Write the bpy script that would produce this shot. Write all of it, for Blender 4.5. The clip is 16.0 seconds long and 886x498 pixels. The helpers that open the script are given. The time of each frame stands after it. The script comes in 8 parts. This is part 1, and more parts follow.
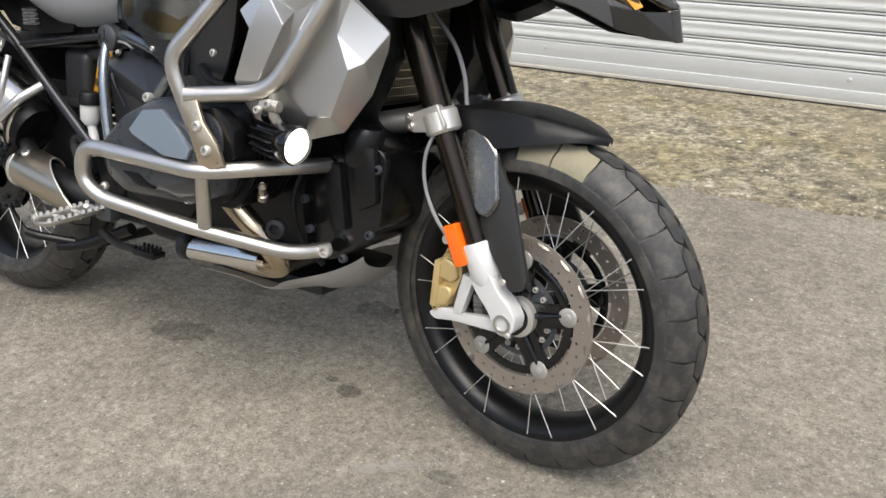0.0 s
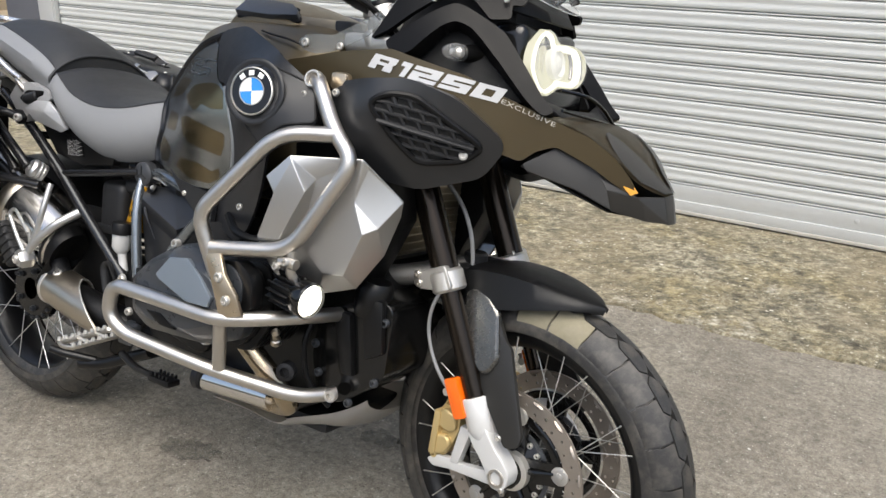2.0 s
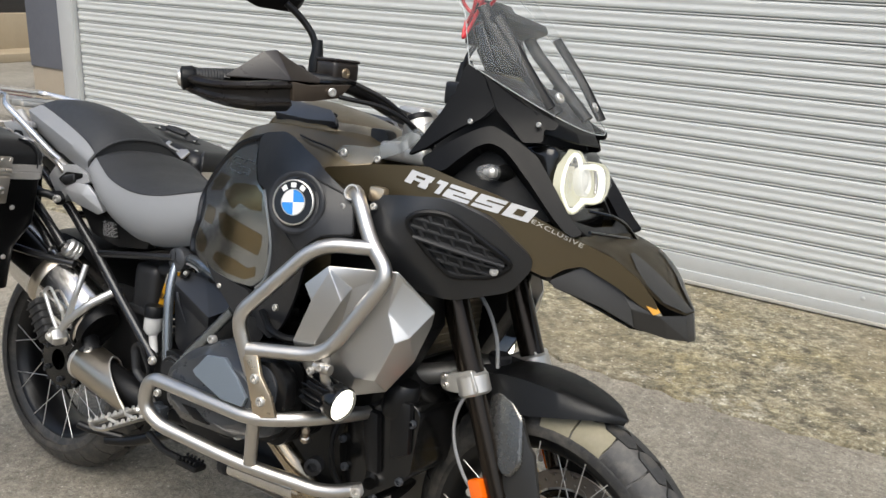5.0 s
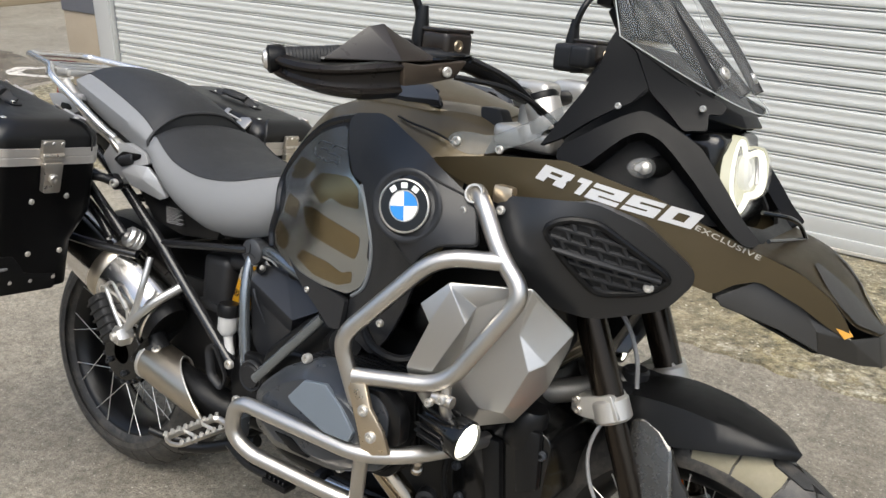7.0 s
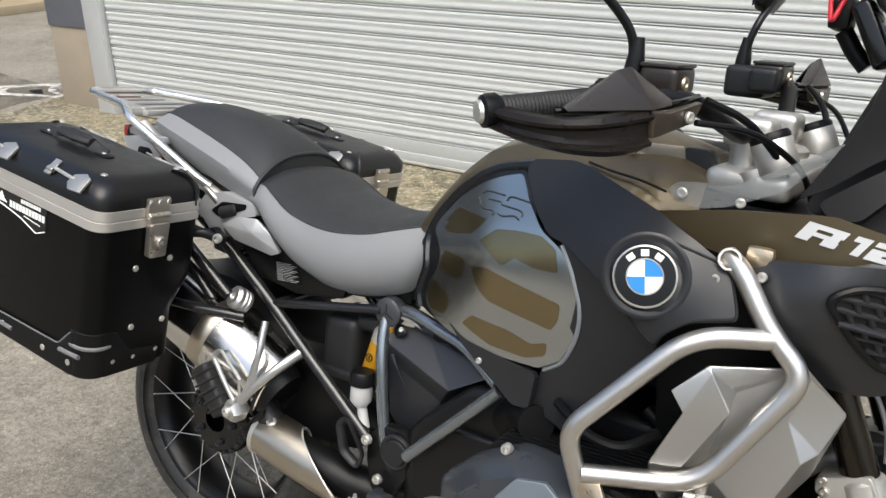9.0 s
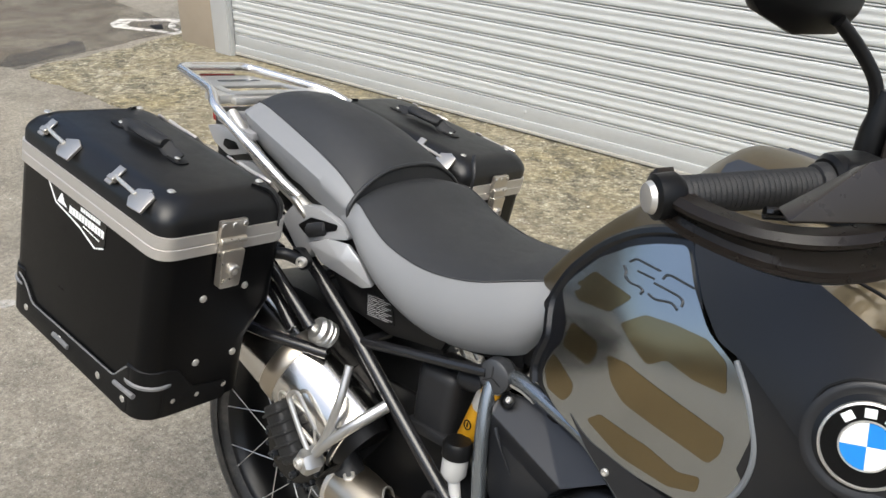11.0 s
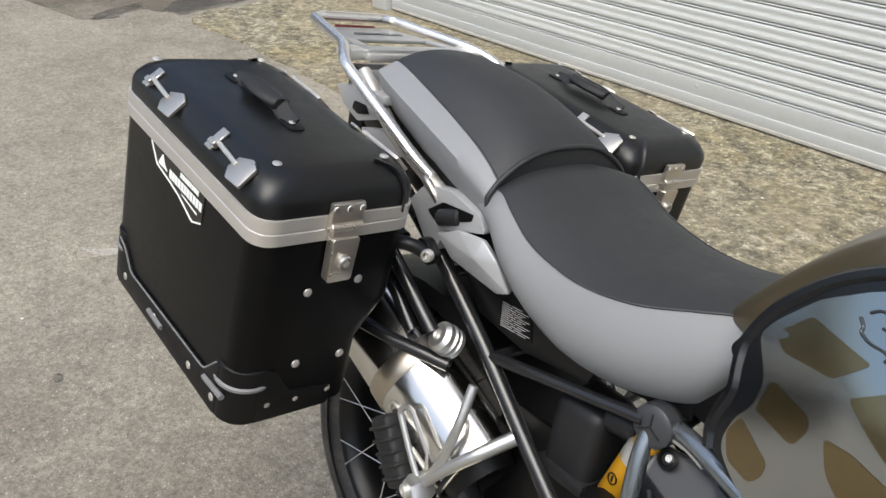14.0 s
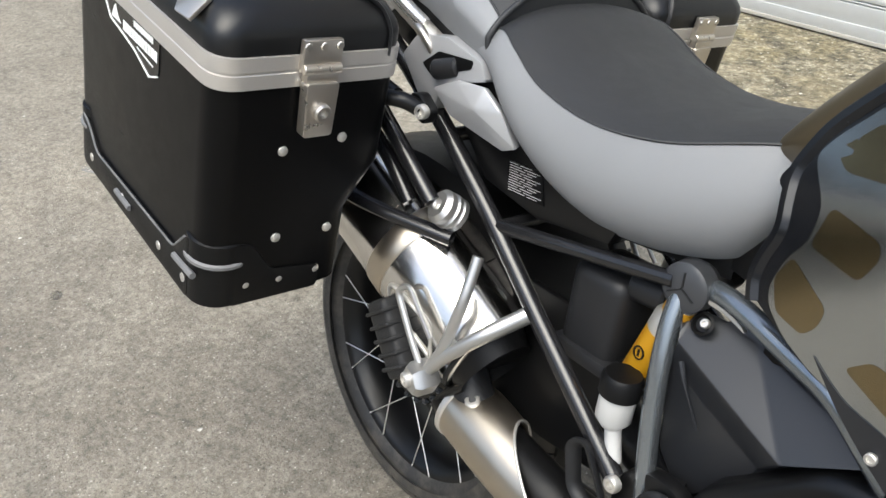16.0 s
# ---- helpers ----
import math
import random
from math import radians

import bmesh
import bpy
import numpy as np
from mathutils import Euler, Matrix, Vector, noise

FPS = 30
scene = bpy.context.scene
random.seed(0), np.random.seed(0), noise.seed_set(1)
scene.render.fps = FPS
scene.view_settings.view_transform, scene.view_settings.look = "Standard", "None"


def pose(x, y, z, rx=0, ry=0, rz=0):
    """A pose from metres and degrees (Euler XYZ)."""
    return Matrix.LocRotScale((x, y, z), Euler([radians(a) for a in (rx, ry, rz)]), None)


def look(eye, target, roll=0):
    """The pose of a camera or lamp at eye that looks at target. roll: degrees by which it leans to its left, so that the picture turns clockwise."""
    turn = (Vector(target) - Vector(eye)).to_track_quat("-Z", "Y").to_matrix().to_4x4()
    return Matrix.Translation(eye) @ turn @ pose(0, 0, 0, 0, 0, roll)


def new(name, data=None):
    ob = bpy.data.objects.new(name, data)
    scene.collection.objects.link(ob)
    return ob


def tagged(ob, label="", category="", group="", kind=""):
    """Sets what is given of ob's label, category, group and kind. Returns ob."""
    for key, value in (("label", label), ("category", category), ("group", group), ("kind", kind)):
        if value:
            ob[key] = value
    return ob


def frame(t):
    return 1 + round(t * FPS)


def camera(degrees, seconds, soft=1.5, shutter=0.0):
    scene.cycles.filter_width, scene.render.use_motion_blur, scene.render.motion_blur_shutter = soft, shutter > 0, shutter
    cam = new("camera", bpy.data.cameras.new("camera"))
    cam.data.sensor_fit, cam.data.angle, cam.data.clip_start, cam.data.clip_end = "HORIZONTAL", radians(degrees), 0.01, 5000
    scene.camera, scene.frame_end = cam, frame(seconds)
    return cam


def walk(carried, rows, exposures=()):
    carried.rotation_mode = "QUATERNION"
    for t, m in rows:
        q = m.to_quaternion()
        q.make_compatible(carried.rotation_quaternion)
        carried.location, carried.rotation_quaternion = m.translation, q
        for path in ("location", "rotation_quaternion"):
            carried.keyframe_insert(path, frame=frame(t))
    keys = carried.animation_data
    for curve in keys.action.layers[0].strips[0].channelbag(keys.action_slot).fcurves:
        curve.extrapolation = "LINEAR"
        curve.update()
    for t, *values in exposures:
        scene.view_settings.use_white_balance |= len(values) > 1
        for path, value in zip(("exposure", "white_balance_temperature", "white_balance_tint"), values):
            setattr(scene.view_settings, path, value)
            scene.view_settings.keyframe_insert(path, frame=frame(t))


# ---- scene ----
cam = camera(55.4, 16.0)
# the walk: one base pose and rows of its own small moves
METRES = 2.1743
BASE = pose(2.0537, -1.197, 1.1162, -26.536, 1.213, 30.27)
ROWS = [
    (0.0, 0.0, 0.0, 0.0, -0.0, 0.0, -0.0),
    (0.5, 0.0017, -0.0276, -0.0008, 0.57, 1.21, -1.29),
    (1.0, -0.0028, -0.0386, 0.0117, 0.84, 2.6, -2.17),
    (1.5, 0.0007, -0.0383, 0.0319, 1.02, 4.2, -2.76),
    (2.0, 0.0109, -0.0412, 0.0529, 1.08, 6.05, -3.05),
    (2.5, 0.0153, -0.0464, 0.0717, 1.02, 7.95, -3.2),
    (3.0, 0.0161, -0.0554, 0.0829, 0.77, 9.57, -3.33),
    (5.5, -0.0347, -0.0737, 0.117, 1.51, 7.7, -5.29),
    (6.0, -0.0521, -0.0493, 0.1383, 2.51, 5.84, -5.57),
    (6.5, -0.069, -0.0165, 0.1625, 3.29, 4.15, -5.03),
    (7.0, -0.0998, 0.0217, 0.1738, 3.05, 3.63, -3.92),
    (7.5, -0.1788, 0.0478, 0.1917, 0.12, 4.41, -1.87),
    (8.0, -0.2408, 0.0566, 0.2063, -1.46, 4.64, -0.5),
    (8.5, -0.267, 0.0781, 0.2129, -0.64, 4.15, -0.49),
    (11.0, -0.2964, 0.2342, 0.3093, 8.1, -1.07, -5.96),
    (11.5, -0.3402, 0.2667, 0.3338, 8.78, -1.5, -6.53),
    (12.0, -0.3687, 0.2825, 0.3367, 9.95, -2.02, -7.2),
    (12.5, -0.3672, 0.2982, 0.3405, 11.86, -2.7, -8.17),
    (13.0, -0.3452, 0.3214, 0.3536, 14.2, -3.5, -9.27),
    (13.5, -0.3309, 0.3371, 0.3501, 16.31, -4.2, -10.07),
    (14.0, -0.3252, 0.3507, 0.3281, 18.05, -4.91, -10.34),
    (14.5, -0.3151, 0.3621, 0.3072, 19.4, -5.75, -10.06),
    (15.0, -0.2984, 0.38, 0.2905, 20.22, -6.77, -9.5),
    (15.5, -0.2948, 0.3948, 0.2803, 20.75, -8.1, -8.81),
    (16.0, -0.3201, 0.419, 0.2764, 19.77, -9.2, -8.4),
]
walk(cam, [(t, BASE @ pose(METRES * x, METRES * y, METRES * z, 90 + pitch, roll, yaw)) for t, x, y, z, yaw, pitch, roll in ROWS], [(0.0, 0.64, 6500, 10), (1.5, 0.60, 6500, 10), (3.0, 0.49, 6500, 10), (5.5, 0.46, 6510, 8.8), (7.0, 0.53, 6520, 8.8), (8.5, 0.58, 6520, 8.6), (11.0, 0.60, 6500, 8.6), (12.5, 0.50, 6490, 9), (14.0, 0.55, 6440, 8.6), (16.0, 0.79, 6370, 7.6)])

# ---- world, sun, exposure ----
world = bpy.data.worlds.new("sky")
scene.world = world
world.use_nodes = True
wn = world.node_tree
sky = wn.nodes.new("ShaderNodeTexSky")
sky.sky_type, sky.sun_disc = "NISHITA", False
SUN_EL, SUN_AZ = radians(62), radians(150)
sky.sun_elevation, sky.sun_rotation, sky.dust_density, sky.air_density = SUN_EL, SUN_AZ, 4.5, 1.15
wn.links.new(sky.outputs[0], wn.nodes["Background"].inputs[0])
wn.nodes["Background"].inputs[1].default_value = 0.15
sun = bpy.data.lights.new("sun", "SUN")
sun.energy, sun.angle, sun.color = 1.9, radians(55), (0.955, 0.975, 0.935)
sun_ob = new("sun", sun)
# the sun stands behind the camera, high over the lane
sun_ob.matrix_world = look((math.cos(SUN_EL) * math.sin(SUN_AZ), math.cos(SUN_EL) * math.cos(SUN_AZ), math.sin(SUN_EL)), (0, 0, 0))

# ---- materials ----
MATS = {}


def nodes_of(name):
    m = bpy.data.materials.new(name)
    m.use_nodes = True
    t = m.node_tree
    return m, t, t.nodes["Principled BSDF"]


def noise_tex(t, coord, scale, detail=4.0, rough=0.55):
    n = t.nodes.new("ShaderNodeTexNoise")
    n.inputs["Scale"].default_value, n.inputs["Detail"].default_value, n.inputs["Roughness"].default_value = scale, detail, rough
    t.links.new(coord, n.inputs["Vector"])
    return n.outputs["Fac"]


def ramp(t, fac, stops):
    r = t.nodes.new("ShaderNodeValToRGB")
    e = r.color_ramp.elements
    while len(e) < len(stops):
        e.new(0.5)
    for el, (p, c) in zip(e, stops):
        el.position, el.color = p, (*c, 1.0) if len(c) == 3 else c
    t.links.new(fac, r.inputs["Fac"])
    return r.outputs["Color"]


def mixc(t, fac, a, b, mode="MIX"):
    m = t.nodes.new("ShaderNodeMix")
    m.data_type, m.blend_type = "RGBA", mode
    for sock, v in ((m.inputs[0], fac), (m.inputs[6], a), (m.inputs[7], b)):
        if isinstance(v, (int, float)):
            sock.default_value = v
        elif isinstance(v, tuple):
            sock.default_value = (*v, 1.0)
        else:
            t.links.new(v, sock)
    return m.outputs[2]


def mapr(t, fac, lo, hi):
    m = t.nodes.new("ShaderNodeMapRange")
    m.inputs["To Min"].default_value, m.inputs["To Max"].default_value = lo, hi
    t.links.new(fac, m.inputs["Value"])
    return m.outputs["Result"]


def bumpn(t, height, strength, dist, normal=None):
    b = t.nodes.new("ShaderNodeBump")
    b.inputs["Strength"].default_value, b.inputs["Distance"].default_value = strength, dist
    t.links.new(height, b.inputs["Height"])
    if normal is not None:
        t.links.new(normal, b.inputs["Normal"])
    return b.outputs["Normal"]


def objco(t, stretch=None):
    c = t.nodes.new("ShaderNodeTexCoord").outputs["Object"]
    if stretch:
        m = t.nodes.new("ShaderNodeMapping")
        m.inputs["Scale"].default_value = stretch
        t.links.new(c, m.inputs["Vector"])
        c = m.outputs["Vector"]
    return c


def mat(name, col, rough=0.5, metal=0.0, var=0.12, scale=9.0, fine=260.0, bump=0.15, bdist=0.0006, rvar=0.10, stretch=None, coat=0.0, spec=0.5, dust=0.0):
    """A surface of one paint: large stains, fine grain in the colour, gloss and relief, a little dust."""
    if name in MATS:
        return MATS[name]
    m, t, b = nodes_of(name)
    co = objco(t, stretch)
    big, small = noise_tex(t, co, scale, 5.0), noise_tex(t, co, fine, 3.0)
    dark, light = tuple(c * (1 - var) for c in col), tuple(min(1, c * (1 + var)) for c in col)
    c = mixc(t, mapr(t, big, 0.0, 1.0), dark, light)
    c = mixc(t, mapr(t, small, 0.0, 0.35 * var / 0.12 if var < 0.3 else 0.5), c, tuple(x * 0.75 for x in col))
    if dust:
        mask = ramp(t, noise_tex(t, co, 23.0, 8.0, 0.7), [(0.45, (0, 0, 0)), (0.75, (dust, dust, dust))])
        c = mixc(t, mask, c, (0.33, 0.29, 0.23))
    t.links.new(c, b.inputs["Base Color"])
    t.links.new(mapr(t, noise_tex(t, co, scale * 5, 6.0, 0.65), max(0.02, rough - rvar), min(1, rough + rvar)), b.inputs["Roughness"])
    b.inputs["Metallic"].default_value = metal
    b.inputs["Specular IOR Level"].default_value = spec
    b.inputs["Coat Weight"].default_value = coat
    if bump:
        t.links.new(bumpn(t, small, bump, bdist), b.inputs["Normal"])
    MATS[name] = m
    return m


BLACK = mat("black_plastic", (0.0045, 0.0045, 0.0047), 0.40, fine=900, bump=0.25, spec=0.22)
COWLB = mat("deep_black_plastic", (0.0030, 0.0030, 0.0032), 0.42, fine=900, bump=0.2, spec=0.17)
SATIN = mat("satin_black_paint", (0.005, 0.005, 0.0053), 0.34, fine=700, bump=0.05, spec=0.33)
GLOSS = mat("gloss_black", (0.004, 0.004, 0.004), 0.16, bump=0.02, rvar=0.05)
CHAR = mat("charcoal_plastic", (0.013, 0.0133, 0.0145), 0.44, fine=1100, bump=0.3, spec=0.36)
GREYP = mat("grey_engine_cover", (0.030, 0.0335, 0.039), 0.30, fine=900, bump=0.10, coat=0.25)
BLUEGREY = mat("blue_grey_insert", (0.20, 0.232, 0.268), 0.33, metal=0.45, fine=900, bump=0.08)
STEEL = mat("brushed_steel_tube", (0.60, 0.57, 0.525), 0.37, metal=1.0, var=0.08, fine=420, bump=0.12, rvar=0.08, stretch=(1, 1, 1))
ALU = mat("brushed_aluminium", (0.64, 0.63, 0.61), 0.36, metal=0.92, var=0.07, fine=500, bump=0.10, stretch=(1, 1, 14))
PLATEM = mat("satin_aluminium_plate", (0.55, 0.547, 0.535), 0.40, metal=1.0, var=0.03, fine=900, bump=0.04, rvar=0.03)
CASTALU = mat("cast_aluminium", (0.62, 0.60, 0.56), 0.40, metal=0.75, var=0.08, fine=700, bump=0.25)
SILVERP = mat("silver_paint", (0.60, 0.60, 0.59), 0.36, metal=0.2, var=0.05, fine=900, bump=0.1)
CHROME = mat("polished_chrome", (0.72, 0.70, 0.67), 0.10, metal=1.0, var=0.04, bump=0.03, rvar=0.05)
SATCHROME = mat("satin_stainless", (0.72, 0.70, 0.67), 0.17, metal=1.0, var=0.05, fine=500, bump=0.05, rvar=0.06)
TITAN = mat("titanium_shield", (0.52, 0.465, 0.385), 0.34, metal=1.0, var=0.08, fine=500, bump=0.1)
GOLD = mat("gold_anodised", (0.56, 0.43, 0.205), 0.42, metal=0.45, var=0.1, fine=600, bump=0.15)
BROWN = mat("bronze_brown_paint", (0.098, 0.076, 0.042), 0.40, metal=0.55, var=0.06, fine=1200, bump=0.05, coat=0.25)
TANKGREY = mat("grey_blue_tank_paint", (0.445, 0.465, 0.470), 0.23, metal=1.0, var=0.03, fine=1200, bump=0.02, rvar=0.02)
CAMO = mat("ochre_brown_print", (0.288, 0.231, 0.134), 0.24, metal=1.0, var=0.03, fine=900, bump=0.02, rvar=0.02)
TUBEB = mat("gloss_black_tube", (0.012, 0.012, 0.013), 0.20, var=0.1, fine=700, bump=0.04, rvar=0.08, spec=0.6)
FRAMEGREY = mat("grey_blue_frame_paint", (0.27, 0.295, 0.315), 0.26, metal=0.85, var=0.03, fine=700, bump=0.04, rvar=0.02)
RUBBER = mat("tyre_rubber", (0.026, 0.0255, 0.025), 0.50, var=0.25, scale=14, fine=420, bump=0.35, bdist=0.0012, dust=0.22)
GRIPRUB = mat("grip_rubber", (0.009, 0.009, 0.0095), 0.62, fine=600, bump=0.5, bdist=0.0015)
SEATTOP = mat("dark_grey_seat_vinyl", (0.0187, 0.0195, 0.0208), 0.55, var=0.08, fine=1400, bump=0.5, bdist=0.0006)
TRIMSIL = mat("silver_grey_trim", (0.40, 0.405, 0.415), 0.36, metal=0.35, var=0.05, fine=900, bump=0.08)
SEATSIDE = mat("light_grey_seat_vinyl", (0.200, 0.205, 0.212), 0.55, var=0.05, fine=1400, bump=0.35, bdist=0.0005)
ORANGE = mat("orange_reflector_lens", (0.85, 0.14, 0.005), 0.22, var=0.05, fine=300, bump=0.3, coat=0.5)
AMBER = mat("amber_lens", (0.72, 0.36, 0.06), 0.2, var=0.05, coat=0.4)
REDL = mat("red_lens", (0.35, 0.012, 0.012), 0.2, var=0.05, coat=0.5)
YELLOW = mat("yellow_shock_body", (0.58, 0.29, 0.012), 0.35, metal=0.3, var=0.05)
WHITEP = mat("white_plastic", (0.50, 0.50, 0.49), 0.4, var=0.04, bump=0.05)
WHITE = mat("white_print", (0.80, 0.80, 0.78), 0.45, var=0.02, bump=0)
BADGEBLUE = mat("blue_enamel", (0.02, 0.22, 0.62), 0.2, var=0.02, bump=0, coat=0.6)
BOXBLACK = mat("black_powder_coat", (0.0028, 0.0028, 0.003), 0.32, var=0.1, fine=1000, bump=0.22, bdist=0.0005, spec=0.15)
RADMAT = mat("radiator_core", (0.03, 0.027, 0.022), 0.5, metal=0.4, fine=500)
SHUT = mat("white_shutter_paint", (0.555, 0.568, 0.553), 0.42, var=0.05, scale=3, fine=120, bump=0.05, dust=0.10)
SHUTBAR = mat("shutter_bottom_bar", (0.50, 0.512, 0.505), 0.42, metal=0.2, var=0.07, scale=4, fine=160, dust=0.10)
POSTM = mat("shutter_guide_rail", (0.56, 0.57, 0.57), 0.4, metal=0.25, var=0.06, scale=5)
PILGREY = mat("blue_grey_wall_paint", (0.125, 0.13, 0.15), 0.75, var=0.16, scale=4, fine=60, bump=0.3, bdist=0.003)
PILTAN = mat("tan_concrete_plinth", (0.34, 0.285, 0.215), 0.85, var=0.16, scale=5, fine=90, bump=0.5, bdist=0.003, dust=0.2)
TANWALL = mat("tan_rendered_wall", (0.36, 0.29, 0.19), 0.85, var=0.2, scale=2.5, fine=60, bump=0.3, bdist=0.003, stretch=(1, 1, 0.3))
SEALM = mat("dusty_seal_strip", (0.42, 0.40, 0.355), 0.7, var=0.15, scale=6)
BAYSHADE = mat("bay_interior_shade", (0.035, 0.032, 0.028), 0.8, var=0.2)
LATCHM = mat("bare_latch_steel", (0.60, 0.555, 0.49), 0.30, metal=0.9, var=0.08, fine=400, bump=0.08)
BANDM = mat("anodised_band", (0.62, 0.59, 0.55), 0.38, metal=0.7, var=0.06, fine=500, bump=0.08)
REFLDARK = mat("dark_reflected_wall", (0.060, 0.055, 0.048), 0.85, var=0.2, scale=1.2, fine=30)
RED = mat("red_cable_sheath", (0.55, 0.02, 0.03), 0.4, var=0.05)


def emitter(name, col, strength, base=0.8):
    m, t, b = nodes_of(name)
    b.inputs["Base Color"].default_value = (base, base, base * 0.92, 1)
    b.inputs["Emission Color"].default_value = (*col, 1)
    b.inputs["Emission Strength"].default_value = strength
    return m


LEDW = emitter("lit_led_lens", (1.0, 0.95, 0.80), 2.5)
HEADP = emitter("lit_projector_lens", (1.0, 0.97, 0.80), 0.75, 0.5)
HEADL = emitter("lit_headlight_reflector", (1.0, 0.95, 0.62), 0.36, 0.16)


def glass(name, tint, rough=0.03, alpha=0.25):
    """Thin clear plastic: mostly see-through, with a sharp gloss."""
    m, t, b = nodes_of(name)
    b.inputs["Base Color"].default_value = (*tint, 1)
    b.inputs["Roughness"].default_value = rough
    b.inputs["Alpha"].default_value = alpha
    b.inputs["Specular IOR Level"].default_value = 0.35
    return m


SCREEN = glass("clear_screen_plastic", (0.55, 0.57, 0.57), 0.05, 0.09)
SCREENEDGE = glass("pale_screen_edge", (0.60, 0.62, 0.61), 0.25, 0.45)
SMOKE = glass("smoked_deflector_plastic", (0.20, 0.21, 0.21), 0.08, 0.34)
LENS = glass("clear_lamp_lens", (0.9, 0.9, 0.88), 0.05, 0.10)


def flecks(t, co, scale, share, size):
    """A mask of scattered specks: the share of cells that carry one, and its size in the cell."""
    v = t.nodes.new("ShaderNodeTexVoronoi")
    v.inputs["Scale"].default_value = scale
    t.links.new(co, v.inputs["Vector"])
    pick = ramp(t, v.outputs["Color"], [(1 - share, (0, 0, 0)), (min(1, 1 - share + 0.01), (1, 1, 1))])
    near = ramp(t, v.outputs["Distance"], [(size * 0.6, (1, 1, 1)), (size, (0, 0, 0))])
    return mixc(t, 1.0, pick, near, "MULTIPLY")


def warped(t, co, scale, amount):
    n = t.nodes.new("ShaderNodeTexNoise")
    n.inputs["Scale"].default_value, n.inputs["Detail"].default_value = scale, 5.0
    t.links.new(co, n.inputs["Vector"])
    m = t.nodes.new("ShaderNodeVectorMath")
    m.operation = "MULTIPLY_ADD"
    m.inputs[1].default_value = (amount, amount, amount)
    t.links.new(n.outputs["Color"], m.inputs[0])
    t.links.new(co, m.inputs[2])
    return m.outputs[0]


def asphalt():
    m, t, b = nodes_of("worn_grey_asphalt")
    co = objco(t)
    v = t.nodes.new("ShaderNodeTexVoronoi")
    v.inputs["Scale"].default_value = 260
    t.links.new(co, v.inputs["Vector"])
    stones = ramp(t, v.outputs["Color"], [(0.1, (0.205, 0.183, 0.147)), (0.5, (0.245, 0.222, 0.182)), (0.9, (0.285, 0.260, 0.217)), (0.985, (0.39, 0.37, 0.315))])
    grime = ramp(t, noise_tex(t, warped(t, co, 2.2, 0.25), 1.5, 8, 0.66), [(0.28, (0.68, 0.67, 0.65)), (0.48, (0.97, 0.97, 0.97)), (0.70, (1.22, 1.21, 1.19))])
    c = mixc(t, 1.0, stones, grime, "MULTIPLY")
    mid = noise_tex(t, co, 13, 10, 0.75)
    c = mixc(t, 1.0, c, ramp(t, mid, [(0.32, (0.72, 0.72, 0.71)), (0.68, (1.20, 1.20, 1.19))]), "MULTIPLY")
    scuff = ramp(t, noise_tex(t, objco(t, (0.9, 4.5, 1)), 4.0, 9, 0.8), [(0.66, (0, 0, 0)), (0.82, (0.5, 0.5, 0.5))])
    c = mixc(t, scuff, c, (0.40, 0.38, 0.34))
    c = mixc(t, flecks(t, warped(t, co, 90, 0.014), 66, 0.26, 0.22), c, (0.135, 0.121, 0.098))
    c = mixc(t, flecks(t, warped(t, co, 110, 0.010), 74, 0.24, 0.24), c, (0.43, 0.40, 0.345))
    c = mixc(t, flecks(t, warped(t, co, 70, 0.014), 27, 0.16, 0.13), c, (0.62, 0.60, 0.55))
    c = mixc(t, flecks(t, warped(t, co, 120, 0.010), 118, 0.30, 0.30), c, (0.125, 0.112, 0.090))
    c = mixc(t, flecks(t, warped(t, co, 150, 0.008), 135, 0.22, 0.26), c, (0.52, 0.49, 0.43))
    grit = noise_tex(t, co, 48, 6, 0.8)
    c = mixc(t, 1.0, c, ramp(t, grit, [(0.32, (0.56, 0.56, 0.56)), (0.50, (1.06, 1.06, 1.06)), (0.68, (1.52, 1.52, 1.50))]), "MULTIPLY")
    drag = ramp(t, noise_tex(t, objco(t, (0.5, 9.0, 1)), 2.2, 10, 0.72), [(0.60, (0, 0, 0)), (0.80, (0.34, 0.34, 0.34))])
    c = mixc(t, drag, c, (0.37, 0.35, 0.31))
    t.links.new(c, b.inputs["Base Color"])
    b.inputs["Roughness"].default_value = 0.80
    n = bumpn(t, v.outputs["Distance"], 0.25, 0.0015)
    n = bumpn(t, noise_tex(t, co, 85, 6, 0.72), 1.0, 0.009, n)
    t.links.new(bumpn(t, mid, 0.3, 0.005, n), b.inputs["Normal"])
    return m


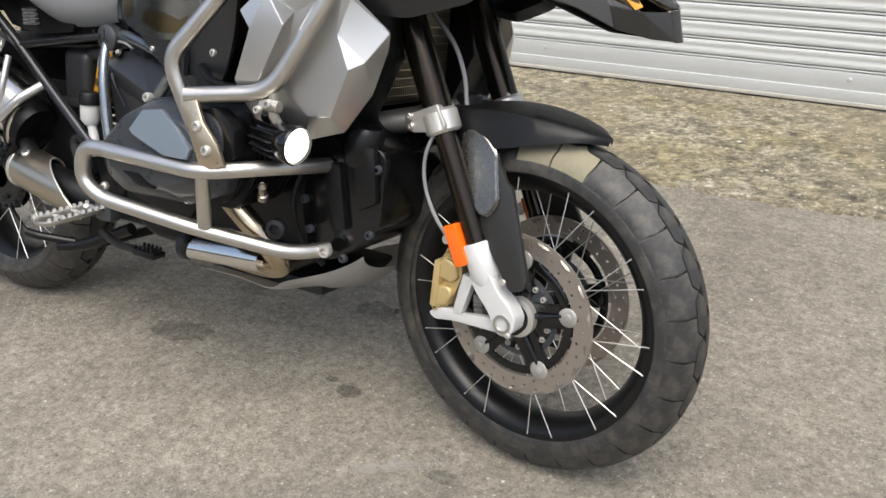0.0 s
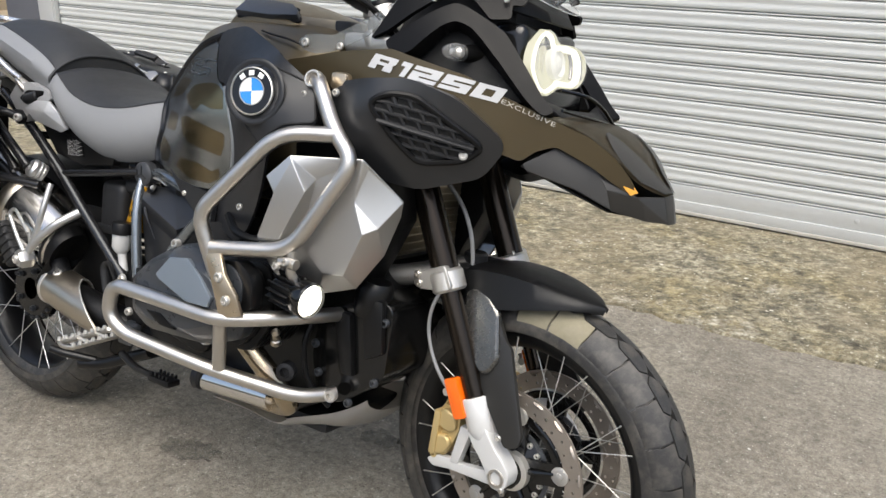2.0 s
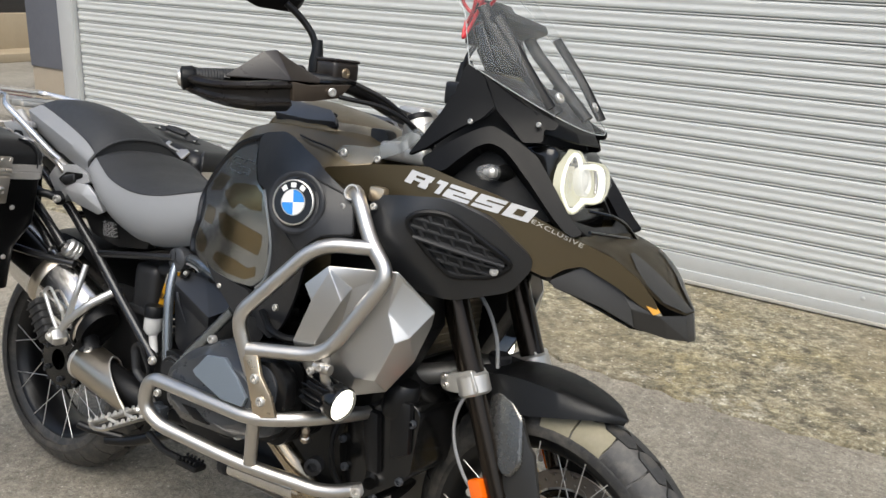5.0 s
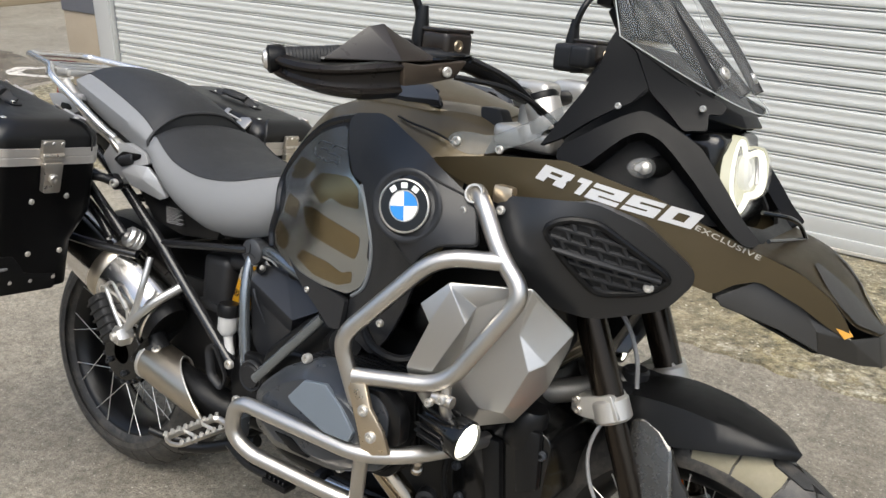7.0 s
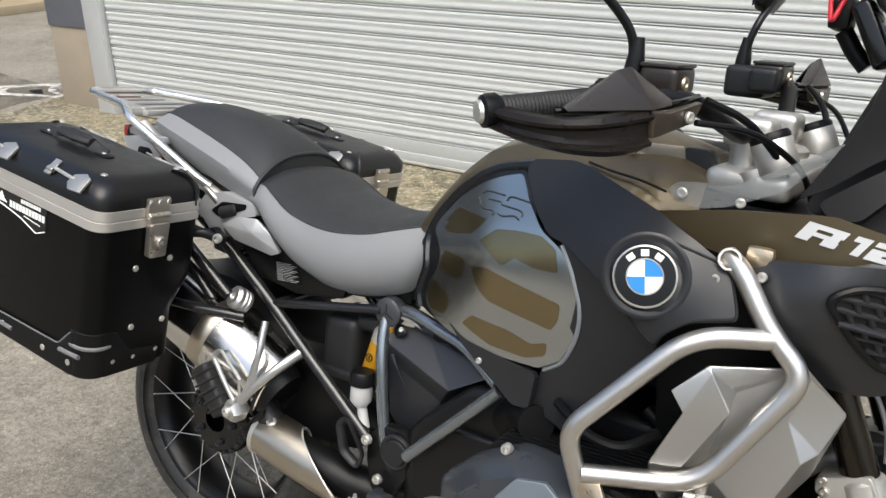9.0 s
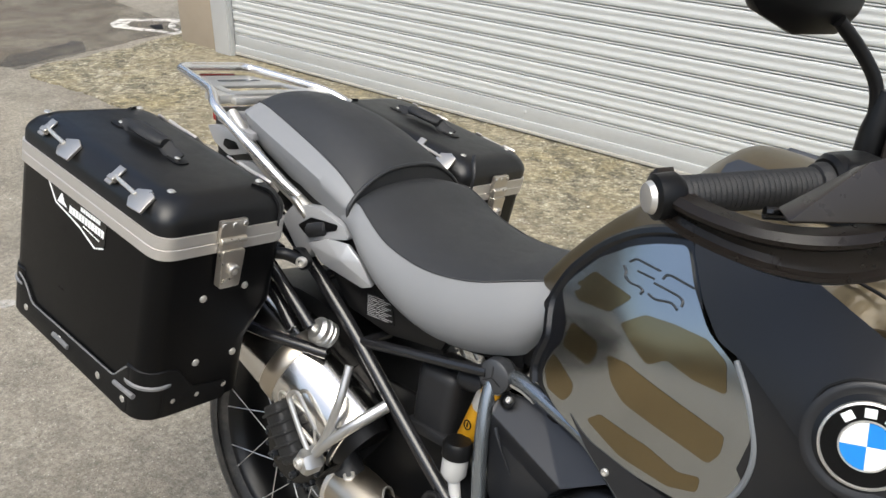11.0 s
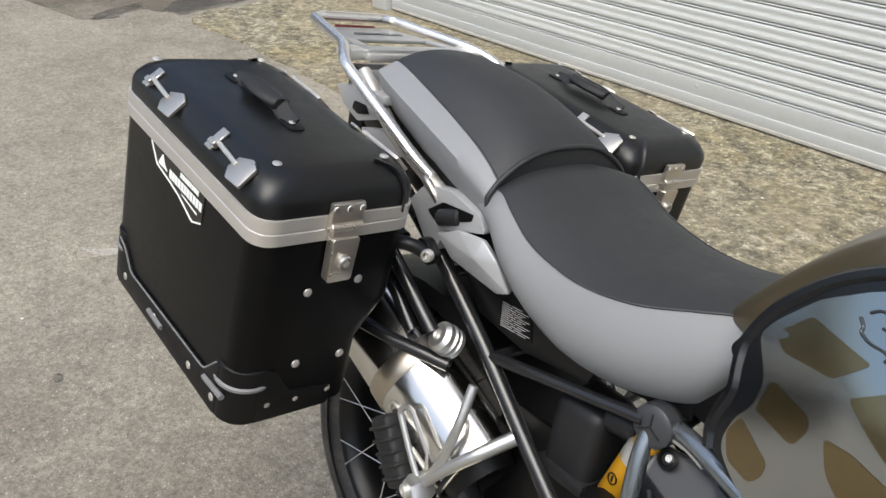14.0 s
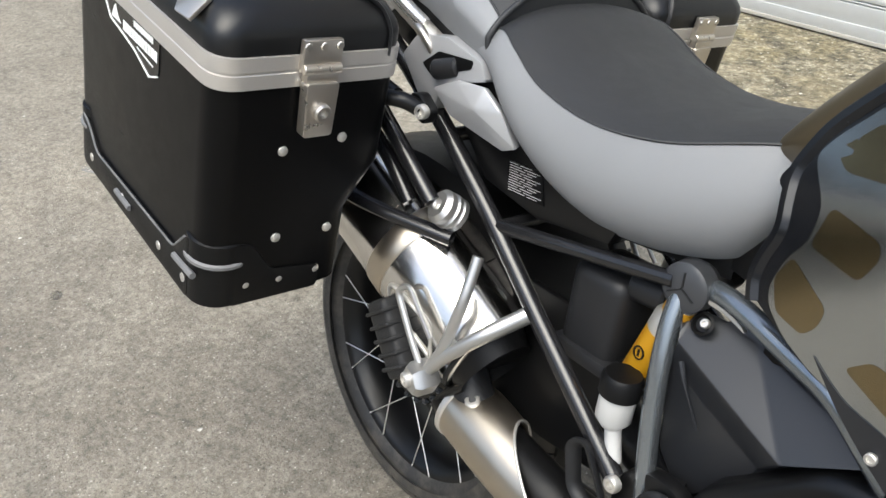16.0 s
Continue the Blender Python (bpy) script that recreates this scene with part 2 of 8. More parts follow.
def mossy():
    m, t, b = nodes_of("weathered_mossy_concrete")
    co = objco(t)
    fine = noise_tex(t, warped(t, co, 40, 0.01), 48, 10, 0.80)
    base = ramp(t, fine, [(0.34, (0.070, 0.060, 0.042)), (0.46, (0.205, 0.180, 0.125)), (0.56, (0.34, 0.31, 0.225)), (0.66, (0.62, 0.59, 0.49))])
    moss = ramp(t, noise_tex(t, co, 2.6, 8, 0.7), [(0.44, (0, 0, 0)), (0.64, (0.65, 0.65, 0.65))])
    c = mixc(t, moss, base, ramp(t, noise_tex(t, co, 75, 8, 0.8), [(0.34, (0.100, 0.080, 0.032)), (0.66, (0.36, 0.295, 0.150))]))
    grey = ramp(t, noise_tex(t, warped(t, co, 16, 0.04), 13.0, 10, 0.8), [(0.44, (1.14, 1.14, 1.13)), (0.60, (0.36, 0.36, 0.36))])
    c = mixc(t, 1.0, c, grey, "MULTIPLY")
    worn = ramp(t, noise_tex(t, warped(t, co, 3, 0.2), 1.7, 6, 0.6), [(0.46, (0, 0, 0)), (0.60, (0.62, 0.62, 0.62))])
    c = mixc(t, worn, c, ramp(t, noise_tex(t, co, 9, 8, 0.7), [(0.3, (0.150, 0.124, 0.078)), (0.7, (0.290, 0.250, 0.170))]))
    c = mixc(t, flecks(t, warped(t, co, 80, 0.016), 56, 0.36, 0.30), c, (0.115, 0.100, 0.070))
    bare = ramp(t, noise_tex(t, warped(t, co, 6, 0.1), 3.4, 10, 0.78), [(0.58, (0, 0, 0)), (0.66, (0.75, 0.75, 0.75))])
    c = mixc(t, bare, c, ramp(t, fine, [(0.35, (0.26, 0.235, 0.18)), (0.60, (0.60, 0.565, 0.475))]))
    flake = noise_tex(t, warped(t, co, 20, 0.03), 24, 9, 0.74)
    c = mixc(t, 1.0, c, ramp(t, flake, [(0.36, (0.60, 0.59, 0.56)), (0.50, (1.02, 1.02, 1.01)), (0.62, (1.44, 1.44, 1.44))]), "MULTIPLY")
    c = mixc(t, flecks(t, warped(t, co, 80, 0.016), 44, 0.28, 0.26), c, (0.56, 0.52, 0.42))
    c = mixc(t, flecks(t, warped(t, co, 60, 0.018), 19, 0.14, 0.16), c, (0.66, 0.63, 0.54))
    t.links.new(c, b.inputs["Base Color"])
    b.inputs["Roughness"].default_value = 0.9
    n = bumpn(t, noise_tex(t, co, 38, 8, 0.75), 0.9, 0.012)
    t.links.new(bumpn(t, fine, 0.6, 0.006, n), b.inputs["Normal"])
    return m


ASPHALT, MOSSY = asphalt(), mossy()

# ---- builders ----


def part(name, bm, material, parent=None, label="", m=None, sharp=38, sub=0, smooth=True):
    """Links a bmesh as one mesh object under a thing or a part."""
    if m is not None:
        bmesh.ops.transform(bm, matrix=m, verts=bm.verts)
    bmesh.ops.recalc_face_normals(bm, faces=bm.faces)
    me = bpy.data.meshes.new(name)
    bm.to_mesh(me)
    bm.free()
    me.materials.append(material)
    if smooth:
        me.shade_smooth()
        me.set_sharp_from_angle(angle=radians(sharp))
    ob = new(name, me)
    if parent is not None:
        ob.parent = parent
    if sub:
        s = ob.modifiers.new("round", "SUBSURF")
        s.levels = s.render_levels = sub
    if label:
        tagged(ob, label)
    return ob


def join(*bms):
    out = bmesh.new()
    for b in bms:
        me = bpy.data.meshes.new("tmp")
        b.to_mesh(me)
        b.free()
        out.from_mesh(me)
        bpy.data.meshes.remove(me)
    return out


def mirrored(bm):
    b = bm.copy()
    bmesh.ops.transform(b, matrix=Matrix.Diagonal((1, -1, 1, 1)), verts=b.verts)
    bmesh.ops.reverse_faces(b, faces=b.faces)
    return b


def bevelled(bm, w, seg=2, angle=28):
    if w:
        bm.normal_update()
        ed = [e for e in bm.edges if len(e.link_faces) == 2 and e.calc_face_angle(0) > radians(angle)]
        bmesh.ops.bevel(bm, geom=ed, offset=w, segments=seg, profile=0.6, affect="EDGES", clamp_overlap=True)
    return bm


def box(c, s, w=0.004, m=None, seg=2):
    bm = bmesh.new()
    bmesh.ops.create_cube(bm, size=1)
    bmesh.ops.transform(bm, matrix=Matrix.Translation(c) @ Matrix.Diagonal((*s, 1)), verts=bm.verts)
    bevelled(bm, w, seg)
    if m is not None:
        bmesh.ops.transform(bm, matrix=m, verts=bm.verts)
    return bm


def filleted(pts, r, n=6, closed=False):
    pts = [Vector(p) for p in pts]
    if r <= 0:
        return pts
    out, k = [], len(pts)
    for i, p in enumerate(pts):
        if not closed and i in (0, k - 1):
            out.append(p)
            continue
        a, b = pts[i - 1] - p, pts[(i + 1) % k] - p
        d = min(r, a.length * 0.48, b.length * 0.48)
        s, e = p + a.normalized() * d, p + b.normalized() * d
        for j in range(n + 1):
            u = j / n
            out.append((1 - u) ** 2 * s + 2 * u * (1 - u) * p + u * u * e)
    return out


def tube(pts, r, fillet=0.03, n=12, closed=False, caps=True, r2=None, flat=1.0):
    """A round bar along a bent line."""
    line = filleted(pts, fillet, closed=closed)
    bm = bmesh.new()
    k = len(line)
    up, rings = None, []
    for i, p in enumerate(line):
        a = line[i - 1] if (i or closed) else p
        b = line[(i + 1) % k] if (i < k - 1 or closed) else p
        d = (b - a).normalized()
        if up is None:
            up = d.orthogonal().normalized()
        up = (up - d * up.dot(d)).normalized()
        side = d.cross(up)
        rr = r if r2 is None else r + (r2 - r) * i / max(1, k - 1)
        rings.append([bm.verts.new(p + rr * (math.cos(2 * math.pi * j / n) * up + flat * math.sin(2 * math.pi * j / n) * side)) for j in range(n)])
    for i in range(k if closed else k - 1):
        a, b = rings[i], rings[(i + 1) % k]
        for j in range(n):
            bm.faces.new((a[j], a[(j + 1) % n], b[(j + 1) % n], b[j]))
    if caps and not closed:
        bm.faces.new(rings[0][::-1])
        bm.faces.new(rings[-1])
    return bm


def axis_matrix(c, d, up=(0, 0, 1)):
    """Local z along d at c."""
    return Matrix.Translation(c) @ Vector(d).to_track_quat("Z", "Y").to_matrix().to_4x4()


def lathe(profile, c, d, n=32, close=False):
    """Turns (radius, height) round the axis d through c."""
    bm = bmesh.new()
    m = axis_matrix(c, d)
    rings = []
    for r, h in profile:
        if r < 1e-6:
            rings.append([bm.verts.new(m @ Vector((0, 0, h)))])
        else:
            rings.append([bm.verts.new(m @ Vector((r * math.cos(2 * math.pi * j / n), r * math.sin(2 * math.pi * j / n), h))) for j in range(n)])
    pairs = list(zip(rings, rings[1:])) + ([(rings[-1], rings[0])] if close else [])
    for a, b in pairs:
        for j in range(n):
            q = [a[j % len(a)], a[(j + 1) % len(a)], b[(j + 1) % len(b)], b[j % len(b)]]
            q = [v for i, v in enumerate(q) if v not in q[:i]]
            if len(q) > 2:
                bm.faces.new(q)
    return bm


def cyl(c, d, r, h, w=0.001, n=20):
    """A round bar with softened rims, from c along d."""
    return lathe([(0, 0), (r - w, 0), (r, w), (r, h - w), (r - w, h), (0, h)], c, d, n)


def bolt(c, d, r=0.008, h=0.007):
    """A socket-head screw."""
    return lathe([(0, 0), (r, 0), (r, h * 0.7), (r * 0.8, h), (r * 0.5, h), (r * 0.45, h * 0.35), (0, h * 0.35)], c, d, 12)


def prism(outline, y0, y1, w=0.003, seg=2, plane="xz"):
    """An outline drawn in one plane, made thick."""
    bm = bmesh.new()
    at = {"xz": lambda a, b, c: (a, c, b), "xy": lambda a, b, c: (a, b, c), "yz": lambda a, b, c: (c, a, b)}[plane]
    lo = [bm.verts.new(at(a, b, y0)) for a, b in outline]
    hi = [bm.verts.new(at(a, b, y1)) for a, b in outline]
    k = len(outline)
    bm.faces.new(lo)
    bm.faces.new(hi[::-1])
    for i in range(k):
        bm.faces.new((lo[i], hi[i], hi[(i + 1) % k], lo[(i + 1) % k]))
    bmesh.ops.recalc_face_normals(bm, faces=bm.faces)
    return bevelled(bm, w, seg)


def loft(rings, caps=True, closed=True):
    bm = bmesh.new()
    vs = [[bm.verts.new(p) for p in r] for r in rings]
    k = len(vs[0])
    for a, b in zip(vs, vs[1:]):
        for j in range(k if closed else k - 1):
            bm.faces.new((a[j], a[(j + 1) % k], b[(j + 1) % k], b[j]))
    if caps and closed:
        bm.faces.new(vs[0][::-1])
        bm.faces.new(vs[-1])
    return bm


def facets(verts, faces, thick=0.004, w=0.004, seg=2):
    """A folded plate from a few corners."""
    bm = bmesh.new()
    vs = [bm.verts.new(v) for v in verts]
    for f in faces:
        bm.faces.new([vs[i] for i in f])
    bmesh.ops.recalc_face_normals(bm, faces=bm.faces)
    if thick:
        bmesh.ops.solidify(bm, geom=bm.faces[:], thickness=thick)
    return bevelled(bm, w, seg, 12)


def surface(control):
    """A smooth sheet y(x, z) through a few places (x, z, y)."""
    c = np.array(control, float)
    d = np.hypot(c[:, None, 0] - c[None, :, 0], c[:, None, 1] - c[None, :, 1])
    k = len(c)
    a = np.zeros((k + 3, k + 3))
    a[:k, :k] = np.where(d > 0, d * d * np.log(d + 1e-12), 0) + np.eye(k) * 1e-4
    a[:k, k:] = np.c_[np.ones(k), c[:, :2]]
    a[k:, :k] = a[:k, k:].T
    w = np.linalg.solve(a, np.r_[c[:, 2], np.zeros(3)])

    def y(x, z):
        r = np.hypot(c[:, 0] - x, c[:, 1] - z)
        return float((w[:k] * np.where(r > 0, r * r * np.log(r + 1e-12), 0)).sum() + w[k] + w[k + 1] * x + w[k + 2] * z)
    return y


def rounded2(outline, r, n=4):
    return [(p.x, p.y) for p in filleted([(a, b, 0) for a, b in outline], r, n, True)]


def drape(outline, sheet, thick=0.004, out=0.0, step=0.03, w=0.0015, fillet=0.012):
    """A panel cut to an outline (x, z) and laid on a sheet y(x, z); out: how far it stands off towards the right side."""
    bm = bmesh.new()
    pts = rounded2(outline, fillet) if fillet else outline
    bm.faces.new([bm.verts.new((x, 0, z)) for x, z in pts])
    xs, zs = [p[0] for p in pts], [p[1] for p in pts]
    for lo, hi, no in ((min(xs), max(xs), (1, 0, 0)), (min(zs), max(zs), (0, 0, 1))):
        k = max(1, int((hi - lo) / step))
        for i in range(1, k):
            v = lo + (hi - lo) * i / k
            bmesh.ops.bisect_plane(bm, geom=bm.verts[:] + bm.edges[:] + bm.faces[:], plane_co=Vector(no) * v, plane_no=no)
    for v in bm.verts:
        v.co.y = sheet(v.co.x, v.co.z) - out
    bmesh.ops.recalc_face_normals(bm, faces=bm.faces)
    if sum(f.normal.y for f in bm.faces) > 0:
        bmesh.ops.reverse_faces(bm, faces=bm.faces)
    if thick:
        bmesh.ops.solidify(bm, geom=bm.faces[:], thickness=thick)
        if w:
            bevelled(bm, w, 1, 60)
    return bm


def both(name, bm, material, parent, label="", label_left="", **kw):
    """The same part on the right and, mirrored, on the left side."""
    other = mirrored(bm)
    a = part(name, bm, material, parent, label, **kw)
    return a, part(name, other, material, parent, label_left or label, **kw)


# ---- the yard: ground, apron, shutter, pillar ----


def ground():
    bm = bmesh.new()
    bmesh.ops.create_grid(bm, x_segments=8, y_segments=8, size=300)
    tagged(part("ground", bm, ASPHALT), "worn grey asphalt yard with pale grit and dark spots", "ground", kind="structure")


def apron():
    """The weathered strip before the shutter, a hand's breadth rougher than the asphalt and slightly proud of it."""
    rnd = random.Random(4)
    bm = bmesh.new()
    edge = []
    x = 9.0
    while x > -4.35:
        edge.append((x, 1.52 + rnd.uniform(-0.018, 0.018) + 0.02 * math.sin(x * 3.1)))
        x -= rnd.uniform(0.03, 0.07)
    edge += [(-4.42, 1.55), (-4.50, 1.72), (-4.46, 1.93), (-4.52, 2.12), (-4.47, 2.3), (-4.55, 2.5), (-4.60, 2.9), (-4.0, 3.1), (9.0, 3.1)]
    top = [bm.verts.new((a, b, 0.010)) for a, b in edge]
    low = [bm.verts.new((a, b - 0.012, -0.02)) for a, b in edge]
    bm.faces.new(top)
    for i in range(len(edge)):
        bm.faces.new((top[i], low[i], low[(i + 1) % len(edge)], top[(i + 1) % len(edge)]))
    tagged(part("pavement", bm, MOSSY), "weathered mossy concrete apron before the shutter", "pavement", kind="structure")


SHUT_Y, SHUT_X0, SHUT_X1, PITCH = 2.70, -3.75, 4.2, 0.080


def shutter():
    door = tagged(new("roller_shutter"), "closed white roller shutter of ribbed steel slats", "shutter", kind="structure")
    # one slat: a shallow double rib and the hooked joint below it
    prof = [(0.0, 0.018), (0.0038, 0.018), (0.005, 0.001), (0.008, 0.0), (0.0105, 0.001), (0.012, 0.018), (0.0158, 0.018), (0.017, 0.001), (0.024, -0.0015), (0.032, -0.0025), (0.040, -0.0008), (0.048, 0.0012), (0.056, -0.0005), (0.064, -0.0028), (0.072, -0.0026), (0.0785, 0.0), (0.080, 0.018)]
    bm = bmesh.new()
    a = [bm.verts.new((SHUT_X0, d, z)) for z, d in prof]
    b = [bm.verts.new((SHUT_X1, d, z)) for z, d in prof]
    for i in range(len(prof) - 1):
        bm.faces.new((a[i], b[i], b[i + 1], a[i + 1]))
    first = part("slat", bm, SHUT, door, sharp=50)
    first.location = (0, SHUT_Y, 0.155)
    for i in range(1, 36):
        s = new("slat", first.data)
        s.parent, s.location = door, (0, SHUT_Y, 0.155 + i * PITCH)
    part("bottom_bar", join(box(((SHUT_X0 + SHUT_X1) / 2, SHUT_Y + 0.008, 0.118), (SHUT_X1 - SHUT_X0, 0.03, 0.074), 0.004),
                            box(((SHUT_X0 + SHUT_X1) / 2, SHUT_Y + 0.002, 0.057), (SHUT_X1 - SHUT_X0, 0.036, 0.050), 0.005)), SHUTBAR, door, "grey painted steel bottom bar")
    part("seal", box(((SHUT_X0 + SHUT_X1) / 2, SHUT_Y - 0.004, 0.026), (SHUT_X1 - SHUT_X0, 0.036, 0.016), 0.003), SEALM, door, "tan dusty seal strip")
    for x in (-2.9, -1.3, 0.35, 1.75, 3.2):
        part("screw", lathe([(0.012, 0), (0.010, 0.0015), (0, 0.002)], (x, SHUT_Y - 0.007, 0.125), (0, -1, 0), 14), SHUTBAR, door)


def frame_side():
    rail = tagged(new("guide_rail"), "pale grey steel guide rail beside the shutter", "guide rail", kind="structure")
    part("rail", box((-3.845, 2.70, 1.6), (0.17, 0.10, 3.3), 0.006), POSTM, rail)
    part("lip", box((-3.752, 2.672, 1.6), (0.022, 0.03, 3.28), 0.004), SHUTBAR, rail)
    pil = tagged(new("pillar"), "wall pillar, blue-grey above a tan concrete plinth", "pillar", kind="structure")
    part("plinth", box((-4.16, 2.87, 0.285), (0.455, 0.36, 0.61), 0.012), PILTAN, pil, "bare tan concrete plinth")
    part("shaft", box((-4.15, 2.87, 2.0), (0.475, 0.385, 2.84), 0.012), PILGREY, pil, "blue-grey painted shaft")
    # plain walls that close the building: lintel over the shutter and its far end
    tagged(part("wall_north", box((0.2, 2.85, 3.9), (9.2, 0.3, 1.6), 0.01), PILTAN), "plain rendered wall over the shutter", "wall", kind="structure")
    # unseen plain wall far behind the eye, added to shape what the machine reflects
    tagged(part("added_wall_south", box((-2.0, -12.0, 1.5), (56.0, 0.4, 3.0), 0.02), PILTAN), "unseen tan wall across the yard, added for reflections", "wall", kind="structure")
    # unseen wall closing the yard behind the machine, added dark for the tank panels' reflections
    tagged(part("added_wall_west", box((-11.0, -0.3, 3.2), (0.4, 4.2, 6.4), 0.02), REFLDARK), "unseen dark wall at the yard's end, added to darken reflections", "wall", kind="structure")
    tagged(part("wall_east", box((4.55, 2.87, 1.55), (0.7, 0.36, 3.1), 0.01), PILTAN), "plain rendered wall at the shutter's end", "wall", kind="structure")


def neighbour():
    b = tagged(new("neighbour_building"), "tan rendered building with a dark open bay, across the yard", "building", kind="structure")
    part("plinth", box((-10.2, 6.5, 0.30), (0.4, 9.0, 0.62), 0.02), TANWALL, b, "stained tan plinth wall")
    # a solid box; the shade inside the open bay is put into its dark colour
    part("bay", box((-10.35, 6.5, 2.2), (0.3, 9.0, 3.2), 0.02), BAYSHADE, b, "dark box over the plinth, coloured as the bay's inner shade")
    part("step", box((-9.7, 6.5, 0.06), (0.7, 9.0, 0.12), 0.015), TANWALL, b)
    part("roof", box((-10.4, 6.5, 4.0), (1.2, 9.4, 0.4), 0.02), PILTAN, b)


def soft_mark(name, col, rough, strength, scale):
    """A stain or worn paint: its colour comes and goes with the grain of the ground."""
    m, t, b = nodes_of(name)
    co = objco(t)
    c = ramp(t, noise_tex(t, co, 30, 6, 0.7), [(0.3, tuple(x * 0.75 for x in col)), (0.7, tuple(min(1, x * 1.2) for x in col))])
    t.links.new(c, b.inputs["Base Color"])
    b.inputs["Roughness"].default_value = rough
    a = ramp(t, noise_tex(t, co, scale, 8, 0.7), [(0.34, (0.12, 0.12, 0.12)), (0.56, (strength, strength, strength))])
    t.links.new(a, b.inputs["Alpha"])
    return m


def ground_marks():
    """Wet patch, streak, oil spots, painted drain and a paint scuff."""
    wet = soft_mark("damp_dark_asphalt", (0.100, 0.095, 0.088), 0.5, 0.58, 3.5)
    oil = soft_mark("old_oil_spot", (0.105, 0.098, 0.084), 0.6, 0.55, 16)
    faint = soft_mark("faint_stain", (0.120, 0.112, 0.096), 0.7, 0.40, 22)
    paint = soft_mark("chipped_white_paint", (0.66, 0.63, 0.57), 0.8, 0.95, 9)
    trail = soft_mark("faint_drag_mark", (0.42, 0.40, 0.36), 0.8, 0.38, 26)
    chalk = soft_mark("pale_scuff", (0.52, 0.50, 0.46), 0.8, 0.6, 14)

    def blot(name, pts, material, label, z, seed, wob=0.025):
        rnd = random.Random(seed)
        line = filleted([(x, y, z) for x, y in pts], 0.12, 5, True)
        bm = bmesh.new()
        bm.faces.new([bm.verts.new((p.x + rnd.uniform(-wob, wob), p.y + rnd.uniform(-wob, wob), z)) for p in line])
        tagged(part(name, bm, material), label, name.replace("_", " "), kind="structure")
    brown = soft_mark("damp_brown_asphalt", (0.135, 0.114, 0.086), 0.7, 0.62, 1.1)
    blot("damp_ground", [(-4.75, 0.95), (-4.84, 1.40), (-4.62, 1.50), (-4.58, 1.62), (-4.64, 2.0), (-4.66, 2.5), (-4.70, 2.95), (-6.2, 3.2), (-9.5, 3.1), (-9.5, 1.0), (-6.5, 0.7)], brown, "damp brownish asphalt beyond the apron", 0.002, 5)
    blot("wet_patch", [(-4.72, 1.46), (-4.94, 1.66), (-4.92, 1.82), (-5.00, 2.24), (-4.60, 2.02), (-4.55, 1.72), (-4.50, 1.50)], wet, "dark damp patch on the asphalt beside the apron", 0.003, 3)
    blot("wet_patch", [(-4.88, 1.05), (-4.96, 1.23), (-5.02, 1.46), (-4.90, 1.40), (-4.70, 1.13), (-4.74, 1.0)], wet, "faint damp streak on the asphalt", 0.003, 8)
    for i, (x, y, r) in enumerate(((1.08, 0.01, 0.022), (1.40, -0.13, 0.020), (1.02, 0.03, 0.012), (-1.1, -0.35, 0.016))):
        blot("oil_spot", [(x + r * 1.5 * math.cos(a), y + r * math.sin(a)) for a in [k * math.pi / 4 for k in range(8)]], oil, "small dark oil spot on the asphalt", 0.003, 20 + i, r * 0.03)
    for i, (pts, lab) in enumerate((([(0.46, -0.01), (0.49, 0.05), (0.60, 0.07), (0.67, 0.04), (0.62, -0.01), (0.52, -0.04)], "large faint oil stain on the asphalt"), ([(0.87, 0.33), (0.90, 0.37), (0.99, 0.36), (1.00, 0.32), (0.93, 0.29)], "faint damp stain behind the front wheel"))):
        blot("oil_spot", pts, faint, lab, 0.003, 40 + i, 0.012)
    ring = [(-5.31, 2.64), (-5.42, 2.80), (-5.20, 3.02), (-5.04, 3.14), (-4.94, 3.02), (-4.81, 2.91), (-4.56, 2.87), (-4.52, 2.79), (-4.78, 2.74), (-4.91, 2.68), (-5.17, 2.60)]
    bm = bmesh.new()
    cx, cy = -4.98, 2.85
    outer = [bm.verts.new((x, y, 0.004)) for x, y in ring]
    inner = [bm.verts.new((cx + (x - cx) * 0.66, cy + (y - cy) * 0.60, 0.004)) for x, y in ring]
    for i in range(len(ring)):
        j = (i + 1) % len(ring)
        bm.faces.new((outer[i], outer[j], inner[j], inner[i]))
    tagged(part("paint_mark", bm, paint), "worn white paint ring round a drain", "paint mark", kind="structure")
    dr = tagged(new("drain"), "small dark sunken drain ringed by paint", "drain", kind="structure")
    part("drain_cover", prism(rounded2([(-5.03, 2.83), (-5.00, 2.92), (-4.85, 2.83), (-4.88, 2.77)], 0.01), -0.01, 0.006, 0.002, plane="xy"), CHAR, dr)
    blot("paint_scuff", [(1.23, -0.19), (1.30, -0.13), (1.37, -0.09), (1.38, -0.10), (1.31, -0.155), (1.24, -0.205)], trail, "faint pale drag mark on the asphalt", 0.003, 32, 0.010)
    blot("paint_scuff", [(-1.78, -0.06), (-1.62, 0.12), (-1.54, 0.16), (-1.60, 0.06), (-1.72, -0.06)], chalk, "short pale scuff on the asphalt", 0.003, 31, 0.008)


ground()
apron()
shutter()
frame_side()
neighbour()
ground_marks()

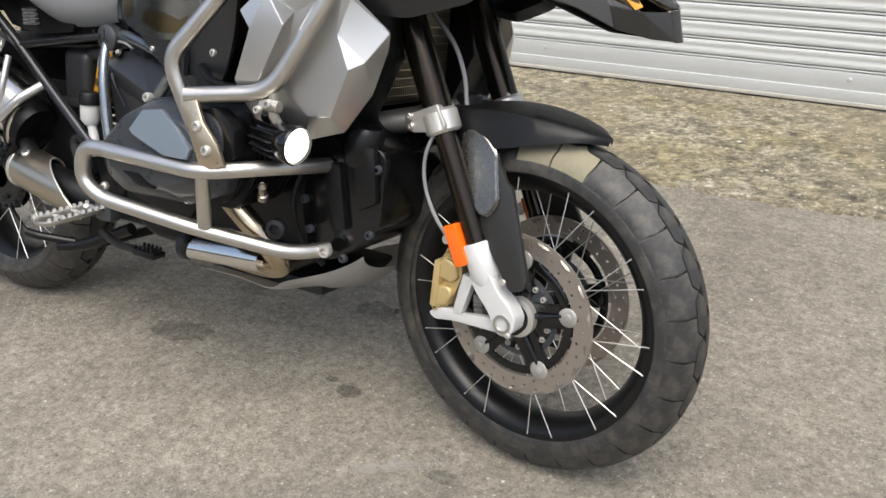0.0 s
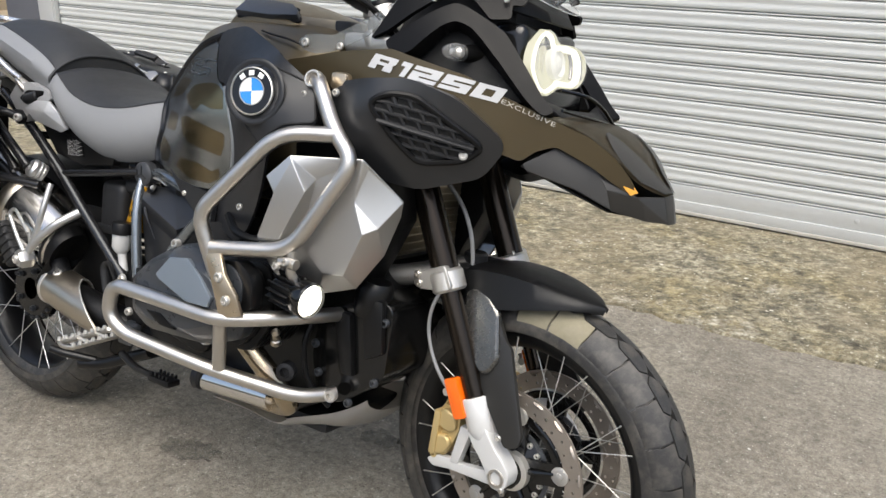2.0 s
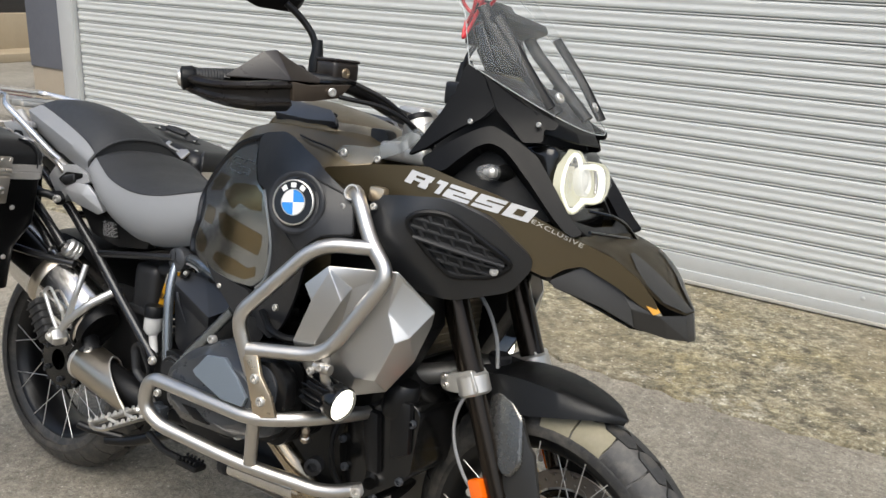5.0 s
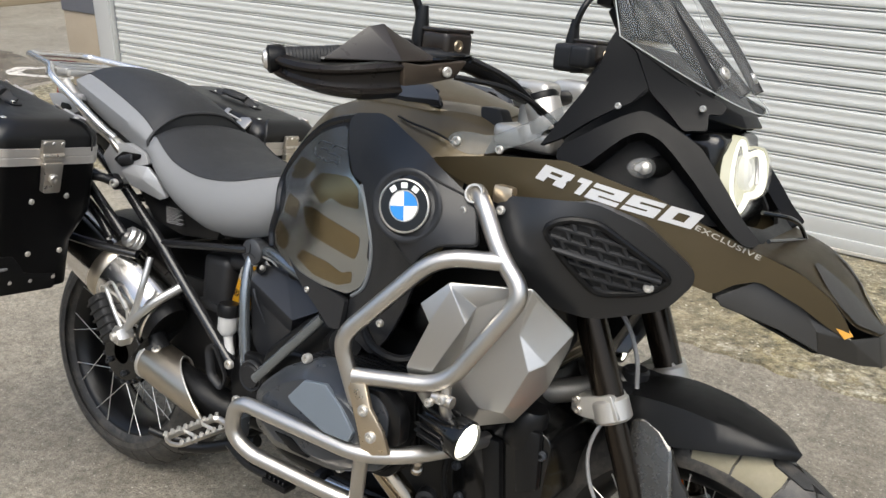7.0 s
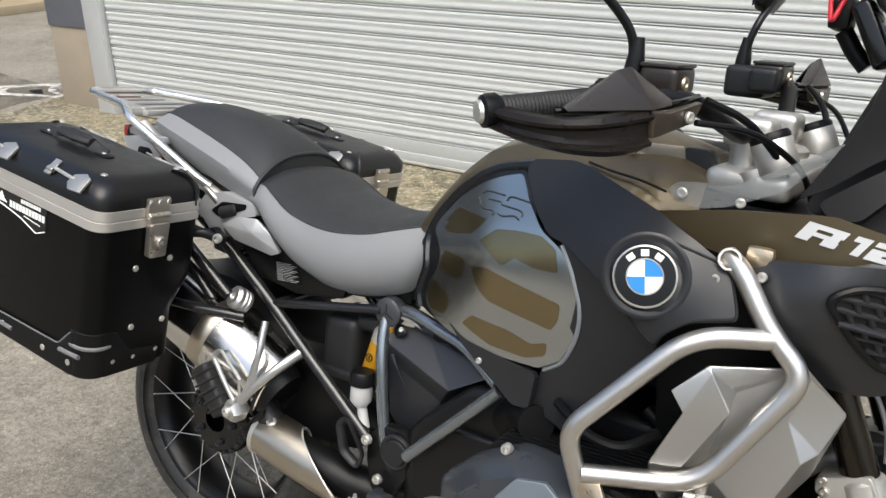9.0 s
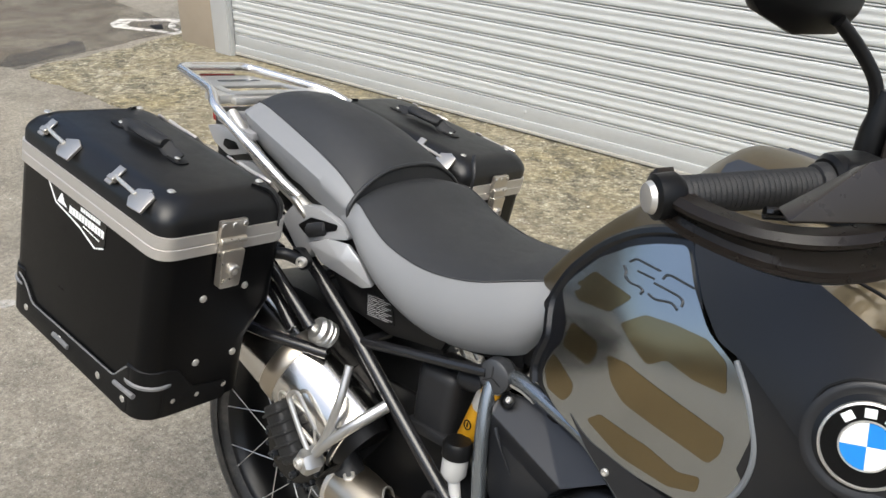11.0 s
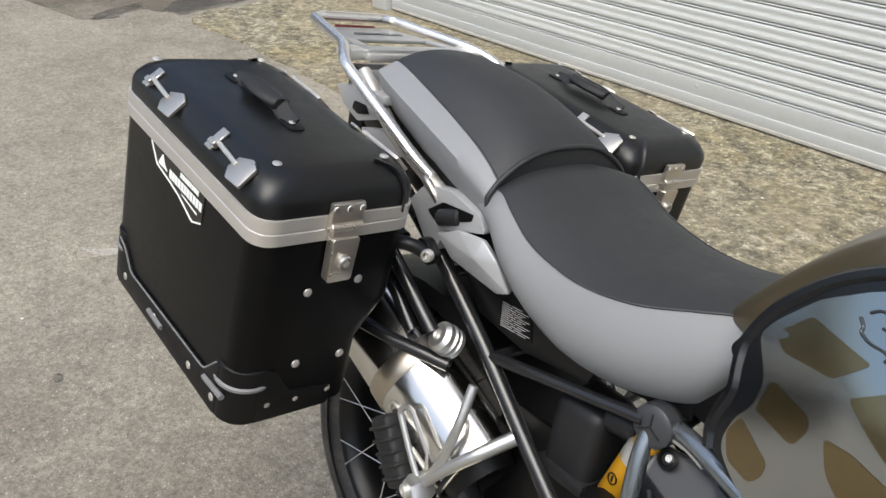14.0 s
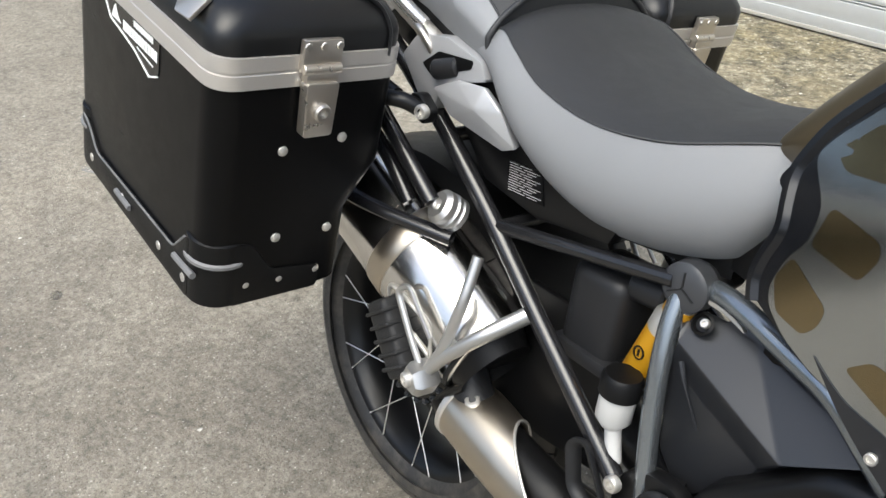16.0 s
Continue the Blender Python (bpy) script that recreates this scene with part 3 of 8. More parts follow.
# ---- the motorcycle: x ahead from the rear axle's foot, y to its left, z up, leaning on its side stand ----
LEAN = pose(0, 0, 0, -11.366, 0, 0)
bike = tagged(new("motorcycle"), "bronze brown and black adventure motorcycle leaning on its side stand", "motorcycle")
bike.matrix_world = LEAN
WF, WR = Vector((1.504, 0, 0.325)), Vector((0, 0, 0.318))
HEAD = radians(65.1)
S_AXIS, S_FOOT = Vector((-math.cos(HEAD), 0, math.sin(HEAD))), Vector((1.6036, 0, 0))
STEER = Matrix.Translation(S_FOOT) @ Matrix.Rotation(radians(-8.2), 4, S_AXIS) @ Matrix.Translation(-S_FOOT)


def smooth_rows(rows, k):
    """More rows between the given ones, on a smooth line through them."""
    r = np.array(rows, float)
    out = []
    for i in range(len(r) - 1):
        p0, p1, p2, p3 = r[max(i - 1, 0)], r[i], r[i + 1], r[min(i + 2, len(r) - 1)]
        for j in range(k):
            u = j / k
            out.append(0.5 * (2 * p1 + (p2 - p0) * u + (2 * p0 - 5 * p1 + 4 * p2 - p3) * u * u + (3 * p1 - p0 - 3 * p2 + p3) * u ** 3))
    out.append(r[-1])
    return out


# -- wheels --
def crown(R, hw, drop, v):
    """The tyre's outside at v (-1 to 1 across the tread): distance from the axle and from the middle plane."""
    a = abs(v)
    return R - drop * a ** 2.2, hw * v * (1 - 0.06 * a * a)


def tyre(c, R, hw, bead, drop):
    core = 0.0075
    prof = []
    for i in range(15):
        v = -1 + 2 * i / 14
        r, y = crown(R - core, hw, drop, v)
        prof.append((r, y))
    side = [(R - drop - 0.014, hw * 0.985), (R - drop - 0.030, hw * 0.97), (bead + 0.022, hw * 0.86), (bead + 0.012, hw * 0.80), (bead + 0.004, hw * 0.76), (bead - 0.004, hw * 0.70)]
    prof = [(r, -y) for r, y in side[::-1]] + prof + side
    bm = lathe(prof, c, (0, 1, 0), 96)

    return bm


# a paler tan for some of the front tyre's blocks
PALETREAD = mat("pale_tan_tread", (0.24, 0.215, 0.145), 0.8, var=0.3, scale=20, fine=200, bump=0.3, dust=0.3)


def tread(parent, c, R, hw, drop, blocks, m):
    """The tyre's separate rubber blocks: four shapes, each repeated round the wheel."""
    core, step, gap = 0.0065, 2 * math.pi / blocks, 0.0036 / R
    for s in (-1, 1):
        u0 = 0.5 * step if s > 0 else 0.0
        # each block in rows across the tread: place across, first and last turn; the cells interlock
        for rows in (((-0.05, 0.30, 0.70), (0.07, 0.12, 0.88), (0.21, 0.0, 1.0), (0.40, 0.15, 0.85)),
                     ((0.26, 0.96, 1.04), (0.43, 0.82, 1.18), (0.45, 0.50, 1.50), (0.74, 0.47, 1.47), (0.92, 0.50, 1.50), (1.02, 0.50, 1.50))):
            bm = bmesh.new()
            top, low = [], []
            for v, ua, ub in rows:
                h = core * max(0.0, (v - 0.93) / 0.09)
                w = min(gap * 0.62, 0.3 * (ub - ua) * step)
                for dst, hh in ((top, h), (low, core + 0.001)):
                    r, y = crown(R - hh, hw, drop, s * v)
                    dst.append([bm.verts.new((r * math.cos(q), -y, r * math.sin(q))) for q in (u0 + ua * step + w, u0 + (ua + ub) / 2 * step, u0 + ub * step - w)])
            k = len(rows)
            for i in range(k - 1):
                for j in range(2):
                    bm.faces.new((top[i][j], top[i + 1][j], top[i + 1][j + 1], top[i][j + 1]))
                for j in (0, 2):
                    bm.faces.new((top[i][j], low[i][j], low[i + 1][j], top[i + 1][j]))
            for i in (0, k - 1):
                for j in range(2):
                    bm.faces.new((top[i][j], low[i][j], low[i][j + 1], top[i][j + 1]))
            first = part("tread_block", bm, RUBBER, parent, sharp=40)
            mid = 0.5 * (rows[2][1] + rows[2][2])
            for i in range(blocks):
                ob = first if i == 0 else new("tread_block", first.data)
                ob.parent = parent
                turn = math.degrees(u0 + mid * step + i * step) % 360
                # blocks near the top of the front tyre, on one side, are paler
                if c.x > 1 and s > 0 and 64 < turn < 93 and rows[0][0] > 0.2:
                    ob.material_slots[0].link = "OBJECT"
                    ob.material_slots[0].material = PALETREAD
                ob.matrix_local = m @ Matrix.Translation(c) @ Matrix.Rotation(-i * step, 4, "Y")


def rim(c, r, hw):
    """A spoked rim: outer lips, well and barrel."""
    p = [(r + 0.012, -hw), (r + 0.013, -hw + 0.006), (r + 0.002, -hw + 0.012), (r - 0.012, -hw * 0.55), (r - 0.020, 0), (r - 0.012, hw * 0.55), (r + 0.002, hw - 0.012), (r + 0.013, hw - 0.006), (r + 0.012, hw),
         (r + 0.002, hw), (r - 0.008, hw - 0.006), (r - 0.020, hw * 0.55), (r - 0.028, 0), (r - 0.020, -hw * 0.55), (r - 0.008, -hw + 0.006), (r + 0.002, -hw)]
    return lathe(p, c, (0, 1, 0), 96, True)


SPOKE = mat("stainless_spoke", (0.78, 0.77, 0.74), 0.42, metal=0.9, var=0.05, bump=0)


def spokes(parent, c, r, hw, hub_r, hub_w, count, m=None, material=SPOKE):
    for i in range(count):
        side = 1 if i % 2 else -1
        k = i // 2
        lean = 1 if k % 2 else -1
        a = 2 * math.pi * (k + 0.25 * (side > 0)) / (count / 2) + lean * 0.05
        b = a + lean * 0.50
        p = c + Vector((hub_r * math.cos(b), -side * hub_w, hub_r * math.sin(b)))
        q = c + Vector((r * math.cos(a), -side * hw, r * math.sin(a)))
        d = (q - p).normalized()
        sp = part("spoke", tube([p, q], 0.0011, 0, 6), material, parent, m=m)
        part("nipple", cyl(q - d * 0.001, d, 0.0017, 0.004, 0.0005, 8), CASTALU, sp, m=m)


def disc(c, y, r_out, r_in, m):
    """A drilled brake disc: the ring, made of cells that leave round holes free."""
    bm = bmesh.new()
    n, thick = 72, 0.0045
    cuts = (0.0, 0.15, 0.38, 0.62, 0.85, 1.0)
    for j in range(n):
        for i in range(5):
            u0, u1 = 2 * math.pi * j / n, 2 * math.pi * (j + 1) / n
            ra, rb = r_in + (r_out - r_in) * cuts[i], r_in + (r_out - r_in) * cuts[i + 1]
            quad = [(ra, u0), (rb, u0), (rb, u1), (ra, u1)]
            pts = [Vector((q * math.cos(u), 0, q * math.sin(u))) for q, u in quad]
            if 0 < i < 4 and (j + 2 * i) % 4 == 0:
                mid = sum(pts, Vector()) / 4
                border = []
                for k in range(4):
                    border += [pts[k], (pts[k] + pts[(k + 1) % 4]) / 2]
                at = c + Vector((0, y, 0))
                bv = [bm.verts.new(p + at) for p in border]
                rv = [bm.verts.new(mid + 0.0030 * (p - mid).normalized() + at) for p in border]
                for k in range(8):
                    bm.faces.new((bv[k], bv[(k + 1) % 8], rv[(k + 1) % 8], rv[k]))
            else:
                bm.faces.new([bm.verts.new(p + c + Vector((0, y, 0))) for p in pts])
    bmesh.ops.remove_doubles(bm, verts=bm.verts, dist=0.0002)
    bmesh.ops.solidify(bm, geom=bm.faces[:], thickness=thick)
    return bm


GUARDM = mat("dark_grey_satin_guard", (0.030, 0.029, 0.027), 0.38, metal=0.3, fine=900, bump=0.05)
BOSSM = mat("satin_grey_guard_panel", (0.17, 0.166, 0.158), 0.27, metal=0.85, fine=900, bump=0.06)
LINEM = mat("pale_grey_braided_hose", (0.30, 0.30, 0.30), 0.4, metal=0.3)
DISCM = mat("drilled_steel_disc", (0.34, 0.30, 0.26), 0.44, metal=0.7, var=0.12, fine=300, bump=0.1)
PADM = mat("dull_silver_mount", (0.42, 0.405, 0.38), 0.5, metal=0.6, var=0.1, fine=400, bump=0.1)
fw = part("front_wheel", rim(WF, 0.243, 0.046), SATIN, bike, "black spoked wheel with a block-tread tyre", m=STEER)
part("tyre", tyre(WF, 0.325, 0.059, 0.246, 0.036), RUBBER, fw, "black tyre carcass with dry dust", m=STEER, sharp=30)
tread(fw, WF, 0.325, 0.059, 0.036, 26, STEER)
spokes(fw, WF, 0.244, 0.0455, 0.062, 0.052, 40, STEER)
hub = [(0.020, -0.085), (0.034, -0.083), (0.036, -0.070), (0.030, -0.066), (0.034, -0.058), (0.066, -0.056), (0.068, -0.048), (0.040, -0.044), (0.034, 0), (0.040, 0.044), (0.068, 0.048), (0.066, 0.056), (0.034, 0.058), (0.036, 0.083), (0.020, 0.085)]
part("hub", lathe(hub, WF, (0, 1, 0), 40), GLOSS, fw, "gloss black hub", m=STEER)
for s in (-1, 1):
    d = part("brake_disc", disc(WF, s * 0.070, 0.1525, 0.117, STEER), DISCM, fw, "drilled steel brake disc", m=STEER)
    arms = []
    for k in range(5):
        a = 2 * math.pi * k / 5 + 0.244
        web = [(0.044, -0.62), (0.060, -0.40), (0.080, -0.27), (0.100, -0.24), (0.108, -0.13), (0.108, 0.13), (0.100, 0.24), (0.080, 0.27), (0.060, 0.40), (0.044, 0.62)]
        arms.append(prism(rounded2([(WF.x + r * math.cos(a + d_), WF.z + r * math.sin(a + d_)) for r, d_ in web], 0.006), s * 0.0600, s * 0.0705, 0.003))
        arms.append(tube([WF + Vector((r * math.cos(a + 0.03), s * y_, r * math.sin(a + 0.03))) for r, y_ in ((0.040, 0.074), (0.070, 0.0725), (0.096, 0.070))], 0.006, 0.02, 8, r2=0.004))
    core = [lathe([(0.024, s * 0.050), (0.068, s * 0.052), (0.072, s * 0.058), (0.066, s * 0.063), (0.044, s * 0.068), (0.034, s * 0.080), (0.024, s * 0.084)], WF, (0, 1, 0), 40)]
    core.append(lathe([(0.0975, s * 0.066), (0.108, s * 0.066), (0.113, s * 0.068), (0.108, s * 0.071), (0.0975, s * 0.070)], WF, (0, 1, 0), 60, True))
    car = part("disc_carrier", join(*core), GLOSS, fw, "black five-armed carrier", m=STEER)
    for b_ in arms:
        part("arm", b_, GLOSS, car, m=STEER)
    part("sensor_ring", lathe([(0.071, s * 0.060), (0.080, s * 0.060), (0.080, s * 0.063), (0.071, s * 0.063)], WF, (0, 1, 0), 48, True), GREYP, car, m=STEER)
    for k in range(5):
        a = 2 * math.pi * k / 5 + 0.244
        p = WF + Vector((0.1075 * math.cos(a), s * 0.0685, 0.1075 * math.sin(a)))
        part("disc_button", lathe([(0.0175, 0), (0.0175, 0.003), (0.016, 0.0042), (0.0075, 0.0045), (0.007, 0.0065), (0.004, 0.0075), (0, 0.0075)], p, (0, s, 0), 20), PADM, fw, "silver disc mount", m=STEER)
        for a2 in (a + 0.45, a + 0.80):
            q = WF + Vector((0.064 * math.cos(a2), s * 0.059, 0.064 * math.sin(a2)))
            part("hub_bolt", bolt(q, (0, s, 0), 0.0058, 0.008), CASTALU, fw, m=STEER)

rw = part("rear_wheel", rim(WR, 0.222, 0.062), SATIN, bike, "black spoked wheel with a wide block-tread tyre")
part("tyre", tyre(WR, 0.318, 0.085, 0.226, 0.048), RUBBER, rw, "wide black tyre carcass", sharp=30)
tread(rw, WR, 0.318, 0.085, 0.048, 24, Matrix.Identity(4))
spokes(rw, WR, 0.223, 0.0615, 0.085, 0.050, 40)
part("hub", lathe([(0.03, -0.075), (0.075, -0.072), (0.088, -0.060), (0.090, -0.045), (0.055, -0.040), (0.05, 0.05), (0.09, 0.055), (0.10, 0.09), (0.09, 0.13), (0.03, 0.14)], WR, (0, 1, 0), 40), GLOSS, rw, "gloss black hub")
for k in range(20):
    a = 2 * math.pi * k / 20
    part("hub_bolt", bolt(WR + Vector((0.081 * math.cos(a), -0.062, 0.081 * math.sin(a))), (0, -1, 0), 0.0055, 0.010), GREYP, rw)
for k in range(5):
    a = 2 * math.pi * k / 5
    part("wheel_bolt", bolt(WR + Vector((0.055 * math.cos(a), -0.072, 0.055 * math.sin(a))), (0, -1, 0), 0.008, 0.012), GREYP, rw)
part("brake_disc", disc(WR, 0.062, 0.138, 0.105, None), DISCM, rw, "drilled steel rear brake disc")


# -- fork, brakes, front fender --
# the warm brown that the black tubes reflect is put into their base colour
FORKM = mat("gloss_black_warm_reflection", (0.040, 0.032, 0.025), 0.20, metal=0.85, var=0.05, bump=0.02, rvar=0.03)


def fork_at(z, y):
    return Vector((1.265 + (0.83 - z) * 0.448, y, z))


for s in (-1, 1):
    y = s * 0.105
    part("fork_tube", join(tube([fork_at(1.02, y), fork_at(0.668, y)], 0.0265, 0, 28), tube([fork_at(0.71, y), fork_at(0.43, y)], 0.0200, 0, 28)), FORKM, bike, "gloss black fork tube, its brown reflection put into the colour", m=STEER)
    leg_o = [(1.432, 0.398), (1.470, 0.418), (1.500, 0.380), (1.522, 0.362), (1.536, 0.342), (1.534, 0.318), (1.518, 0.303), (1.498, 0.305), (1.488, 0.326), (1.472, 0.348), (1.450, 0.370)]
    ax_ = (fork_at(0.40, y) - fork_at(0.462, y)).normalized()
    leg = part("fork_leg", join(prism(rounded2(leg_o, 0.008), s * 0.092, s * 0.126, 0.009, 3), lathe([(0.021, 0), (0.0275, 0.001), (0.0285, 0.004), (0.0285, 0.060), (0.020, 0.080), (0, 0.080)], fork_at(0.455, y), ax_, 30)), SILVERP, bike, "white-silver fork leg with the axle clamp", m=STEER)
    part("caliper_strut", prism(rounded2([(1.337, 0.294), (1.358, 0.309), (1.394, 0.315), (1.412, 0.312), (1.490, 0.326), (1.494, 0.300), (1.396, 0.293), (1.352, 0.284)], 0.006), s * 0.098, s * 0.112, 0.003), SILVERP, leg, m=STEER)
    part("caliper_arm", prism(rounded2([(1.413, 0.392), (1.436, 0.384), (1.413, 0.312), (1.394, 0.310)], 0.004), s * 0.096, s * 0.114, 0.003), SILVERP, leg, m=STEER)
    part("axle_collar", lathe([(0.028, 0.0), (0.038, 0.002), (0.038, 0.016), (0.030, 0.020), (0.030, 0.030)], (1.511, s * 0.086, 0.327), (0, -s, 0), 30), CASTALU, leg, "bare metal axle collar", m=STEER)
    part("axle_bolt", lathe([(0.0175, 0), (0.0175, 0.003), (0.0125, 0.004), (0.011, -0.001), (0.0105, -0.010), (0, -0.010)], (1.511, s * 0.1255, 0.327), (0, s, 0), 24), STEEL, leg, "hollow steel axle end", m=STEER)
    part("pinch_bolt", bolt((1.526, s * 0.126, 0.310), (0, s, 0), 0.006, 0.006), CASTALU, leg, m=STEER)
    part("axle_sleeve", lathe([(0.030, 0), (0.036, 0.004), (0.036, 0.022), (0.028, 0.026)], (1.504, s * 0.062, 0.325), (0, s, 0), 24), GLOSS, leg, m=STEER)
    ca_o = [(1.366, 0.419), (1.381, 0.432), (1.394, 0.413), (1.405, 0.400), (1.403, 0.372), (1.387, 0.334), (1.373, 0.311), (1.348, 0.303), (1.337, 0.315), (1.348, 0.350), (1.341, 0.369), (1.354, 0.400)]
    cal = part("brake_caliper", prism(rounded2(ca_o, 0.006), s * 0.052, s * 0.106, 0.007, 3), GOLD, bike, "gold four-piston brake caliper", m=STEER)
    for o in ([(1.352, 0.398), (1.372, 0.412), (1.396, 0.404), (1.402, 0.378), (1.388, 0.366), (1.358, 0.372)], [(1.346, 0.352), (1.382, 0.358), (1.392, 0.344), (1.376, 0.318), (1.352, 0.312), (1.344, 0.326)]):
        part("piston_cover", prism(rounded2(o, 0.008), s * 0.100, s * 0.116, 0.005, 3), GOLD, cal, m=STEER)
    part("caliper_bridge", prism(rounded2([(1.352, 0.405), (1.366, 0.402), (1.358, 0.312), (1.344, 0.312)], 0.004), s * 0.100, s * 0.119, 0.003), GOLD, cal, m=STEER)
    for zz, xx in ((0.424, 1.380), (0.309, 1.352)):
        part("caliper_bolt", bolt((xx, s * 0.104, zz), (0, s, 0), 0.0085, 0.010), GOLD, cal, m=STEER)
    part("bleed_nipple", lathe([(0.005, 0), (0.005, 0.006), (0.003, 0.008), (0.003, 0.016), (0, 0.016)], (1.372, s * 0.09, 0.428), (-0.3, s * 0.3, 1), 10), CASTALU, cal, m=STEER)
    part("banjo", join(cyl((1.382, s * 0.118, 0.452), (0, s, 0), 0.008, 0.012), tube([(1.382, s * 0.122, 0.452), (1.374, s * 0.122, 0.468)], 0.0045, 0, 8)), CASTALU, cal, m=STEER)
    part("reflector", prism(rounded2([(1.378, 0.478), (1.404, 0.489), (1.437, 0.420), (1.411, 0.408)], 0.006), s * 0.118, s * 0.136, 0.003), ORANGE, bike, "orange side reflector", m=STEER)
    sh_o = [(1.366, 0.574), (1.364, 0.640), (1.388, 0.655), (1.438, 0.619), (1.475, 0.566), (1.487, 0.560), (1.550, 0.417), (1.546, 0.398), (1.520, 0.389), (1.467, 0.447), (1.410, 0.519)]
    lean = lambda o, d, k=1.0: [(1.43 + (x - 1.43) * k, s * (0.124 - 0.22 * (z - 0.40) + d), 0.56 + (z - 0.56) * k) for x, z in rounded2(o, 0.008, 3)]
    guard = part("fork_guard", bevelled(loft([lean(sh_o, -0.010), lean(sh_o, 0.0)]), 0.003, 2), GUARDM, bike, "dark grey plastic fork guard", m=STEER, sharp=30)
    bo = [(1.372, 0.590), (1.368, 0.638), (1.388, 0.650), (1.420, 0.640), (1.448, 0.615), (1.470, 0.534), (1.456, 0.506), (1.442, 0.500), (1.420, 0.517), (1.388, 0.556)]
    part("guard_boss", loft([lean(bo, -0.004), lean(bo, 0.004), lean(bo, 0.008, 0.93), lean(bo, 0.009, 0.88)]), BOSSM, guard, "raised satin grey panel", m=STEER, sharp=14)
    part("guard_screw", bolt((1.506, s * 0.124, 0.404), (0, s, 0), 0.006, 0.004), CASTALU, guard, m=STEER)
    c0 = fork_at(0.655, y)
    ax = (fork_at(0.43, y) - fork_at(0.83, y)).normalized()
    clamp = part("fork_clamp", join(cyl(c0 - ax * 0.021, ax, 0.0325, 0.042, 0.005, 30), prism(rounded2([(1.281, 0.660), (1.303, 0.669), (1.352, 0.690), (1.374, 0.650), (1.345, 0.640), (1.301, 0.632), (1.284, 0.637)], 0.007), s * 0.086, s * 0.132, 0.006, 3)), CASTALU, bike, "cast aluminium fork clamp", m=STEER)
    for xx, zz in ((1.292, 0.660), (1.297, 0.643)):
        part("clamp_bolt", bolt((xx, s * 0.131, zz), (0, s, 0), 0.0075, 0.006), STEEL, clamp, m=STEER)
part("fork_bridge", join(box((1.335, 0, 0.660), (0.05, 0.13, 0.026), 0.008), cyl((1.325, 0, 0.662), (0, 0, 1), 0.024, 0.030, 0.004)), CHAR, bike, "dark cast fork bridge", m=STEER)
part("brake_line", tube([(1.345, -0.110, 0.650), (1.332, -0.128, 0.614), (1.324, -0.128, 0.570), (1.334, -0.128, 0.525), (1.358, -0.128, 0.485), (1.380, -0.124, 0.458)], 0.0034, 0.05, 8), LINEM, bike, "grey braided brake line", m=STEER)
part("brake_line", tube([(1.215, -0.050, 0.92), (1.262, -0.050, 0.837), (1.321, -0.050, 0.789), (1.349, -0.050, 0.732), (1.356, -0.050, 0.680)], 0.004, 0.05, 8), LINEM, bike, "grey braided brake line", m=STEER)


def fender_sheet():
    """A roof over the tyre from the fork to a pointed nose, with turned-down flanks."""
    rows = []
    # angle from ahead, distance of the ridge from the axle, half width, depth of the flank
    for a, r, w, dn in smooth_rows([(70.5, 0.351, 0.006, 0.006), (76, 0.353, 0.040, 0.012), (86, 0.356, 0.066, 0.034), (98, 0.366, 0.078, 0.056), (110, 0.380, 0.083, 0.066), (120, 0.390, 0.080, 0.060)], 4):
        ca, sa = math.cos(radians(a)), math.sin(radians(a))
        row = []
        for u in (-1.0, -0.98, -0.94, -0.8, -0.5, -0.2, 0, 0.2, 0.5, 0.8, 0.94, 0.98, 1.0):
            f = abs(u)
            rr = r - 0.008 * f * f - dn * max(0, (f - 0.80) / 0.2) ** 1.3
            row.append(WF + Vector((rr * ca, u * w, rr * sa)))
        rows.append(row)
    bm = loft(rows, closed=False)
    bmesh.ops.solidify(bm, geom=bm.faces[:], thickness=0.004)
    return bm


FENDERM = mat("satin_slate_black_fender", (0.013, 0.0132, 0.0138), 0.40, fine=900, bump=0.06, spec=0.55)
part("front_fender", fender_sheet(), FENDERM, bike, "satin black front fender with a pointed nose", m=STEER, sharp=60)


def rear_flap():
    rows = []
    for a in range(126, 174, 6):
        ca, sa = math.cos(radians(a)), math.sin(radians(a))
        r = 0.368 + 0.03 * max(0, (150 - a) / 24) ** 2
        w = 0.076 + 0.006 * math.sin(radians((a - 126) * 2.3))
        rows.append([WF + Vector((rr * ca, u * w, rr * sa)) for u, rr in ((-1, r - 0.035), (-0.97, r - 0.01), (-0.8, r), (0, r + 0.004), (0.8, r), (0.97, r - 0.01), (1, r - 0.035))])
    bm = loft(rows, closed=False)
    bmesh.ops.solidify(bm, geom=bm.faces[:], thickness=0.004)
    return bm


part("splash_guard", rear_flap(), BLACK, bike, "black plastic guard behind the front wheel", m=STEER, sharp=60)

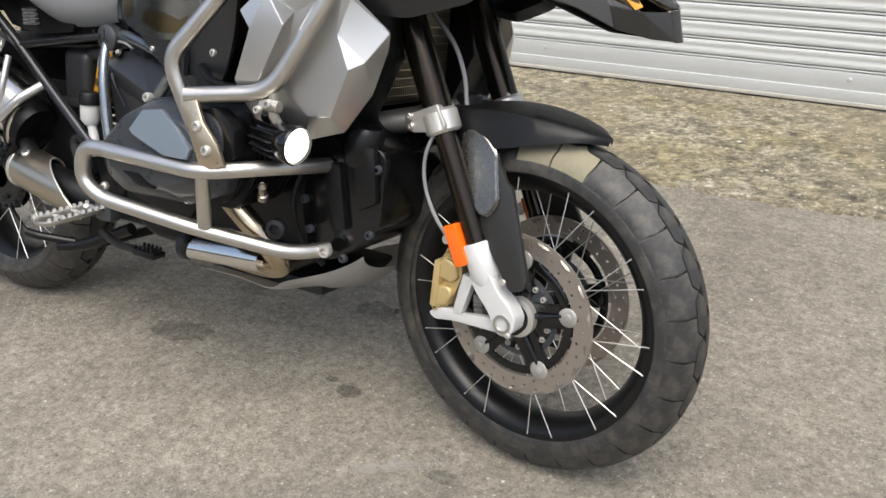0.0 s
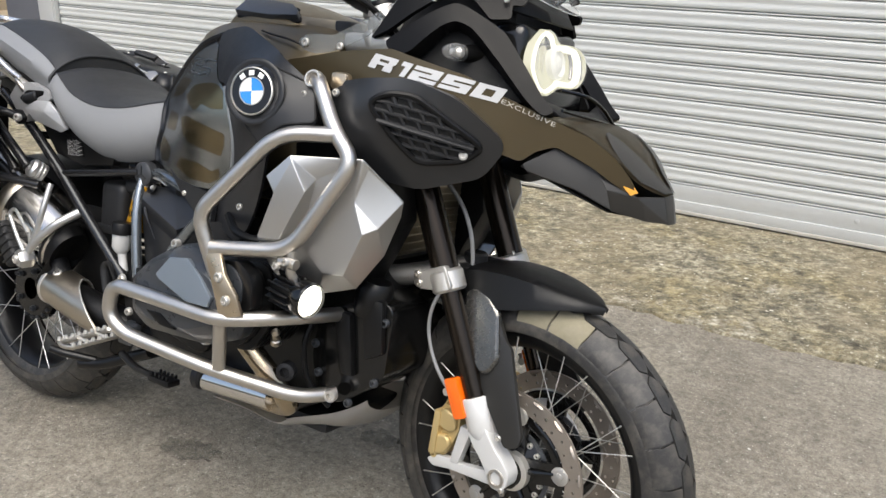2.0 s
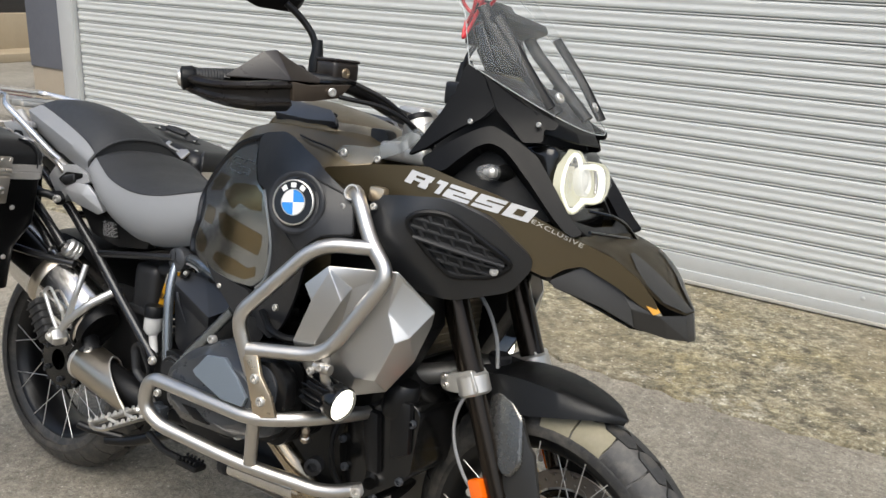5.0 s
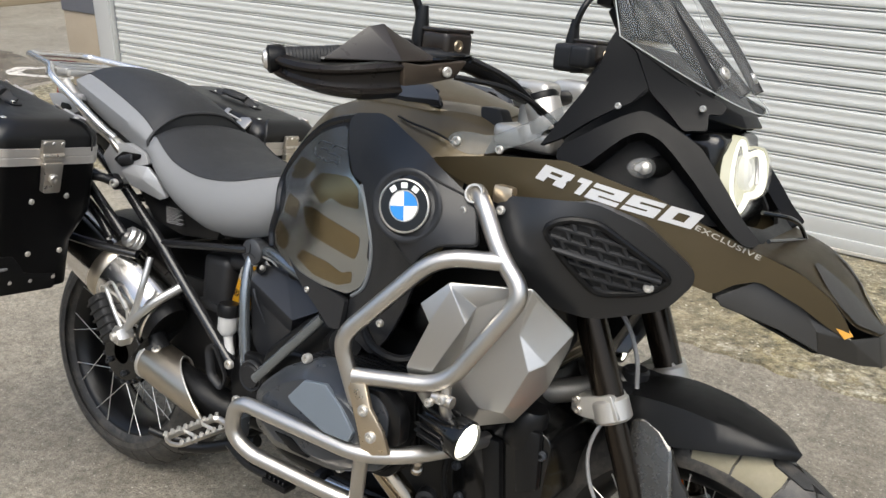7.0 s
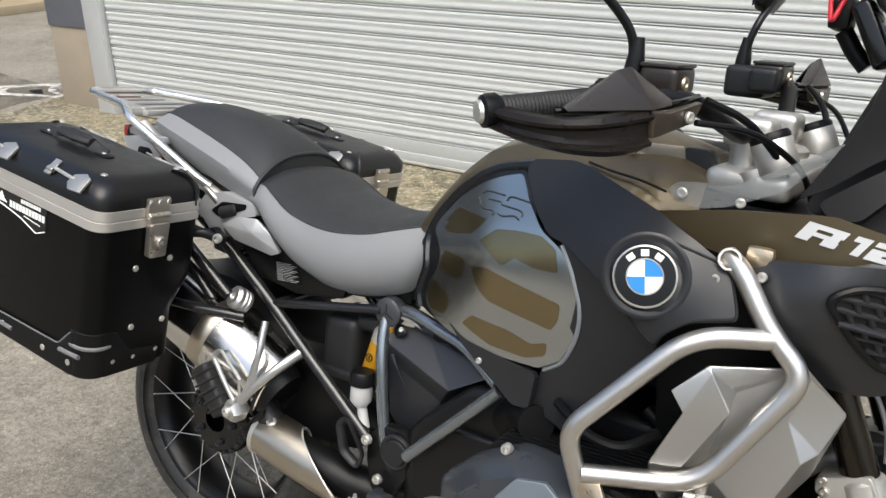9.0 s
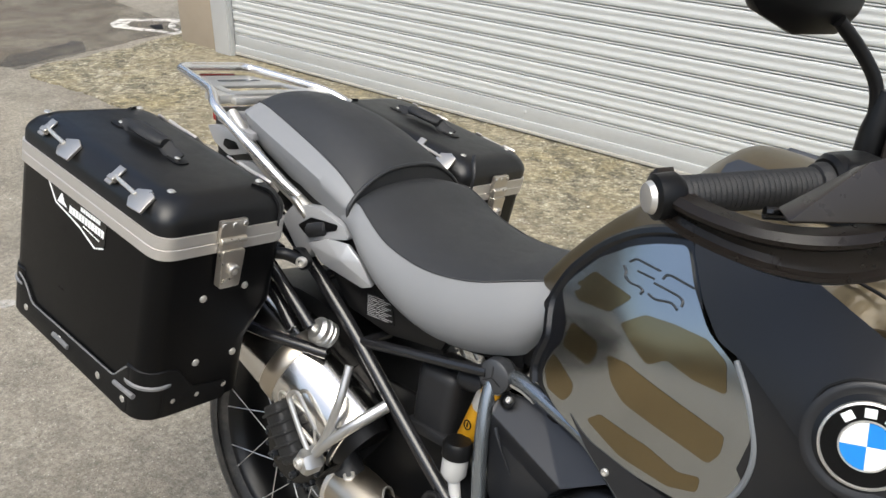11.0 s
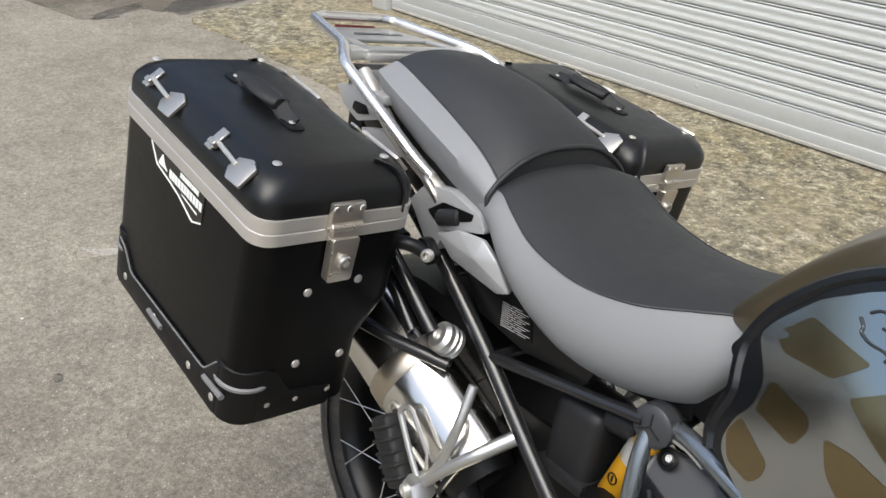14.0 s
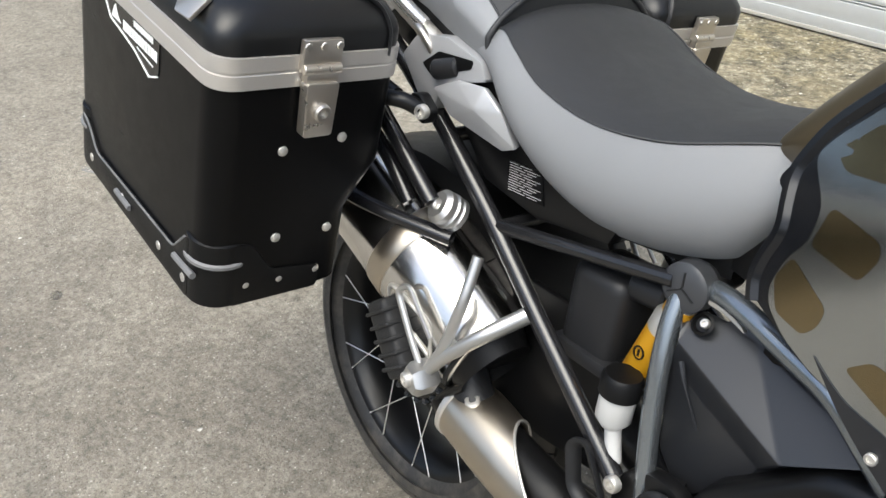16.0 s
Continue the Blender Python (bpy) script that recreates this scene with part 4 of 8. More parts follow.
# -- crash bars --
BRONZE = mat("heat_tinted_steel", (0.56, 0.46, 0.33), 0.30, metal=0.9, var=0.1, fine=500, bump=0.08)
TR = 0.0138
up_bar = [(1.118, -0.285, 0.985), (1.142, -0.300, 0.972), (1.192, -0.314, 0.902), (1.243, -0.318, 0.858), (1.143, -0.342, 0.688), (0.999, -0.383, 0.669)]
lo_bar = [(1.200, -0.314, 0.8965), (1.106, -0.353, 0.888), (0.972, -0.395, 0.728), (0.990, -0.384, 0.668), (1.014, -0.366, 0.590), (1.030, -0.372, 0.548)]
side_bar = [(1.150, -0.190, 0.552), (1.135, -0.285, 0.558), (1.100, -0.355, 0.558), (1.035, -0.392, 0.547), (0.775, -0.412, 0.556), (0.762, -0.408, 0.492), (0.800, -0.400, 0.462), (0.985, -0.36, 0.436), (1.130, -0.265, 0.398), (1.165, -0.20, 0.400)]
for s in (1, -1):
    f = (lambda pts: pts) if s > 0 else (lambda pts: [(x, -y, z) for x, y, z in pts])
    cb = part("crash_bar", join(tube(f(up_bar), TR, 0.045, 16), tube(f(lo_bar), TR, 0.045, 16)), STEEL, bike, "brushed stainless steel tank guard bar")
    part("tube_end", lathe([(0.0100, -0.022), (0.0150, -0.018), (0.0155, 0.004), (0.0145, 0.006), (0.0118, 0.006), (0.0112, -0.004), (0, -0.004)], f([(1.125, -0.300, 0.983)])[0], (0.12, -s * 0.95, 0.25), 24), CASTALU, cb, "open tube end")
    eb = part("engine_bar", tube(f(side_bar), TR, 0.055, 16), STEEL, bike, "brushed stainless steel engine guard bar")
    part("strut", tube(f([(1.030, -0.380, 0.545), (1.008, -0.352, 0.440)]), TR * 0.9, 0, 14, flat=0.8), STEEL, eb)
    pl = part("joint_plate", facets(f([(0.992, -0.386, 0.662), (1.026, -0.380, 0.664), (1.044, -0.384, 0.630), (1.072, -0.382, 0.598), (1.088, -0.382, 0.566), (1.040, -0.386, 0.548), (1.028, -0.388, 0.585), (1.010, -0.386, 0.622)]), [tuple(range(8))], 0.008, 0.002), BRONZE, cb, "flat bronze-tinted joint plate")
    for p in ((1.034, -0.392, 0.624), (1.054, -0.392, 0.586)):
        part("bolt", bolt(f([p])[0], (0, -s, 0), 0.0095, 0.008), CASTALU, cb)
    part("end_bolt", bolt(f([(1.170, -0.215, 0.402)])[0], (0.3, -s, 0), 0.013, 0.014), CASTALU, eb)
    part("mount", join(box(f([(1.155, -0.262, 0.985)])[0], (0.036, 0.02, 0.030), 0.008)), BRONZE, cb)
    part("bolt", bolt(f([(1.165, -0.284, 0.965)])[0], (0, -s, 0), 0.007, 0.006), CASTALU, cb)


# -- aluminium radiator plate: folded facets --
PL = [(1.222, -0.245, 0.626), (1.164, -0.275, 0.607), (1.285, -0.222, 0.766), (1.263, -0.228, 0.693), (1.136, -0.308, 0.698), (1.072, -0.330, 0.668), (1.102, -0.308, 0.614), (1.093, -0.362, 0.812), (1.132, -0.350, 0.853), (1.138, -0.352, 0.846), (1.166, -0.343, 0.795), (1.118, -0.345, 0.705), (1.078, -0.356, 0.703), (1.112, -0.361, 0.786), (1.164, -0.314, 0.816), (1.241, -0.292, 0.861), (1.246, -0.280, 0.846), (1.292, -0.230, 0.795), (1.229, -0.288, 0.787), (1.254, -0.289, 0.734), (1.271, -0.269, 0.746), (1.182, -0.296, 0.652), (1.222, -0.288, 0.655)]
PLF = [(7, 8, 9, 13), (13, 9, 10), (13, 10, 11, 12), (9, 14, 10), (8, 15, 14, 9), (15, 18, 14), (15, 16, 18), (15, 17, 16), (16, 17, 20, 18), (18, 20, 19), (10, 14, 4, 11), (14, 18, 19, 22, 21, 4), (17, 2, 3, 20), (19, 20, 3, 0, 22), (21, 22, 0, 1), (4, 21, 1, 6), (11, 4, 6, 5), (12, 11, 5)]
both("radiator_plate", facets(PL, PLF, 0.004, 0.013, 5), PLATEM, bike, "folded brushed aluminium radiator plate", sharp=40)

# -- auxiliary lamps --
def aux_lamp(s):
    m = Matrix.Translation((1.186, s * 0.326, 0.607)) @ Matrix.Rotation(s * radians(6), 4, "Z") @ Matrix.Rotation(radians(6), 4, "Y") @ Matrix.Diagonal((0.92, 0.80, 0.80, 1))
    lamp = part("auxiliary_lamp", lathe([(0.0, -0.088), (0.028, -0.086), (0.034, -0.078), (0.036, -0.030), (0.041, -0.022), (0.042, 0.0), (0.038, 0.004), (0.036, -0.004), (0, -0.006)], (0, 0, 0), (1, 0, 0), 28), GLOSS, bike, "black finned auxiliary lamp, lit", m=m)
    for k in range(14):
        a = 2 * math.pi * k / 14
        part("fin", box((0, 0, 0), (0.060, 0.0032, 0.012), 0.0008, m @ Matrix.Translation((-0.058, 0.036 * math.cos(a), 0.036 * math.sin(a))) @ Matrix.Rotation(a - math.pi / 2, 4, "X"), 1), SATIN, lamp)
    part("lens", lathe([(0, 0.005), (0.030, 0.003), (0.036, -0.002)], (0, 0, 0), (1, 0, 0), 28), LEDW, lamp, "brightly lit white lens", m=m)
    part("bracket", join(tube([(1.146, s * 0.340, 0.690), (1.146, s * 0.338, 0.650), (1.150, s * 0.330, 0.636)], 0.009, 0.01, 10), cyl((1.128, s * 0.345, 0.668), (1, 0, 0), 0.010, 0.036)), STEEL, lamp, "steel clamp on the guard bar")
    part("bolt", bolt((1.150, s * 0.352, 0.672), (0, s, 0), 0.008, 0.010), CASTALU, lamp)
    part("bolt", bolt((1.128, s * 0.352, 0.660), (0, s, 0), 0.007, 0.009), CASTALU, lamp)


aux_lamp(-1)
aux_lamp(1)

# -- tank, knee panels, side shrouds --
def half_rings(rows, k, profile):
    """Rings across the machine at successive x, the right half mirrored to the left."""
    rings = []
    for row in smooth_rows(rows, k):
        pts = profile(row)
        rings.append([(row[0], -y, z) for y, z in pts] + [(row[0], y, z) for y, z in pts[::-1][1 if pts[-1][0] < 1e-6 else 0:]])
    return rings


def tank_profile(r):
    x, zt, ws, zs, wm, zm, wb, zb = r
    out = []
    for u in np.linspace(0, 1, 9):          # bottom to side to shoulder
        a = (1 - u) ** 2 * np.array((wb, zb)) + 2 * u * (1 - u) * np.array((wm * 1.18, zm)) + u * u * np.array((ws, zs))
        out.append(tuple(a))
    for u in np.linspace(0.15, 1, 7):       # shoulder to ridge
        out.append((ws * (1 - u), zs + (zt - zs) * math.sin(u * math.pi / 2)))
    return out


TANK = [(0.505, 0.872, 0.060, 0.866, 0.070, 0.86, 0.065, 0.852), (0.535, 0.918, 0.085, 0.905, 0.100, 0.89, 0.090, 0.868), (0.570, 0.962, 0.100, 0.948, 0.125, 0.90, 0.105, 0.862), (0.610, 1.008, 0.112, 0.992, 0.146, 0.88, 0.12, 0.80), (0.65, 1.046, 0.122, 1.028, 0.172, 0.88, 0.13, 0.745),
        (0.69, 1.074, 0.132, 1.054, 0.190, 0.89, 0.15, 0.74), (0.77, 1.100, 0.145, 1.074, 0.212, 0.90, 0.16, 0.735), (0.88, 1.110, 0.150, 1.076, 0.235, 0.92, 0.17, 0.73), (0.97, 1.105, 0.150, 1.068, 0.235, 0.94, 0.16, 0.74), (1.04, 1.085, 0.12, 1.055, 0.19, 0.95, 0.13, 0.76)]
tank_ob = part("tank", loft(half_rings(TANK, 5, tank_profile)), BROWN, bike, "bronze brown fuel tank", sharp=50)
part("tank_foot", loft([[(x, y, z) for y, z in ((-w, 0.742), (-w, zt), (w, zt), (w, 0.742))] for x, w, zt in ((0.50, 0.085, 0.855), (0.56, 0.105, 0.872), (0.62, 0.125, 0.872))]), BLACK, bike, "black shell between seat and tank")
KNEE = surface([(0.60, 0.85, -0.160), (0.66, 0.80, -0.190), (0.75, 0.78, -0.222), (0.86, 0.77, -0.246), (0.62, 0.95, -0.140), (0.70, 1.00, -0.166), (0.78, 1.02, -0.186), (0.85, 0.95, -0.245), (0.90, 0.89, -0.264), (0.74, 0.90, -0.222)])
knee_o = [(0.590, 0.903), (0.602, 0.924), (0.639, 0.967), (0.689, 1.002), (0.725, 1.018), (0.766, 1.030), (0.793, 0.995), (0.835, 0.958), (0.875, 0.940), (0.904, 0.914), (0.926, 0.865), (0.923, 0.819), (0.900, 0.770), (0.861, 0.744), (0.753, 0.735), (0.668, 0.743), (0.630, 0.753), (0.604, 0.769), (0.598, 0.785), (0.605, 0.815), (0.621, 0.840), (0.621, 0.870)]
bord_o = [(0.556, 0.866), (0.590, 0.921), (0.638, 0.977), (0.689, 1.012), (0.725, 1.028), (0.768, 1.038), (0.82, 0.97), (0.90, 0.86), (0.88, 0.75), (0.753, 0.738), (0.668, 0.738), (0.604, 0.756), (0.578, 0.764), (0.574, 0.790), (0.588, 0.832), (0.582, 0.858)]
SHG0 = mat("dark_emboss_line", (0.03, 0.034, 0.038), 0.4)
KNEEB = mat("gloss_slate_rubber", (0.007, 0.0075, 0.009), 0.24, fine=900, bump=0.03, spec=0.42)
both("knee_border", drape(bord_o, KNEE, 0.012, 0.000, 0.02, 0.004, 0.014), KNEEB, bike, "glossy black border of the tank side panel")
knees = both("knee_panel", drape(knee_o, KNEE, 0.006, 0.005, 0.02, 0.003, 0.010), TANKGREY, bike, "grey-blue tank side panel printed with brown bars")
prints = [
    [(0.608, 0.915), (0.640, 0.950), (0.720, 0.949), (0.690, 0.917), (0.627, 0.904)],
    [(0.714, 0.914), (0.747, 0.940), (0.790, 0.947), (0.838, 0.950), (0.868, 0.937), (0.879, 0.903), (0.835, 0.900), (0.796, 0.906), (0.772, 0.888)],
    [(0.624, 0.838), (0.630, 0.876), (0.686, 0.874), (0.691, 0.862), (0.680, 0.837)],
    [(0.708, 0.869), (0.741, 0.876), (0.889, 0.857), (0.889, 0.833), (0.877, 0.812), (0.749, 0.824), (0.724, 0.840)],
    [(0.600, 0.794), (0.612, 0.821), (0.662, 0.800), (0.660, 0.782), (0.648, 0.766), (0.614, 0.768)],
    [(0.696, 0.767), (0.717, 0.788), (0.798, 0.787), (0.842, 0.778), (0.872, 0.790), (0.872, 0.768), (0.834, 0.752), (0.760, 0.750)]]
for pr in prints:
    for k, q in zip(knees, both("print", drape(pr, KNEE, 0.0, 0.0053, 0.012, 0, 0.007), CAMO, bike, "ochre brown printed bar")):
        q.parent = k
# the embossed mark: two open rounded strokes
for pts in ([(0.694, 0.984), (0.702, 0.991), (0.743, 0.991)], [(0.687, 0.976), (0.695, 0.971), (0.694, 0.966), (0.706, 0.962), (0.723, 0.964), (0.731, 0.962), (0.728, 0.957)], [(0.712, 0.979), (0.739, 0.980)], [(0.751, 0.984), (0.753, 0.990), (0.760, 0.992), (0.797, 0.991)], [(0.742, 0.976), (0.782, 0.976), (0.790, 0.973), (0.790, 0.967)], [(0.740, 0.962), (0.752, 0.960), (0.766, 0.964), (0.777, 0.966), (0.786, 0.962)]):
    for s, k in zip((1, -1), knees):
        part("embossed_stroke", tube([(x, s * (KNEE(x, z) - 0.0055), z) for x, z in pts], 0.0016, 0.006, 6), SHG0, k)
# piping strip along the panel's upper edge
edge = [(0.584, 0.758), (0.576, 0.778), (0.578, 0.800), (0.588, 0.832), (0.580, 0.856), (0.574, 0.880), (0.590, 0.926), (0.638, 0.983), (0.689, 1.018), (0.730, 1.034), (0.785, 1.046)]
for s in (1, -1):
    part("edge_strip", tube([(x, s * (KNEE(x, z) + 0.004), z) for x, z in edge], 0.0095, 0.03, 8), KNEEB, bike, "glossy black edge strip beside the tank")

SHR = surface([(1.033, 0.949, -0.336), (1.126, 0.975, -0.285), (0.979, 0.734, -0.286), (0.80, 1.045, -0.185), (0.86, 0.95, -0.255), (0.92, 0.86, -0.285), (0.88, 0.72, -0.265), (1.14, 0.90, -0.312), (0.99, 1.02, -0.268), (1.05, 0.82, -0.318)])
shr_o = [(0.773, 1.045), (0.786, 1.056), (0.859, 1.066), (0.894, 1.061), (0.952, 1.044), (1.019, 1.025), (1.077, 0.999), (1.121, 0.973), (1.131, 0.963), (1.152, 0.908), (1.095, 0.897), (1.067, 0.875), (1.054, 0.850), (1.040, 0.859), (0.980, 0.912), (0.888, 0.952), (0.852, 0.956), (0.814, 0.985), (0.777, 1.030)]
low_o = [(0.874, 0.952), (0.890, 0.953), (0.982, 0.913), (1.042, 0.860), (1.058, 0.848), (1.020, 0.775), (0.966, 0.690), (0.929, 0.650), (0.850, 0.672), (0.864, 0.745), (0.884, 0.768), (0.911, 0.828), (0.920, 0.875), (0.912, 0.910), (0.889, 0.940)]
DARKSEAM = mat("dark_panel_gap", (0.002, 0.002, 0.002), 0.8, bump=0)
SHROUDM = mat("slate_black_shroud", (0.0175, 0.0182, 0.0202), 0.37, fine=1000, bump=0.15, spec=0.38)
shroud = both("side_shroud", drape(shr_o, SHR, 0.010, 0.006, 0.02, 0.004, 0.010), SHROUDM, bike, "satin black tank side shroud")


def tucked(x, z):
    """The shroud's lower half, folded in under the line from the tank to the guard bar."""
    ax_, az_, bx_, bz_ = 0.880, 0.953, 1.048, 0.853
    d = ((bx_ - ax_) * (az_ - z) + (bz_ - az_) * (x - ax_)) / math.hypot(bx_ - ax_, bz_ - az_)
    return SHR(x, z) + 0.004 + 0.10 * max(0.0, d)


for k, q in zip(shroud, both("lower_shroud", drape(low_o, tucked, 0.006, 0.004, 0.014, 0.003, 0.010), SHROUDM, bike, "lower half of the shroud, folded inwards")):
    q.parent = k
trim_o = [(0.664, 0.760), (0.690, 0.748), (0.708, 0.742), (0.852, 0.734), (0.858, 0.728), (0.852, 0.673), (0.820, 0.668), (0.784, 0.688), (0.740, 0.710), (0.705, 0.730)]
trims = both("tank_skirt", drape(trim_o, KNEE, 0.010, 0.006, 0.02, 0.003, 0.006), SHROUDM, bike, "satin black skirt under the tank side panel")
for k, s in zip(trims, (1, -1)):
    part("skirt_screw", bolt((0.745, s * (KNEE(0.745, 0.717) - 0.007), 0.717), (0, -s, 0), 0.0055, 0.004), CASTALU, k)
bp_o = [(0.980, 0.930), (0.974, 0.954), (0.979, 0.972), (0.999, 0.989), (1.032, 0.998), (1.074, 0.987), (1.111, 0.976), (1.124, 0.968), (1.133, 0.956), (1.150, 0.911), (1.096, 0.901), (1.066, 0.878), (1.054, 0.856), (1.024, 0.882), (0.990, 0.910)]
for k, q in zip(shroud, both("badge_panel", drape(bp_o, SHR, 0.006, 0.0085, 0.02, 0.002, 0.008), SHROUDM, bike, "raised badge panel")):
    q.parent = k
for s, k in zip((1, -1), shroud):
    part("seam", tube([(x, s * (SHR(x, z) - 0.0075), z) for x, z in rounded2(bp_o, 0.010, 4)], 0.0024, 0, 6, True), DARKSEAM, k, "dark seam round the badge panel")
    part("badge_ring", lathe([(0.047, 0.0), (0.052, 0.0016), (0.055, 0.0018), (0.058, 0.0)], Vector((1.033, s * (SHR(1.033, 0.949) - 0.0085), 0.949)), (0.22, -s, 0.12), 44), SHROUDM, k, "raised ring round the badge")
# the light-grey highlight of the shroud's edge, put into the rim's colour
SHG = mat("shroud_edge_highlight", (0.22, 0.235, 0.245), 0.42, fine=900)
for s, sh in zip((1, -1), shroud):
    part("shroud_rim", tube([(x, s * (tucked(x, z) - 0.004), z) for x, z in ((0.880, 0.946), (0.906, 0.918), (0.930, 0.866), (0.926, 0.818), (0.902, 0.765), (0.868, 0.742))], 0.0040, 0.03, 8), SHG, sh, "shroud rim in pale grey for the highlight on its edge")
    part("shroud_screw", bolt((0.979, s * -0.300, 0.734), (0, -s, 0), 0.007, 0.006), CASTALU, sh)
    part("shroud_screw", bolt((1.112, s * -0.304, 0.955), (0, -s, 0), 0.007, 0.006), CASTALU, sh)
    # round badge: blue and white quarters within a black ring, plain white marks in place of its letters
    c = Vector((1.033, s * (SHR(1.033, 0.949) - 0.012), 0.949))
    nrm = Vector((0.22, -1, 0.12))
    nrm.y *= s
    nrm.normalize()
    badge = part("badge", lathe([(0, 0.004), (0.0385, 0.004), (0.0405, 0.002), (0.0405, -0.004)], c, nrm, 40), GLOSS, sh, "round badge with blue and white quarters")
    bm_ = axis_matrix(c, nrm)
    part("badge_rim", lathe([(0.0385, 0.003), (0.0395, 0.006), (0.0415, 0.005), (0.0415, 0.0)], c, nrm, 40), CASTALU, badge)
    part("badge_rim", lathe([(0.0225, 0.004), (0.023, 0.0052), (0.0240, 0.0052), (0.0245, 0.004)], c, nrm, 40), CASTALU, badge)
    xa = (bm_.inverted().to_3x3() @ Vector((1, 0, 0.18)))
    a0 = math.atan2(xa.y, xa.x)
    for q in range(4):
        bmq = bmesh.new()
        bmq.faces.new([bmq.verts.new(bm_ @ Vector((r * math.cos(a0 + q * math.pi / 2 + t_), r * math.sin(a0 + q * math.pi / 2 + t_), 0.0046))) for r, t_ in [(0, 0)] + [(0.0225, math.pi / 2 * i / 8) for i in range(9)]])
        part("quarter", bmq, BADGEBLUE if (q % 2 == (0 if s > 0 else 1)) else WHITE, badge)
    for q, da in enumerate((-0.62, 0.0, 0.62)):
        upv = bm_.inverted().to_3x3() @ Vector((-0.15, 0, 1))
        a = math.atan2(upv.y, upv.x) + da
        part("mark", box((0, 0, 0), (0.009, 0.0105, 0.0012), 0.0005, bm_ @ Matrix.Rotation(a, 4, "Z") @ Matrix.Translation((0.0312, 0, 0.0045)), 1), WHITE, badge)

# tank top: dark vents and centre cover
part("tank_cover", loft(half_rings([(0.690, 1.078, 0.062, 1.062, 0.085, 1.04, 0.08, 1.02), (0.725, 1.116, 0.085, 1.094, 0.122, 1.065, 0.10, 1.03), (0.765, 1.140, 0.092, 1.116, 0.133, 1.092, 0.115, 1.04), (0.850, 1.134, 0.098, 1.112, 0.140, 1.092, 0.125, 1.04), (0.920, 1.120, 0.096, 1.104, 0.138, 1.086, 0.12, 1.04), (0.985, 1.104, 0.080, 1.088, 0.105, 1.06, 0.09, 1.04), (1.030, 1.092, 0.070, 1.080, 0.090, 1.05, 0.08, 1.03)], 4, tank_profile)), BROWN, bike, "bronze brown tank top cover", sharp=50)
VENTM = mat("slate_vent_insert", (0.030, 0.034, 0.042), 0.38, fine=900, bump=0.1)
TAUPE = mat("taupe_tank_plate", (0.105, 0.094, 0.076), 0.42, metal=0.3, fine=1000, bump=0.1)
vent_c = [(0.760, -0.126, 1.085), (0.762, -0.098, 1.110), (0.772, -0.088, 1.118), (0.895, -0.098, 1.108), (0.922, -0.114, 1.094), (0.930, -0.126, 1.085), (0.860, -0.130, 1.081)]
for v in both("tank_vent", facets([(x, y - 0.003, z + 0.003) for x, y, z in vent_c], [tuple(range(7))], 0.016, 0.003), VENTM, bike, "slate vent insert on the tank top", sharp=20):
    s = -1 if v.name == "tank_vent" else 1
    part("vent_rim", tube([(x, -s * (y - 0.003), z + 0.003) for x, y, z in vent_c], 0.003, 0.006, 8, True), BLACK, v, "black rim round the vent")
    for k in range(5):
        x = 0.800 + 0.022 * k
        part("vent_slot", tube([(x, s * 0.098, 1.1160), (x + 0.016, s * 0.101, 1.1130), (x + 0.014, s * 0.109, 1.1055)], 0.0022, 0.006, 6), BLACK, v)
both("tank_plate", facets([(0.914, -0.112, 1.098), (0.988, -0.086, 1.098), (0.995, -0.090, 1.066), (0.938, -0.112, 1.060), (0.912, -0.126, 1.080)], [(0, 1, 2, 3, 4)], 0.010, 0.003), TAUPE, bike, "taupe plate beside the tank top")
both("tank_cheek", prism(rounded2([(0.988, 1.060), (0.990, 1.100), (1.030, 1.100), (1.046, 1.070), (1.030, 1.040), (1.000, 1.040)], 0.008), -0.096, -0.060, 0.006), CHAR, bike, "dark cheek beside the steering head")
for s in (1, -1):
    part("tank_seam", tube([(0.868, s * -0.166, 1.062), (0.905, s * -0.178, 1.056), (0.960, s * -0.186, 1.050), (1.000, s * -0.190, 1.040)], 0.0022, 0.02, 6), DARKSEAM, tank_ob, "dark seam on the tank")

# -- brown fairing flank and beak --
BRN = surface([(1.03, 1.045, -0.215), (1.19, 1.02, -0.232), (1.421, 0.986, -0.175), (1.465, 0.89, -0.150), (1.525, 0.975, -0.150), (1.649, 0.864, -0.078), (1.69, 0.816, -0.02), (1.3, 0.95, -0.225)])
brn_o = [(0.985, 1.012), (1.111, 1.036), (1.231, 1.050), (1.367, 1.020), (1.431, 0.992), (1.511, 0.966), (1.573, 0.946), (1.614, 0.918), (1.640, 0.884), (1.646, 0.864), (1.640, 0.860), (1.618, 0.872), (1.579, 0.898), (1.520, 0.924), (1.488, 0.912), (1.462, 0.890), (1.425, 0.900), (1.424, 0.920), (1.360, 0.955), (1.250, 0.965), (1.150, 0.962), (1.060, 0.978), (0.975, 1.003)]
flank = both("fairing_flank", drape(brn_o, BRN, 0.005, 0.0, 0.02, 0.0015, 0.01), BROWN, bike, "bronze brown fairing flank with white lettering")
BEAKM = mat("dark_olive_grey_beak", (0.032, 0.0305, 0.028), 0.40, metal=0.15, fine=900, bump=0.1)
